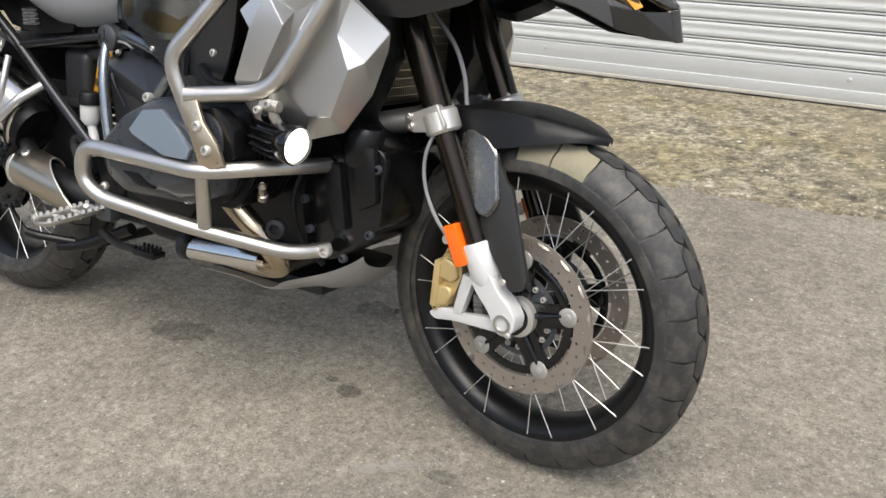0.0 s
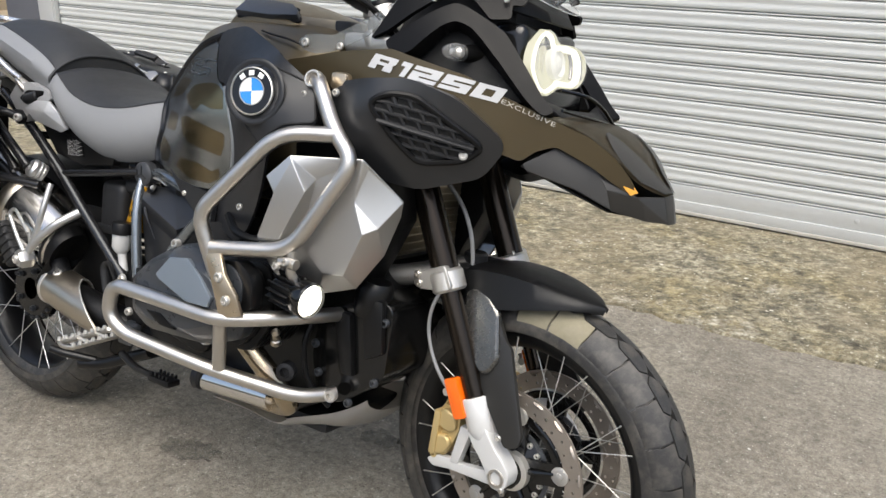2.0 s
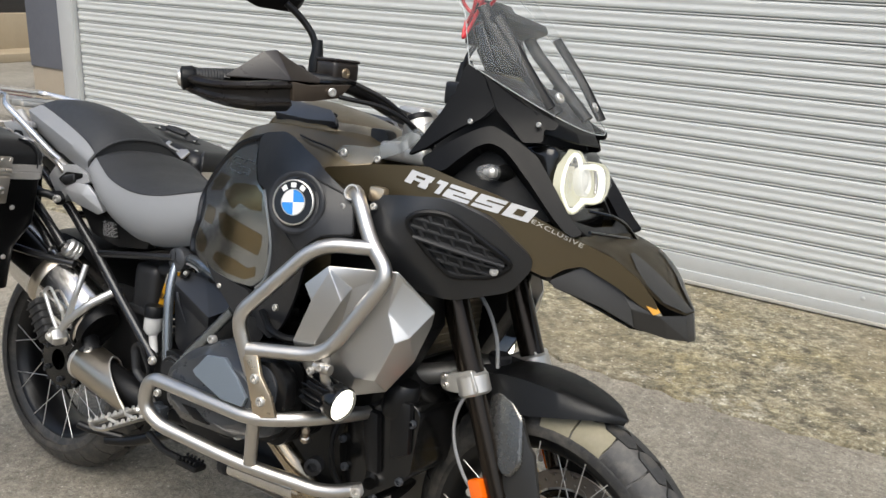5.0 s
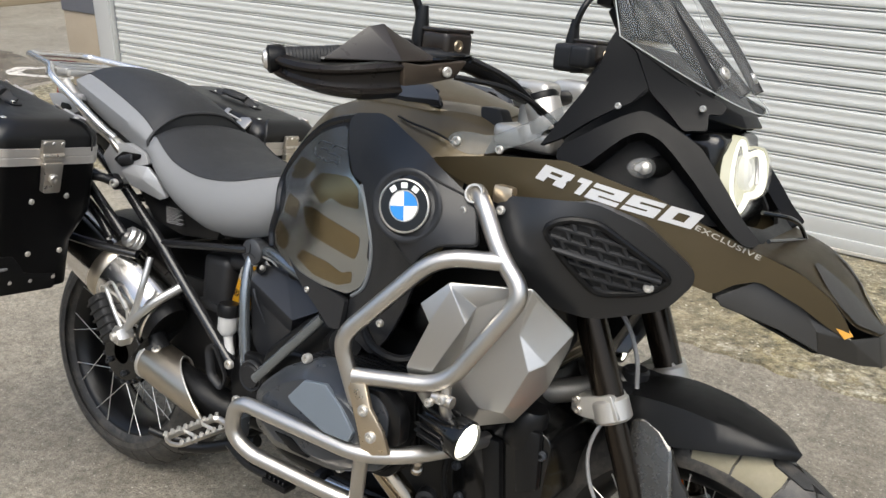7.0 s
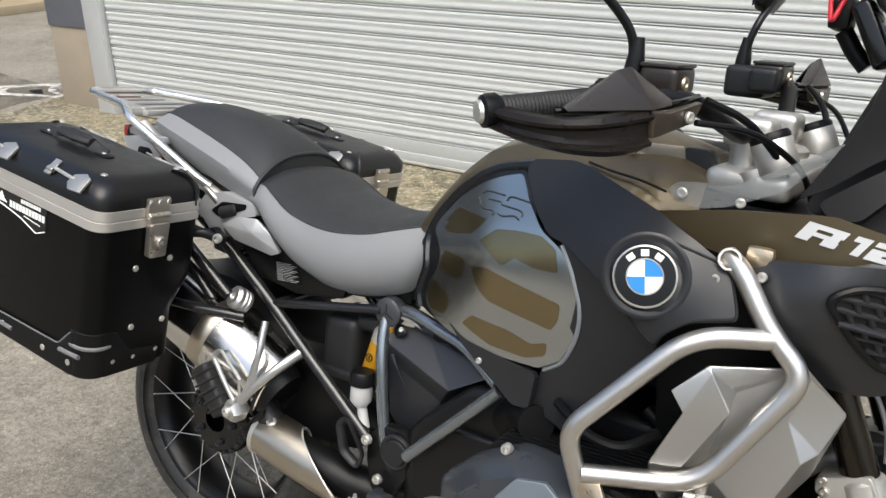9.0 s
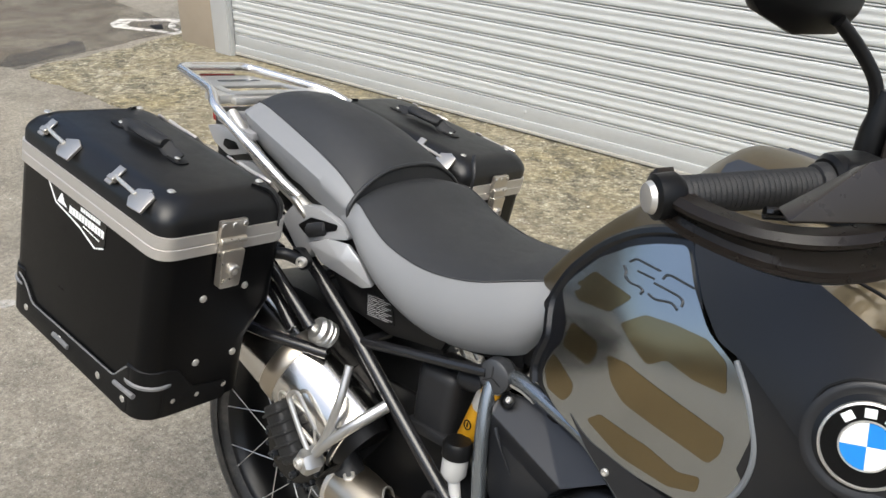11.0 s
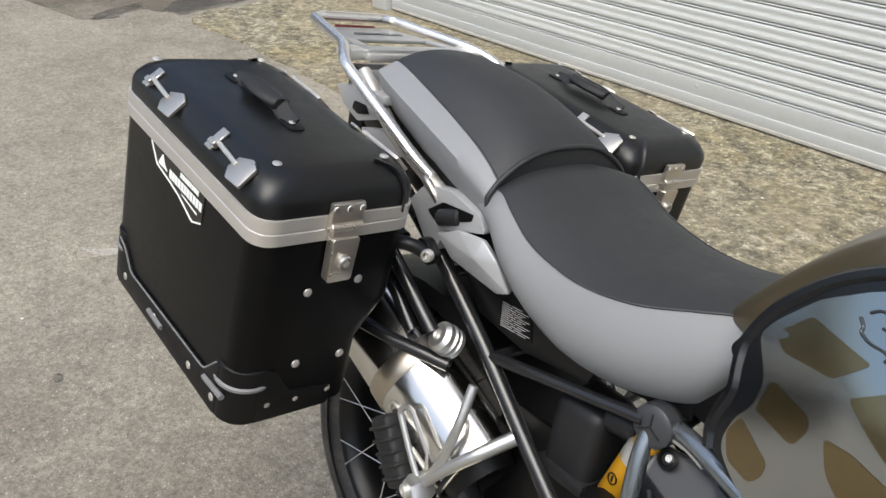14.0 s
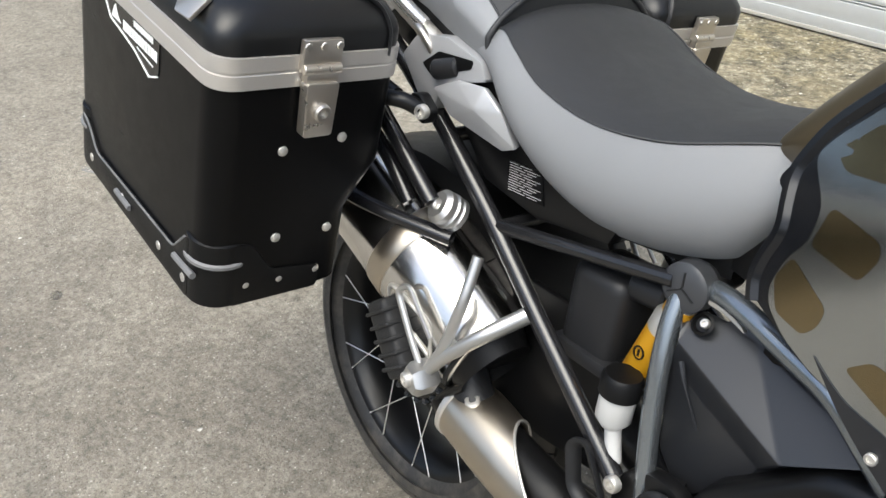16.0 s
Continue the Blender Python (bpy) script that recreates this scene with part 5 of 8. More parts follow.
TIP = [(1.467, -0.152, 0.888), (1.515, -0.130, 0.922), (1.580, -0.104, 0.896), (1.646, -0.078, 0.859), (1.679, -0.024, 0.862), (1.692, -0.022, 0.817), (1.661, -0.052, 0.818), (1.612, -0.086, 0.829), (1.555, -0.120, 0.857), (1.476, -0.150, 0.876), (1.605, -0.104, 0.864), (1.656, -0.066, 0.850)]
TIPF = [(0, 1, 2, 10, 7, 8, 9), (2, 3, 11, 10), (10, 11, 6, 7), (3, 4, 5, 11), (11, 5, 6)]
both("beak_side", facets(TIP, TIPF, 0.004, 0.007, 3), BEAKM, bike, "dark grey beak edge", sharp=18)
# the beak's roof: brown, falling from the headlamp to the tip
# along the roof: x, height of its edges, half width, rise of the middle
ROOF = [(1.500, 0.969, 0.155, 0.006), (1.545, 0.957, 0.142, 0.010), (1.573, 0.946, 0.133, 0.012), (1.614, 0.918, 0.113, 0.014), (1.640, 0.888, 0.090, 0.016), (1.660, 0.872, 0.060, 0.012), (1.679, 0.863, 0.026, 0.003)]


def beak_roof():
    rows = []
    for x, z, w, crown_ in smooth_rows(ROOF, 4):
        rows.append([(x + 0.004 * (1 - u * u), u * w, z + crown_ * (1 - abs(u) ** 2)) for u in np.linspace(-1, 1, 13)])
    bm = loft(rows, closed=False)
    bmesh.ops.solidify(bm, geom=bm.faces[:], thickness=0.004)
    return bm


part("beak", beak_roof(), BROWN, bike, "bronze brown beak over the front wheel", sharp=60)
def beak_band(s):
    """A dark band on the beak's roof, from under the headlamp's chin to the nose."""
    rows = []
    for x, ua, ub in ((1.575, -0.62, -0.50), (1.600, -0.86, -0.46), (1.625, -0.98, -0.38), (1.650, -1.0, -0.25), (1.679, -1.0, 0.0)):
        z, w, c = (np.interp(x, [q[0] for q in ROOF], [q[i] for q in ROOF]) for i in (1, 2, 3))
        rows.append([(x + 0.005 * (1 - u * u), s * -u * w, z + 0.0035 + c * (1 - u * u)) for u in np.linspace(ua, ub, 6)])
    return loft(rows, closed=False)


for s in (-1, 1):
    part("beak_band", beak_band(s), BEAKM, bike, "dark grey band on the beak's roof")
both("beak_accent", facets([(1.598, -0.1060, 0.904), (1.626, -0.0940, 0.896), (1.650, -0.0800, 0.866), (1.640, -0.0880, 0.860)], [(0, 1, 2, 3)], 0.003, 0.001), AMBER, bike, "orange accent on the beak")
part("beak_nose", facets([(1.679, -0.026, 0.863), (1.684, 0.0, 0.866), (1.679, 0.026, 0.863), (1.692, 0.024, 0.816), (1.696, 0.0, 0.817), (1.692, -0.024, 0.816)], [(0, 1, 4, 5), (1, 2, 3, 4)], 0.004, 0.002), BEAKM, bike, "dark grey beak nose")
part("beak_floor", facets([(1.46, -0.14, 0.885), (1.600, -0.075, 0.828), (1.685, -0.02, 0.822), (1.685, 0.02, 0.822), (1.600, 0.075, 0.828), (1.46, 0.14, 0.885), (1.42, 0.0, 0.90)], [(0, 1, 6), (1, 2, 3, 4), (1, 4, 6), (4, 5, 6)], 0.004, 0.002), BLACK, bike, "black underside of the beak")


def lettering(text, place, size, sheet, material, parent, width, slant, thick, gap=1.0):
    """Words laid on a sheet: from place (x, z), running ahead and falling by slant."""
    cu = bpy.data.curves.new("letters", "FONT")
    cu.body, cu.size, cu.space_character, cu.offset, cu.shear = text, 1.0, gap, thick, 0.22
    tmp = bpy.data.objects.new("letters", cu)
    me = bpy.data.meshes.new_from_object(tmp)
    bm = bmesh.new()
    bm.from_mesh(me)
    bpy.data.objects.remove(tmp)
    bpy.data.meshes.remove(me)
    bmesh.ops.triangulate(bm, faces=bm.faces)
    bmesh.ops.subdivide_edges(bm, edges=[e for e in bm.edges if e.calc_length() > 0.15], cuts=2)
    xs = [v.co.x for v in bm.verts]
    k = width / (max(xs) - min(xs))
    lo = min(xs)
    for v in bm.verts:
        a, b = (v.co.x - lo) * k, v.co.y * size
        x, z = place[0] + a, place[1] - a * slant + b
        v.co = Vector((x, sheet(x, z) - 0.0022, z))
    return part("lettering", bm, material, parent, "white model number lettering" if material is WHITE else "fine pale lettering", smooth=False)


LETTERM = mat("pale_grey_print", (0.56, 0.56, 0.56), 0.42, var=0.02, bump=0)
GREYPRINT = mat("pale_gold_print", (0.50, 0.475, 0.41), 0.4, var=0.02, bump=0)
# square italic figures, drawn as strokes on a unit cell: (left, low, right, high)
STROKES = {"R": [(0, 0, 0.32, 1), (0.32, 0.74, 1.0, 1), (0.70, 0.56, 1.0, 0.74), (0.32, 0.34, 0.94, 0.56), (0.62, 0, 0.98, 0.34)],
           "1": [(0.46, 0, 1.0, 1), (0, 0.70, 0.46, 1)],
           "2": [(0, 0.73, 1.0, 1), (0.68, 0.61, 1.0, 0.73), (0, 0.36, 1.0, 0.61), (0, 0.26, 0.34, 0.36), (0, 0, 1.0, 0.26)],
           "5": [(0, 0.73, 1.0, 1), (0, 0.61, 0.34, 0.73), (0, 0.36, 1.0, 0.61), (0.68, 0.26, 1.0, 0.36), (0, 0, 1.0, 0.26)],
           "0": [(0, 0.74, 1.0, 1), (0, 0.26, 0.32, 0.74), (0.68, 0.26, 1.0, 0.74), (0, 0, 1.0, 0.26)]}
for ch, ua, ub in (("R", 0.0, 0.215), ("1", 0.255, 0.335), ("2", 0.36, 0.565), ("5", 0.59, 0.785), ("0", 0.81, 1.0)):
    bm = bmesh.new()
    for l, lo, r, hi in STROKES[ch]:
        grid = []
        for i in range(4):
            v = lo + (hi - lo) * i / 3
            row = []
            for j in range(4):
                u = ua + (ub - ua) * (l + (r - l) * j / 3)
                x, z = 1.187 + 0.232 * u + 0.015 * v, 1.016 - 0.034 * u + 0.0235 * v
                row.append(bm.verts.new((x, BRN(x, z) - 0.0022, z)))
            grid.append(row)
        for i in range(3):
            for j in range(3):
                bm.faces.new((grid[i][j], grid[i][j + 1], grid[i + 1][j + 1], grid[i + 1][j]))
    part("letter", bm, LETTERM, flank[0], "white italic model figure", smooth=False)
lettering("EXCLUSIVE", (1.424, 0.983), 0.0115, BRN, GREYPRINT, flank[0], 0.094, 0.30, 0.012, 1.15)

# -- vent housing with its grille --
VNT = surface([(1.248, 0.962, -0.292), (1.427, 0.911, -0.172), (1.31, 0.86, -0.232), (1.381, 0.892, -0.200), (1.20, 0.90, -0.285), (1.17, 1.0, -0.262), (1.30, 0.93, -0.262), (1.23, 0.83, -0.235), (1.40, 0.85, -0.165)])
vh_o = [(1.140, 0.955), (1.160, 0.985), (1.216, 0.995), (1.305, 1.005), (1.377, 0.979), (1.437, 0.922), (1.436, 0.900), (1.404, 0.852), (1.307, 0.818), (1.234, 0.826), (1.185, 0.880)]
vo = [(1.246, 0.958), (1.275, 0.976), (1.316, 0.976), (1.398, 0.916), (1.408, 0.903), (1.382, 0.879), (1.318, 0.867), (1.284, 0.904)]
HOUSEM = mat("slate_black_housing", (0.015, 0.0155, 0.0168), 0.36, fine=1000, bump=0.2, spec=0.6)
housing = both("vent_housing", drape(vh_o, VNT, 0.030, 0.004, 0.02, 0.010, 0.02), HOUSEM, bike, "black plastic side vent housing")
# near-black colour that stands for shade in the vent and behind the cowl
DARKV = mat("dark_inner_shade", (0.004, 0.004, 0.004), 0.8)
for s, hs in zip((1, -1), housing):
    flip = (lambda b: b) if s > 0 else mirrored
    # no hole is cut: a black sheet on the housing paints the opening's shade
    part("vent_shade", flip(drape(vo, VNT, 0.0, 0.0065, 0.015, 0, 0.012)), DARKV, hs, "near-black sheet for the shade in the vent opening")
    ring = [(x, VNT(x, z) - 0.008, z) for x, z in rounded2(vo, 0.014, 3)]
    part("vent_rim", flip(tube(ring, 0.006, 0, 8, True)), BLACK, hs, "raised rim round the vent")
    # grille bars: long slats that fall ahead, crossed by short staggered ribs
    bars = []
    inside = lambda x, z: sum(((za > z) != (zb > z)) and (x < (xb - xa) * (z - za) / (zb - za) + xa) for (xa, za), (xb, zb) in zip(vo, vo[1:] + vo[:1])) % 2
    for row in range(8):
        fall = lambda x: 0.981 - 0.0155 * row - 0.17 * (x - 1.25)
        xs = [x for x in np.linspace(1.24, 1.412, 60) if inside(x, fall(x))]
        if len(xs) < 4:
            continue
        bars.append(tube([(x, VNT(x, fall(x)) - 0.0085, fall(x)) for x in np.linspace(xs[0], xs[-1], 7)], 0.0042, 0, 6, flat=0.7))
        for i in range(9):
            x = 1.235 + 0.024 * i + (0.012 if row % 2 else 0.0) + 0.006 * row
            z0, z1 = fall(x), fall(x + 0.006) - 0.0155
            if inside(x, z0) and inside(x + 0.006, z1):
                bars.append(tube([(x, VNT(x, z0) - 0.0085, z0), (x + 0.006, VNT(x + 0.006, z1) - 0.0085, z1)], 0.0044, 0, 6, flat=0.7))
    part("grille", flip(join(*bars)), CHAR, hs, "black slotted grille")
    part("blade", flip(tube([(1.262, VNT(1.262, 0.931) - 0.012, 0.931), (1.32, VNT(1.32, 0.919) - 0.014, 0.919), (1.398, VNT(1.398, 0.902) - 0.011, 0.902)], 0.0055, 0.03, 8, flat=0.6)), CHAR, hs)
    part("vent_screw", bolt((1.383, s * (VNT(1.383, 0.889) - 0.008), 0.889), (0.4, -s, 0), 0.008, 0.005), CASTALU, hs)

# -- headlamp, cowl, indicators, screen --
def face(pts, x, bulge, material, name, parent, label=""):
    """A lens drawn in (y, z) that stands at x and bulges ahead."""
    bm = bmesh.new()
    o = rounded2(pts, 0.014, 4)
    cy, cz = sum(p[0] for p in o) / len(o), sum(p[1] for p in o) / len(o)
    rings = []
    for f in (1.0, 0.85, 0.6, 0.3):
        rings.append([bm.verts.new((x + bulge * (1 - f * f) - 0.28 * (cz + (q - cz) * f - 1.05), cy + (p - cy) * f, cz + (q - cz) * f)) for p, q in o])
    for a, b in zip(rings, rings[1:]):
        for j in range(len(o)):
            bm.faces.new((a[j], a[(j + 1) % len(o)], b[(j + 1) % len(o)], b[j]))
    bm.faces.new(rings[-1])
    return part(name, bm, material, parent, label)


BRIDGEM = mat("grey_lamp_bridge", (0.30, 0.29, 0.29), 0.3, metal=0.6)
HEADR = emitter("dim_lit_reflector_step", (1.0, 0.93, 0.60), 0.22, 0.25)
PROJ = emitter("projector_glass", (1.0, 0.97, 0.86), 0.22, 0.45)
hl = part("headlamp", join(box((1.392, -0.014, 1.060), (0.070, 0.225, 0.120), 0.022, None, 3), box((1.430, 0, 0.990), (0.05, 0.19, 0.05), 0.012)), GLOSS, bike, "lit asymmetric headlamp in a black housing")
lens_o = [(-0.140, 1.041), (-0.131, 1.067), (-0.108, 1.092), (-0.083, 1.109), (-0.051, 1.119), (-0.025, 1.115), (-0.011, 1.098), (0.046, 1.100), (0.086, 1.098), (0.111, 1.085), (0.112, 1.062), (0.090, 1.040), (0.060, 1.025), (0.017, 1.020), (-0.028, 1.021), (-0.059, 1.010), (-0.084, 1.002), (-0.107, 1.005), (-0.126, 1.023)]
front = lambda y, z, d=0.0: (1.445 + d - 0.25 * (z - 1.06), y, z)
lens_r = [p for p in rounded2(lens_o, 0.012, 4)]
shrink = lambda k: [(-0.015 + (p + 0.015) * k, 1.060 + (q - 1.060) * k) for p, q in lens_r]
# the bowl: a bright rim, then a darker dish that deepens towards the lamps
part("reflector", loft([[front(y, z, -0.012) for y, z in shrink(1.0)], [front(y, z, 0.002) for y, z in shrink(0.99)], [front(y, z, 0.000) for y, z in shrink(0.95)], [front(y, z, -0.014) for y, z in shrink(0.90)], [front(y, z, -0.020) for y, z in shrink(0.5)], [front(y, z, -0.020) for y, z in shrink(0.05)]]), HEADL, hl, "warm glowing headlamp reflector", sharp=40)
part("lens", loft([[front(y, z, d) for y, z in shrink(k)] for k, d in ((1.0, 0.003), (0.92, 0.009), (0.6, 0.014), (0.1, 0.016))]), LENS, hl, "clear headlamp lens").visible_shadow = False
part("projector", lathe([(0.027, -0.012), (0.029, 0.004), (0.024, 0.008), (0.019, 0.002), (0.014, 0.006), (0, 0.009)], front(-0.019, 1.062, -0.004), (1, 0, 0.2), 28), PROJ, hl, "round glass projector lens")
part("light_guide", tube([front(y, z, 0.001) for y, z in ((-0.034, 1.087), (0.030, 1.091), (0.058, 1.088), (0.070, 1.074), (0.062, 1.046), (0.040, 1.030), (0.010, 1.027), (-0.034, 1.028))], 0.0068, 0.014, 8, flat=0.7), HEADP, hl, "bright bent light guide")
part("light_guide", tube([front(y, z, 0.001) for y, z in ((-0.034, 1.087), (-0.040, 1.106), (-0.060, 1.111), (-0.090, 1.098), (-0.116, 1.072), (-0.130, 1.042), (-0.112, 1.014), (-0.086, 1.009), (-0.058, 1.018), (-0.034, 1.028))], 0.0046, 0.012, 8, flat=0.7), HEADP, hl, "bright rim of the reflector")
for y, z, a, b in ((-0.100, 1.062, 0.030, 0.034), (-0.064, 1.060, 0.008, 0.056), (0.028, 1.062, 0.010, 0.046), (-0.066, 1.098, 0.030, 0.010), (-0.094, 1.020, 0.026, 0.010)):
    part("reflector_step", box(front(y, z, -0.012), (0.010, a, b), 0.002), HEADR, hl, "stepped facet of the reflector")
for y in (0.044, 0.090):
    part("reflector_rib", tube([front(y, 1.086, -0.003), front(y + 0.004, 1.062, -0.003), front(y - 0.006, 1.040, -0.003)], 0.0034, 0.012, 8), BRIDGEM, hl, "grey bridge in the reflector")
part("headlamp_chin", facets([(1.47, -0.13, 0.998), (1.49, -0.05, 0.985), (1.49, 0.05, 0.985), (1.47, 0.13, 0.998), (1.515, -0.10, 0.965), (1.53, 0, 0.960), (1.515, 0.10, 0.965)], [(0, 1, 4), (1, 2, 5, 4), (2, 3, 6), (2, 6, 5)], 0.01, 0.003), BLACK, bike, "black chin under the headlamp")

COWL = surface([(1.186, 1.066, -0.215), (1.288, 1.137, -0.185), (1.385, 1.146, -0.135), (1.30, 1.22, -0.17), (1.45, 1.06, -0.15), (1.52, 0.975, -0.15), (1.354, 1.059, -0.20)])
both("cowl_beam", drape([(1.205, 1.062), (1.247, 1.095), (1.282, 1.120), (1.303, 1.133), (1.320, 1.139), (1.345, 1.129), (1.375, 1.114), (1.406, 1.097), (1.425, 1.077), (1.456, 1.042), (1.488, 1.003), (1.515, 0.980), (1.500, 0.970), (1.479, 0.983), (1.460, 1.000), (1.411, 1.050), (1.376, 1.082), (1.351, 1.101), (1.325, 1.109), (1.305, 1.099), (1.283, 1.075), (1.258, 1.046), (1.222, 1.044)], COWL, 0.034, 0.004, 0.02, 0.005, 0.010), COWLB, bike, "black arched fairing beam")
both("cowl_side", drape([(1.182, 1.064), (1.213, 1.123), (1.229, 1.151), (1.243, 1.182), (1.250, 1.229), (1.258, 1.250), (1.267, 1.235), (1.290, 1.220), (1.318, 1.168), (1.300, 1.146), (1.279, 1.134), (1.251, 1.113), (1.215, 1.082)], COWL, 0.006, 0.006, 0.02, 0.002, 0.006), COWLB, bike, "black instrument cowl side")
both("cowl_ridge", drape([(1.182, 1.064), (1.213, 1.123), (1.229, 1.151), (1.243, 1.186), (1.272, 1.178), (1.318, 1.172), (1.300, 1.146), (1.279, 1.134), (1.251, 1.113), (1.215, 1.082)], COWL, 0.010, 0.012, 0.02, 0.004, 0.006), COWLB, bike, "raised black lower cowl side")
both("cowl_front", drape([(1.267, 1.235), (1.308, 1.212), (1.349, 1.187), (1.388, 1.171), (1.420, 1.160), (1.416, 1.146), (1.398, 1.146), (1.404, 1.122), (1.374, 1.117), (1.345, 1.143), (1.318, 1.166), (1.290, 1.222)], COWL, 0.006, 0.002, 0.02, 0.003, 0.006), COWLB, bike, "black cowl panel under the screen")
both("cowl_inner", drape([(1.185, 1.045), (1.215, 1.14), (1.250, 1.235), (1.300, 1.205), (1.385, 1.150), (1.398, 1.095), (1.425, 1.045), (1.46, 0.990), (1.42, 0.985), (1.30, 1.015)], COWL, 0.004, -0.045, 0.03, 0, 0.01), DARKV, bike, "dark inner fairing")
for s in (-1, 1):
    for x, z in ((1.285, 1.140), (1.392, 1.152)):
        part("cowl_screw", bolt((x, s * -COWL(x, z) + s * 0.012, z), (0, s, 0), 0.005, 0.004), CASTALU, bike)
    y = s * 0.193
    sig = part("indicator", lathe([(0.010, -0.022), (0.0145, -0.016), (0.0155, -0.004), (0.0135, 0.010), (0.008, 0.022), (0, 0.027)], (1.334, y, 1.057), (-0.30, s * 0.95, 0.0), 20), LENS, bike, "clear front indicator on a black stalk")
    part("bulb", lathe([(0.0, -0.016), (0.009, -0.015), (0.010, -0.006), (0.005, 0.000), (0.005, 0.008), (0, 0.010)], (1.334, y, 1.057), (-0.30, s * 0.95, 0.0), 16), CASTALU, sig)
    part("stalk", tube([(1.340, s * 0.176, 1.057), (1.346, s * 0.158, 1.058), (1.356, s * 0.120, 1.062)], 0.0135, 0.02, 14, r2=0.018), BLACK, sig, "black rubber stalk")
part("cowl_top", facets([(1.265, -0.170, 1.236), (1.381, -0.135, 1.172), (1.424, -0.045, 1.148), (1.424, 0.045, 1.148), (1.381, 0.125, 1.172), (1.265, 0.170, 1.236), (1.395, -0.125, 1.138), (1.436, -0.05, 1.130), (1.436, 0.05, 1.130), (1.395, 0.115, 1.138), (1.30, -0.06, 1.230), (1.30, 0.06, 1.230)],
                        [(0, 1, 2, 10), (10, 2, 3, 11), (11, 3, 4, 5), (1, 6, 7, 2), (2, 7, 8, 3), (3, 8, 9, 4)], 0.006, 0.004), COWLB, bike, "black cowl under the screen")


def screen_sheet():
    rows = []
    for v in np.linspace(0, 1, 12):
        row = []
        for u in np.linspace(-1, 1, 21):
            a = abs(u)
            x0, z0, w0 = 1.446 - 0.165 * a ** 2.2, 1.152 + 0.085 * a ** 2.2, 0.225
            x1, z1, w1 = 1.205 - 0.055 * a ** 2, 1.440 - 0.025 * a ** 3, 0.165
            row.append((x0 + (x1 - x0) * v - 0.022 * math.sin(v * math.pi) * -1, u * (w0 + (w1 - w0) * v), z0 + (z1 - z0) * v))
        rows.append(row)
    bm = loft(rows, closed=False)
    bmesh.ops.solidify(bm, geom=bm.faces[:], thickness=0.004)
    return bm


scr = part("windscreen", screen_sheet(), SCREEN, bike, "clear curved windscreen", sharp=60)
scr.visible_shadow = False
edge_line = []
for u in np.linspace(-1, 1, 41):
    a = abs(u)
    edge_line.append((1.446 - 0.165 * a ** 2.2, u * 0.225, 1.152 + 0.085 * a ** 2.2))
rim_ob = part("screen_edge", tube([(1.150, -0.165, 1.415), (1.240, -0.197, 1.325)] + edge_line + [(1.240, 0.197, 1.325), (1.150, 0.165, 1.415)], 0.0010, 0, 6), SCREENEDGE, scr, "pale polished edge")
rim_ob.visible_shadow = False
for s in (-1, 1):
    part("screen_support", tube([(1.392, s * 0.070, 1.178), (1.320, s * 0.075, 1.240), (1.245, s * 0.078, 1.305), (1.205, s * 0.080, 1.36)], 0.013, 0.04, 10, flat=0.5), BLACK, bike, "black screen support arm")
    part("screen_wing", tube([(1.400, s * 0.122, 1.183), (1.340, s * 0.135, 1.255), (1.268, s * 0.130, 1.335)], 0.010, 0.03, 10, flat=0.3), BLACK, bike, "black edge strip beside the screen")
    part("screen_screw", bolt((1.395, s * 0.085, 1.205), (0.8, s * 0.2, 0.5), 0.010, 0.006), CASTALU, bike)
disp = part("display", box((0, 0, 0), (0.030, 0.165, 0.100), 0.010, pose(1.215, 0.01, 1.285, 0, -28, 0), 3), GLOSS, bike, "black instrument display")
part("display_hood", box((0, 0, 0), (0.05, 0.19, 0.02), 0.006, pose(1.235, 0.01, 1.338, 0, -28, 0)), BLACK, disp)
part("phone_mount", join(box((1.165, 0.0, 1.315), (0.03, 0.085, 0.05), 0.008), tube([(1.17, 0, 1.29), (1.19, 0, 1.26), (1.21, 0, 1.24)], 0.013, 0.02, 10)), BLACK, bike, "black phone holder on the dash")
for pts in ([(1.150, -0.045, 1.335), (1.158, -0.060, 1.300), (1.168, -0.055, 1.325), (1.176, -0.050, 1.352)], [(1.176, -0.050, 1.352), (1.205, -0.075, 1.395), (1.180, -0.060, 1.420), (1.160, -0.050, 1.385), (1.190, -0.030, 1.370), (1.215, -0.050, 1.410), (1.200, -0.070, 1.440)], [(1.160, -0.055, 1.330), (1.185, -0.080, 1.370), (1.150, -0.075, 1.400), (1.140, -0.050, 1.370), (1.165, -0.040, 1.345)]):
    part("red_cable", tube(smooth_rows(pts, 5), 0.0035, 0, 8), RED, bike, "red coiled cable at the dash")
DFL = surface([(1.028, 1.045, -0.213), (1.186, 1.066, -0.207), (1.25, 1.10, -0.20), (1.1, 1.06, -0.212)])
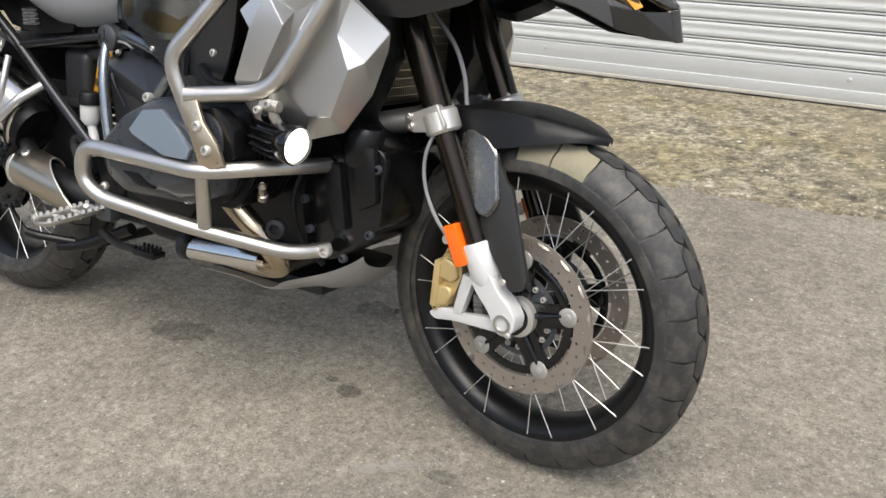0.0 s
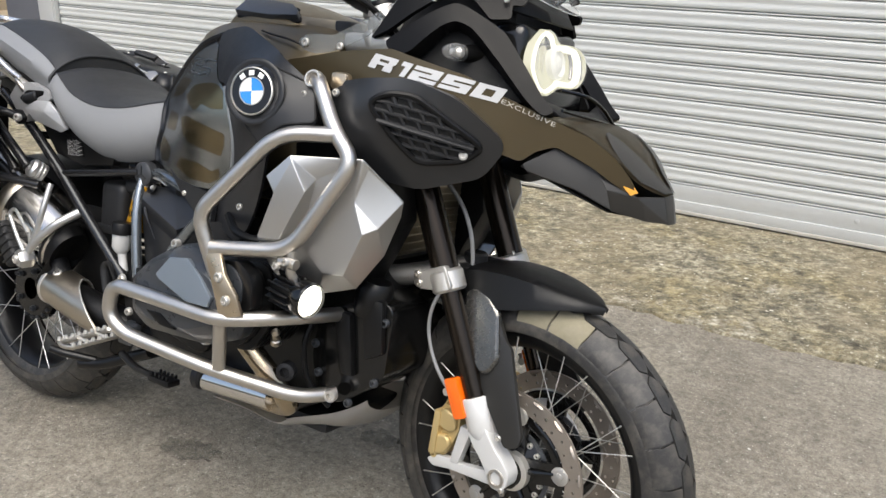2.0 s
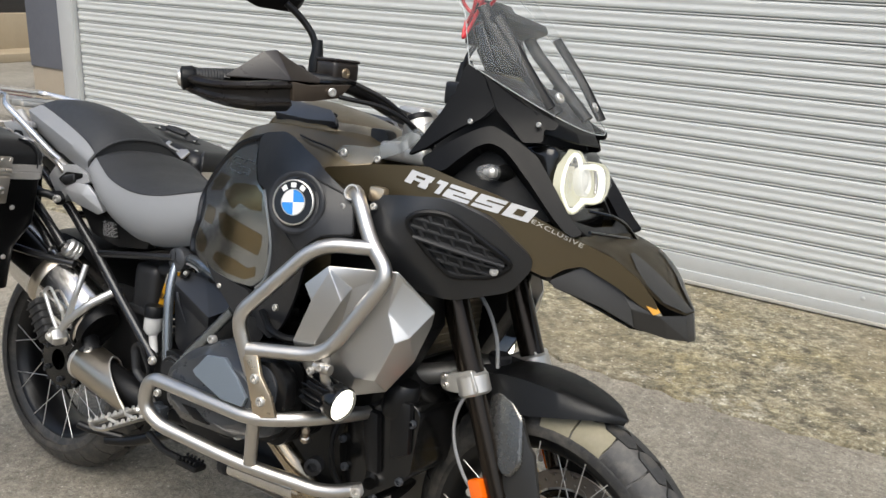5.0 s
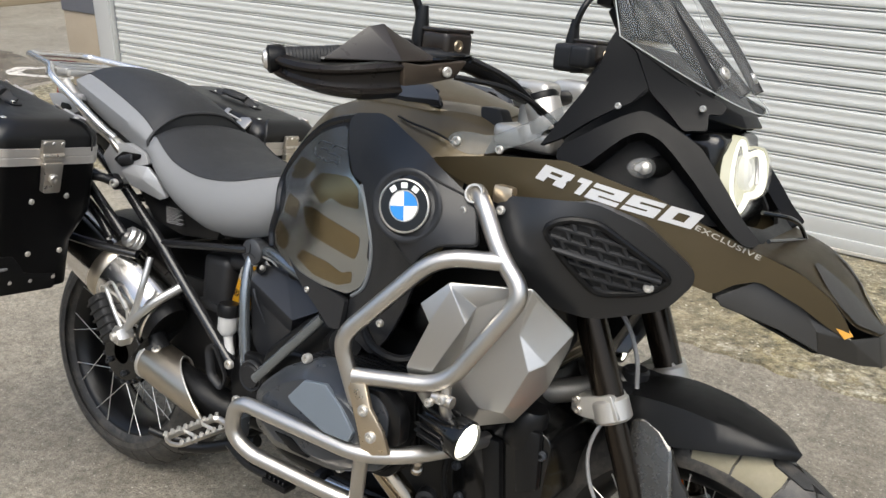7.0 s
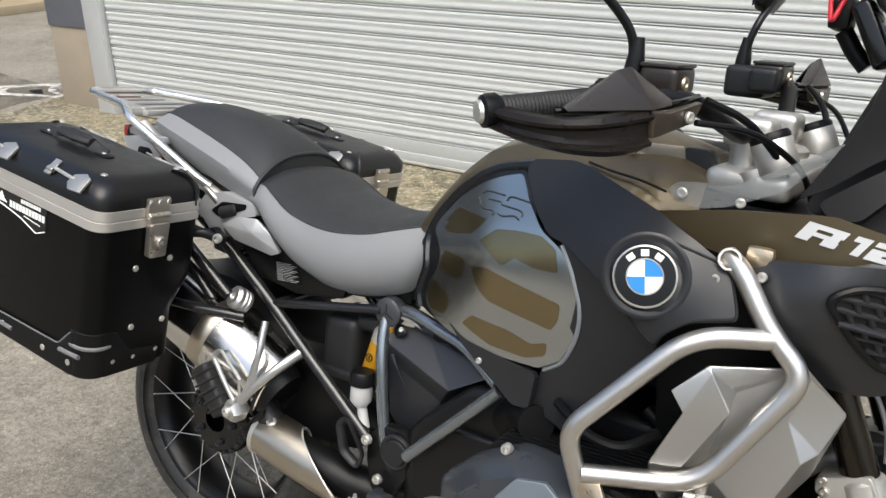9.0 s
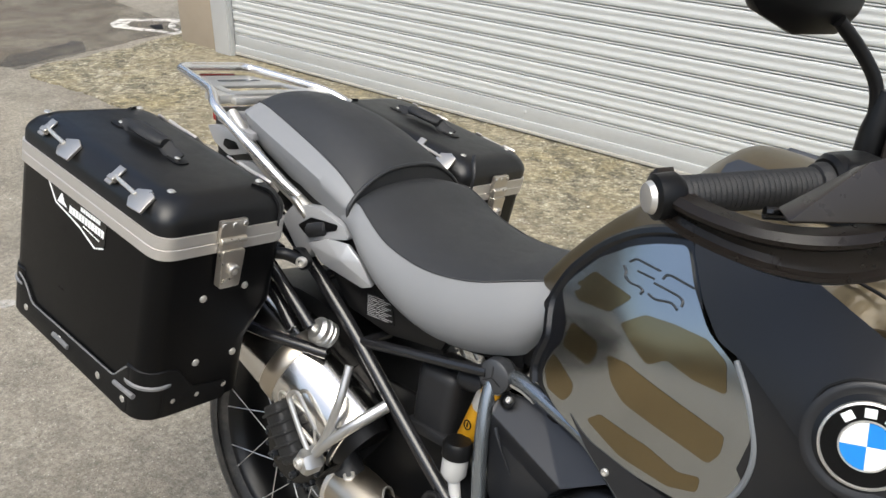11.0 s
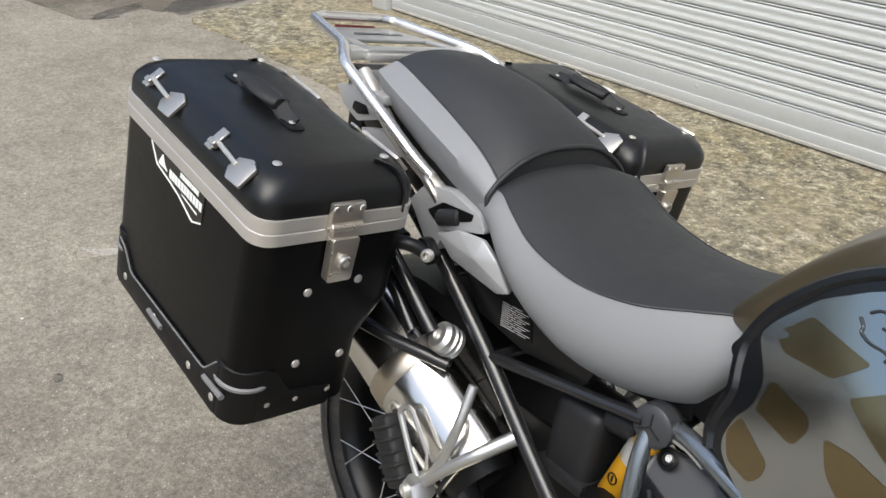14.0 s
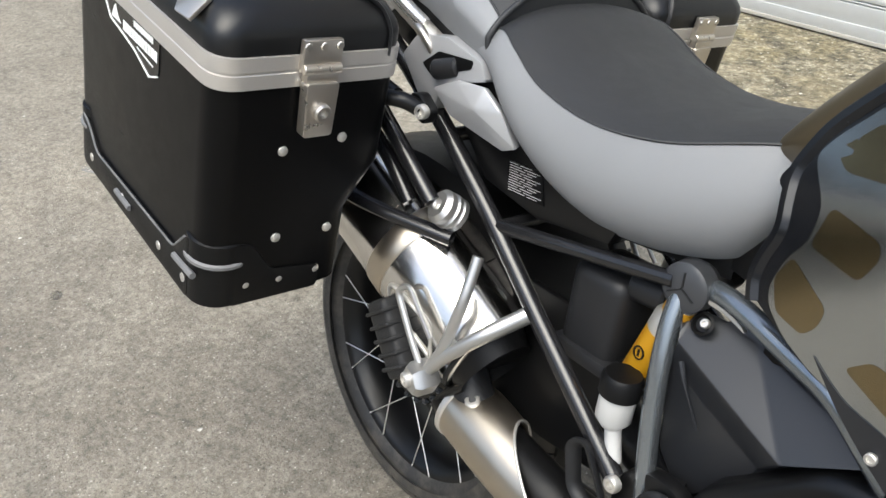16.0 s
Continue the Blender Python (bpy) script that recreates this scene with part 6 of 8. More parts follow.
for q in both("wind_deflector", drape([(1.006, 1.049), (1.018, 1.034), (1.053, 1.027), (1.093, 1.036), (1.166, 1.070), (1.186, 1.097), (1.246, 1.143), (1.236, 1.150), (1.150, 1.096), (1.090, 1.064), (1.048, 1.064), (1.022, 1.061)], DFL, 0.004, 0.002, 0.02, 0.001, 0.012), SMOKE, bike, "smoked clear wind deflector"):
    q.visible_shadow = False
    part("deflector_screw", bolt((1.030, (-1 if q.name == "wind_deflector" else 1) * 0.219, 1.046), (0, -1 if q.name == "wind_deflector" else 1, 0), 0.008, 0.005), CASTALU, bike)
    part("deflector_screw", bolt((1.110, (-1 if q.name == "wind_deflector" else 1) * 0.217, 1.045), (0, -1 if q.name == "wind_deflector" else 1, 0), 0.007, 0.005), CASTALU, bike)
part("cable_loop", tube([(1.495, -0.10, 1.016), (1.525, -0.06, 1.012), (1.532, 0.0, 0.998), (1.535, 0.067, 0.966)], 0.0035, 0.04, 8), GLOSS, bike, "black cable across the beak")
part("cable_loop", tube([(1.520, -0.14, 0.983), (1.535, 0.067, 0.966)], 0.003, 0.04, 8), GLOSS, bike, "black cable across the beak")

BRONZEG = mat("bronze_grey_mount", (0.085, 0.066, 0.050), 0.34, metal=0.5, fine=900, bump=0.1)
# -- handlebar, hand guards, mirrors: they turn with the fork --
bar = [(0.890, -0.472, 1.168), (1.003, -0.290, 1.190), (1.048, -0.220, 1.188), (1.085, -0.090, 1.128), (1.085, 0.090, 1.128), (1.048, 0.220, 1.188), (1.003, 0.290, 1.190), (0.890, 0.472, 1.168)]
hb = part("handlebar", tube(bar, 0.014, 0.05, 14), SATIN, bike, "black handlebar with rubber grips", m=STEER)
part("top_yoke", join(box((1.110, 0, 1.066), (0.125, 0.255, 0.038), 0.014, None, 3), cyl((1.120, 0, 1.03), (0, 0, 1), 0.036, 0.085, 0.006), box((1.140, 0, 1.085), (0.05, 0.12, 0.03), 0.010, None, 3)), CASTALU, bike, "cast aluminium top yoke", m=STEER)
for s in (-1, 1):
    part("riser", join(cyl((1.086, s * 0.060, 1.070), (0, 0, 1), 0.027, 0.055, 0.005), box((1.086, s * 0.060, 1.135), (0.074, 0.050, 0.048), 0.014, None, 3), lathe([(0.028, 0), (0.030, 0.006), (0.030, 0.050), (0.026, 0.056), (0.014, 0.057), (0.013, 0.050), (0, 0.050)], (1.152, s * 0.105, 1.085), (-0.42, 0, 0.9), 24), lathe([(0.021, 0), (0.024, 0.01), (0.024, 0.035), (0.012, 0.040), (0, 0.040)], (1.125, s * 0.105, 1.055), (-0.42, 0, 0.9), 20)), CASTALU, bike, "cast aluminium bar riser", m=STEER)
    part("yoke_cap", lathe([(0.0285, 0.050), (0.0295, 0.058), (0.026, 0.064), (0, 0.064)], (1.152, s * 0.105, 1.085), (-0.42, 0, 0.9), 24), BLACK, bike, "black fork cap", m=STEER)
    part("riser_bolt", bolt((1.100, s * 0.045, 1.145), (0.2, 0, 1), 0.008, 0.008), GREYP, bike, m=STEER)
    d = (Vector((1.003, s * 0.290, 1.190)) - Vector((0.890, s * 0.472, 1.168))).normalized()
    p0 = Vector((0.890, s * 0.472, 1.168))
    prof = []
    for i in range(26):
        prof += [(0.0172, 0.012 + i * 0.0052), (0.0180, 0.0132 + i * 0.0052), (0.0180, 0.0158 + i * 0.0052), (0.0172, 0.0168 + i * 0.0052)]
    part("grip", lathe([(0.0, 0.008), (0.020, 0.008), (0.020, 0.012)] + prof + [(0.020, 0.148), (0.022, 0.152), (0.022, 0.158), (0.014, 0.160)], p0, d, 20), GRIPRUB, hb, "ribbed rubber grip", m=STEER)
    part("switch_block", join(box((0, 0, 0), (0.055, 0.052, 0.050), 0.012, axis_matrix(p0 + d * 0.188, d), 3), cyl(p0 + d * 0.158, d, 0.029, 0.018, 0.004)), BLACK, hb, "black switch block", m=STEER)
    part("bar_end", lathe([(0.0, -0.018), (0.013, -0.016), (0.016, -0.010), (0.017, 0.008), (0, 0.008)], p0, d, 20), CASTALU, hb, "silver bar end weight", m=STEER)
    HGM = mat("dark_brown_black_guard", (0.022, 0.0175, 0.0145), 0.30, fine=900, bump=0.12)
    # the shell: sections from the bar's end round to the inner edge; each lists its outer place, upper edge and lower edge
    shell = []
    for x, y, nx, ny, zt, zb in smooth_rows([(0.866, 0.462, -0.55, 0.85, 1.187, 1.148), (0.885, 0.476, -0.40, 0.92, 1.179, 1.144), (0.925, 0.487, -0.15, 0.99, 1.173, 1.137), (0.985, 0.487, 0.20, 0.98, 1.171, 1.131), (1.030, 0.466, 0.62, 0.78, 1.174, 1.128), (1.058, 0.428, 0.86, 0.50, 1.179, 1.127), (1.074, 0.380, 0.95, 0.30, 1.185, 1.131)], 4):
        h = zt - zb
        prof = [(-0.022, zt + 0.002), (-0.006, zt), (0.0, zt - 0.006), (-0.001, zt - 0.010), (-0.007, zt - 0.014), (-0.009, zt - 0.5 * h), (-0.007, zb + 0.34 * h), (-0.001, zb + 0.28 * h), (-0.001, zb + 0.20 * h), (-0.006, zb + 0.16 * h), (-0.022, zb)]
        shell.append([(x + nx * o, s * (y + ny * o), z) for o, z in prof])
    gb = loft(shell, closed=False)
    bmesh.ops.solidify(gb, geom=gb.faces[:], thickness=0.003)
    part("hand_guard", gb, HGM, hb, "dark ribbed plastic hand guard", m=STEER, sharp=30)
    fin_v = [(1.006, 0.474, 1.182), (1.034, 0.418, 1.231), (1.042, 0.396, 1.236), (1.073, 0.384, 1.186), (1.050, 0.376, 1.222), (1.060, 0.292, 1.188), (1.040, 0.300, 1.190), (1.020, 0.410, 1.222), (0.985, 0.452, 1.184)]
    fin_v = [(x, s * y, z) for x, y, z in fin_v]
    part("guard_fin", facets(fin_v, [(0, 1, 3), (1, 2, 3), (2, 4, 5, 3), (2, 7, 6, 5, 4), (1, 7, 2), (0, 8, 7, 1)], 0.003, 0.003), HGM, hb, "raised fin on the hand guard", m=STEER, sharp=20)
    part("guard_mount", facets([(x, s * y, z) for x, y, z in ((1.074, 0.382, 1.184), (1.076, 0.340, 1.180), (1.078, 0.244, 1.188), (1.078, 0.270, 1.162), (1.070, 0.330, 1.152), (1.074, 0.378, 1.150))], [(0, 1, 4, 5), (1, 2, 3, 4)], 0.012, 0.003), BRONZEG, hb, "bronze-brown guard mount", m=STEER)
    part("guard_plug", lathe([(0.014, -0.012), (0.021, -0.008), (0.022, 0.010), (0.018, 0.016)], p0, d, 20), BLACK, hb, m=STEER)
    part("guard_screw", bolt((1.080, s * 0.294, 1.172), (0.95, s * 0.3, 0), 0.008, 0.005), CASTALU, hb, m=STEER)
    part("lever", tube([(1.055, s * 0.215, 1.190), (1.062, s * 0.30, 1.186), (1.010, s * 0.42, 1.178), (0.975, s * 0.452, 1.176)], 0.0075, 0.05, 10, flat=0.7), GLOSS, hb, "black brake lever" if s < 0 else "black clutch lever", m=STEER)
    if s > 0:
        part("clutch_block", join(box((0.972, 0.236, 1.190), (0.075, 0.085, 0.056), 0.012, None, 3), box((1.012, 0.200, 1.196), (0.050, 0.060, 0.044), 0.010, None, 3), cyl((0.940, 0.262, 1.172), (0, 1, 0), 0.016, 0.030, 0.003)), CHAR, hb, "dark clutch and switch block", m=STEER)
    part("fluid_box", join(box((1.012, s * 0.222, 1.210 if s < 0 else 1.205), (0.056, 0.066, 0.040), 0.010, None, 3), box((1.012, s * 0.222, 1.231 if s < 0 else 1.226), (0.056, 0.066, 0.006), 0.003)), HGM, hb, "black fluid reservoir", m=STEER)
    part("gold_cap", lathe([(0, 0.001), (0.004, 0.001), (0.005, 0.003), (0.009, 0.003), (0.010, 0.0)], (1.040, s * 0.226, 1.208 if s < 0 else 1.203), (1, 0, 0), 18), BRONZE, hb, m=STEER)
    part("cable", tube([(1.075, s * 0.230, 1.190), (1.12, s * 0.18, 1.165), (1.155, s * 0.12, 1.105), (1.165, s * 0.08, 1.05)], 0.0055, 0.05, 8), BLACK, bike, "black control cable", m=STEER)
    part("cable", tube([(1.085, s * 0.28, 1.165), (1.14, s * 0.20, 1.155), (1.19, s * 0.13, 1.10), (1.20, s * 0.09, 1.04)], 0.0045, 0.05, 8), BLACK, bike, "black control cable", m=STEER)
    stem = [(0.968, -0.240, 1.205), (0.964, -0.242, 1.268), (0.944, -0.262, 1.302), (0.930, -0.292, 1.326)] if s < 0 else [(0.950, 0.235, 1.200), (0.958, 0.232, 1.262), (0.968, 0.240, 1.298), (0.974, 0.280, 1.330)]
    hx = 0.0 if s < 0 else 0.046
    mir = part("mirror", join(tube(stem, 0.0068, 0.035, 12), lathe([(0.0, 0), (0.014, 0.002), (0.014, 0.030), (0.008, 0.070), (0, 0.070)], (stem[0][0], stem[0][1], 1.196), (0.05, 0, 1), 16)), SATIN, bike, "black mirror on a bent stem", m=STEER)
    head = []
    for yy, k in ((0.245, 0.75), (0.262, 1.0), (0.34, 1.04), (0.395, 0.86), (0.425, 0.50)):
        head.append([(0.912 + hx + dx * k * 0.6 - 0.10 * (yy - 0.26), s * yy, 1.362 + dz * k + 0.010 * max(0, (yy - 0.30) / 0.1) ** 2) for dx, dz in ((-0.020, -0.044), (0.012, -0.052), (0.038, -0.030), (0.044, 0.020), (0.020, 0.052), (-0.016, 0.050), (-0.022, 0.0))])
    hd = part("mirror_head", bevelled(loft(head), 0.006, 2), BLACK, mir, "black mirror housing", m=STEER)
    gl_ = facets([(0.897 + hx, s * 0.258, 1.322), (0.896 + hx, s * 0.258, 1.402), (0.882 + hx, s * 0.40, 1.404), (0.883 + hx, s * 0.40, 1.342)], [(0, 1, 2, 3)], 0.002, 0)
    mm, mt, mb = nodes_of("mirror_glass") if "mirror_glass" not in bpy.data.materials else (bpy.data.materials["mirror_glass"], None, None)
    if mb is not None:
        mb.inputs["Metallic"].default_value, mb.inputs["Roughness"].default_value, mb.inputs["Base Color"].default_value = 1.0, 0.02, (0.8, 0.8, 0.8, 1)
    part("mirror_glass", gl_, mm, mir, m=STEER)

# -- seats --
def seat(rows, front_lip, name, label, crease=0.0):
    """A moulded seat: dark top, light flanks, a seam between. Rows: x, ridge z, edge y, edge z, lower y, lower z."""
    top, right, left, seam = [], [], [], []
    for x, zt, ye, ze, yl, zl in smooth_rows(rows, 6):
        line = []
        for u in np.linspace(-1, 1, 17):
            a = abs(u)
            line.append((x, u * ye, zt - (zt - ze) * a ** 2.6))
        top.append(line)
        flank = []
        for v in np.linspace(0, 1, 9):
            y = ye + (yl - ye) * v + 0.014 * math.sin(v * math.pi) - 0.030 * v ** 6
            if crease:
                # a shoulder that falls outwards, then a steeper side below the crease
                y = ye + (yl + 0.012 - ye) * min(1.0, v / crease) ** 0.9 - 0.030 * max(0.0, (v - crease) / (1 - crease)) ** 1.6
            flank.append((x, -y, ze + (zl - ze) * v))
        right.append(flank)
        left.append([(a, -b, c) for a, b, c in flank])
        seam.append((x, -ye - 0.0005, ze + 0.0005))
    def ends(strip):
        bm = loft(strip, closed=False)
        return bm
    ob = part(name, ends(top), SEATTOP, bike, label, sharp=60)
    part("side", ends(right), SEATSIDE, ob, "light grey vinyl side", sharp=60)
    part("side", ends(left), SEATSIDE, ob, "light grey vinyl side", sharp=60)
    for s in (1, -1):
        part("seam", tube([(x, s * y, z) for x, y, z in seam], 0.0016, 0, 6), SEATTOP, ob)
    # closed ends
    for row, fl in ((rows[0], 0), (rows[-1], -1)):
        ring = [right[fl][i] for i in range(8, -1, -1)] + top[fl][1:-1] + [left[fl][i] for i in range(9)]
        bm = bmesh.new()
        bm.faces.new([bm.verts.new(p) for p in ring])
        part("end", bm, SEATTOP if fl == 0 else front_lip, ob)
        if fl and front_lip is SEATTOP:
            part("lip", tube(ring, 0.0040, 0, 10), SEATTOP, ob, "dark rolled front lip")
    return ob


seat([(0.140, 0.930, 0.128, 0.898, 0.132, 0.862), (0.165, 0.936, 0.136, 0.910, 0.144, 0.850), (0.190, 0.934, 0.146, 0.912, 0.154, 0.834), (0.220, 0.920, 0.154, 0.897, 0.159, 0.804), (0.27, 0.898, 0.158, 0.870, 0.158, 0.764), (0.35, 0.882, 0.156, 0.854, 0.152, 0.732), (0.43, 0.882, 0.143, 0.859, 0.144, 0.732), (0.50, 0.896, 0.118, 0.878, 0.130, 0.748), (0.535, 0.903, 0.102, 0.887, 0.117, 0.768), (0.561, 0.906, 0.095, 0.888, 0.108, 0.800)],
     SEATSIDE, "rider_seat", "two-tone grey vinyl rider seat")
seat([(-0.176, 1.016, 0.076, 1.008, 0.094, 0.962), (-0.160, 1.032, 0.084, 1.014, 0.108, 0.946), (-0.130, 1.039, 0.090, 1.012, 0.120, 0.937), (-0.066, 1.040, 0.101, 0.999, 0.132, 0.920), (0.028, 1.028, 0.116, 0.976, 0.141, 0.888), (0.100, 1.004, 0.126, 0.954, 0.143, 0.861), (0.140, 0.985, 0.132, 0.937, 0.142, 0.846), (0.166, 0.964, 0.135, 0.921, 0.140, 0.838)],
     SEATTOP, "passenger_seat", "two-tone grey vinyl passenger seat, a step higher", 0.25)
part("seat_base", loft([[(x, y, z) for y, z in ((-w, z0), (-w, z1), (w, z1), (w, z0))] for x, w, z0, z1 in ((-0.17, 0.075, 0.93, 0.99), (0.02, 0.13, 0.86, 0.93), (0.16, 0.14, 0.80, 0.87), (0.32, 0.12, 0.72, 0.80), (0.52, 0.09, 0.73, 0.80))]), BLACK, bike, "black seat pan")

# -- rear rack, grab rails, tail --
RACKM = mat("bright_satin_rail", (0.80, 0.79, 0.77), 0.24, metal=0.9, var=0.04, fine=500, bump=0.04, rvar=0.05)
rail = [(0.040, -0.146, 0.884), (0.000, -0.150, 0.900), (-0.190, -0.172, 1.006), (-0.235, -0.140, 1.022), (-0.415, -0.092, 1.034), (-0.425, -0.070, 1.036), (-0.425, 0.070, 1.036), (-0.415, 0.092, 1.034), (-0.235, 0.140, 1.022), (-0.190, 0.172, 1.006), (0.000, 0.150, 0.900), (0.040, 0.146, 0.884)]
rack = part("luggage_rack", tube(rail, 0.0095, 0.03, 14), RACKM, bike, "polished tubular luggage rack with grab rails")
part("rack_plate", join(prism(rounded2([(-0.400, -0.072), (-0.292, -0.100), (-0.292, 0.100), (-0.400, 0.072)], 0.012), 1.014, 1.021, 0.002, plane="xy"),
                        prism(rounded2([(-0.296, -0.101), (-0.296, -0.078), (-0.235, -0.090), (-0.235, -0.115)], 0.004), 1.0145, 1.0205, 0.001, plane="xy"),
                        prism(rounded2([(-0.296, 0.101), (-0.296, 0.078), (-0.235, 0.090), (-0.235, 0.115)], 0.004), 1.0145, 1.0205, 0.001, plane="xy"),
                        prism(rounded2([(-0.240, -0.114), (-0.206, -0.116), (-0.206, 0.116), (-0.240, 0.114)], 0.008), 1.014, 1.021, 0.002, plane="xy")), ALU, rack, "flat silver rack plate with an open window")
part("rack_slot", prism(rounded2([(-0.345, -0.050), (-0.332, -0.056), (-0.332, 0.056), (-0.345, 0.050)], 0.006), 1.0215, 1.0225, 0, plane="xy"), GREYP, rack, "dark cut-out")
part("rack_arm", join(box((-0.235, -0.124, 1.010), (0.05, 0.035, 0.018), 0.005), box((-0.235, 0.124, 1.010), (0.05, 0.035, 0.018), 0.005), box((-0.21, 0, 1.008), (0.03, 0.23, 0.014), 0.004)), CASTALU, rack)
tail = part("tail_piece", loft([[(x, y, z) for y, z in ((-w, z0), (-w * 1.05, (z0 + z1) / 2), (-w * 0.9, z1), (w * 0.9, z1), (w * 1.05, (z0 + z1) / 2), (w, z0))] for x, w, z0, z1 in ((-0.34, 0.05, 0.93, 0.965), (-0.22, 0.085, 0.88, 0.965), (-0.05, 0.11, 0.84, 0.925), (0.08, 0.12, 0.80, 0.865))]), BLACK, bike, "black tail under the rack")
DECKM = mat("grey_tail_plastic", (0.27, 0.272, 0.28), 0.42, var=0.05, fine=900, bump=0.1)
deck = part("tail_deck", prism(rounded2([(-0.295, -0.085), (-0.295, 0.085), (-0.175, 0.132), (-0.110, 0.146), (-0.110, -0.146), (-0.175, -0.132)], 0.014), 0.952, 0.967, 0.004, plane="xy"), DECKM, bike, "grey tail deck behind the seat")
for s in (-1, 1):
    part("deck_screw", bolt((-0.230, s * 0.100, 0.967), (0, 0, 1), 0.008, 0.005), CASTALU, deck)
    part("tail_side", prism(rounded2([(-0.263, 0.950), (-0.223, 0.957), (-0.165, 0.946), (-0.135, 0.922), (-0.192, 0.904), (-0.240, 0.922)], 0.006), s * 0.108, s * 0.128, 0.004), TRIMSIL, bike, "silver-grey tail side panel")
    part("tail_recess", prism(rounded2([(-0.205, 0.936), (-0.172, 0.936), (-0.160, 0.924), (-0.192, 0.916), (-0.210, 0.922)], 0.004), s * 0.127, s * 0.1295, 0.0005), BLACK, bike, "dark recess in the tail side")
    part("tail_side", prism(rounded2([(-0.170, 0.900), (-0.112, 0.912), (-0.035, 0.889), (-0.092, 0.876), (-0.153, 0.886)], 0.006), s * 0.116, s * 0.136, 0.004), TRIMSIL, bike, "silver-grey tail side panel")
part("tail_lamp", box((-0.352, 0, 0.948), (0.03, 0.085, 0.03), 0.008), REDL, bike, "red tail lamp")
DARKRED = mat("dark_red_reflector", (0.10, 0.012, 0.010), 0.25, coat=0.4)
part("brake_strip", box((-0.412, 0, 1.018), (0.008, 0.09, 0.010), 0.003), DARKRED, rack, "dark red strip on the rack")
for s in (-1, 1):
    eye = [Vector((0.046, s * 0.150, 0.868)) + Vector((-0.80, 0, 0.52)) * (0.022 * math.cos(a)) + Vector((0.30, s * 0.55, 0.62)) * (0.0105 * math.sin(a)) for a in [k * math.pi / 8 for k in range(16)]]
    part("rail_foot", join(tube(eye, 0.0062, 0, 10, True), box((0, 0, 0), (0.044, 0.010, 0.014), 0.003, Matrix.Translation((0.046, s * 0.147, 0.868)) @ Matrix.Rotation(radians(33), 4, "Y"))), STEEL, rack, "flattened rail end with a slot")
    part("bolt", bolt((0.050, s * 0.152, 0.868), (0.1, s * 0.7, 0.7), 0.006, 0.006), CASTALU, rack)
    tr = part("side_trim", facets([(0.092, s * 0.168, 0.818), (0.140, s * 0.170, 0.842), (0.187, s * 0.166, 0.846), (0.217, s * 0.162, 0.824), (0.241, s * 0.152, 0.783), (0.218, s * 0.152, 0.773), (0.127, s * 0.164, 0.791), (0.182, s * 0.176, 0.818)], [(0, 1, 7), (1, 2, 7), (2, 3, 7), (3, 4, 7), (4, 5, 7), (5, 6, 7), (6, 0, 7)], 0.012, 0.003), TRIMSIL, bike, "silver-grey side trim", sharp=14)
    part("trim_head", prism(rounded2([(0.006, 0.839), (0.035, 0.873), (0.093, 0.883), (0.162, 0.869), (0.177, 0.848), (0.095, 0.822), (0.084, 0.785), (0.066, 0.778)], 0.006), s * 0.128, s * 0.155, 0.006), TRIMSIL, tr, "silver grab-rail mount")
    part("trim_slot", prism(rounded2([(0.052, 0.839), (0.083, 0.862), (0.150, 0.867), (0.148, 0.856), (0.089, 0.832), (0.072, 0.828)], 0.004), s * 0.154, s * 0.1565, 0.001), BLACK, tr, "dark recess")
    part("trim_pin", cyl((0.120, s * 0.150, 0.852), (-0.8, s * 0.25, -0.3), 0.013, 0.040, 0.003), CHAR, tr, "dark pin in the recess")
    part("tail_strut", tube([(0.06, s * 0.142, 0.868), (-0.08, s * 0.135, 0.915), (-0.20, s * 0.12, 0.985)], 0.012, 0.04, 10), CASTALU, bike, "silver tail strut")

# -- frame tubes --
CAPM = mat("dark_grey_cap", (0.040, 0.042, 0.046), 0.36, fine=900, bump=0.1)
fr = part("rear_frame", tube([(-0.06, -0.128, 0.845), (0.091, -0.140, 0.765), (0.206, -0.142, 0.681), (0.322, -0.148, 0.591), (0.490, -0.160, 0.470)], 0.0125, 0.03, 14), TUBEB, bike, "black tubular rear frame")
for pts, r in (([(-0.06, 0.128, 0.830), (0.10, 0.138, 0.752), (0.226, 0.142, 0.670), (0.300, 0.148, 0.600), (0.490, 0.160, 0.470)], 0.0125),
               ([(0.226, -0.142, 0.674), (0.476, -0.122, 0.716)], 0.0095), ([(0.226, 0.142, 0.674), (0.476, 0.122, 0.716)], 0.0095),
               ([(0.226, -0.142, 0.672), (0.226, 0.142, 0.672)], 0.010), ([(0.10, -0.138, 0.752), (0.10, 0.138, 0.752)], 0.010)):
    part("frame_tube", tube(pts, r, 0.03, 12), TUBEB, fr)
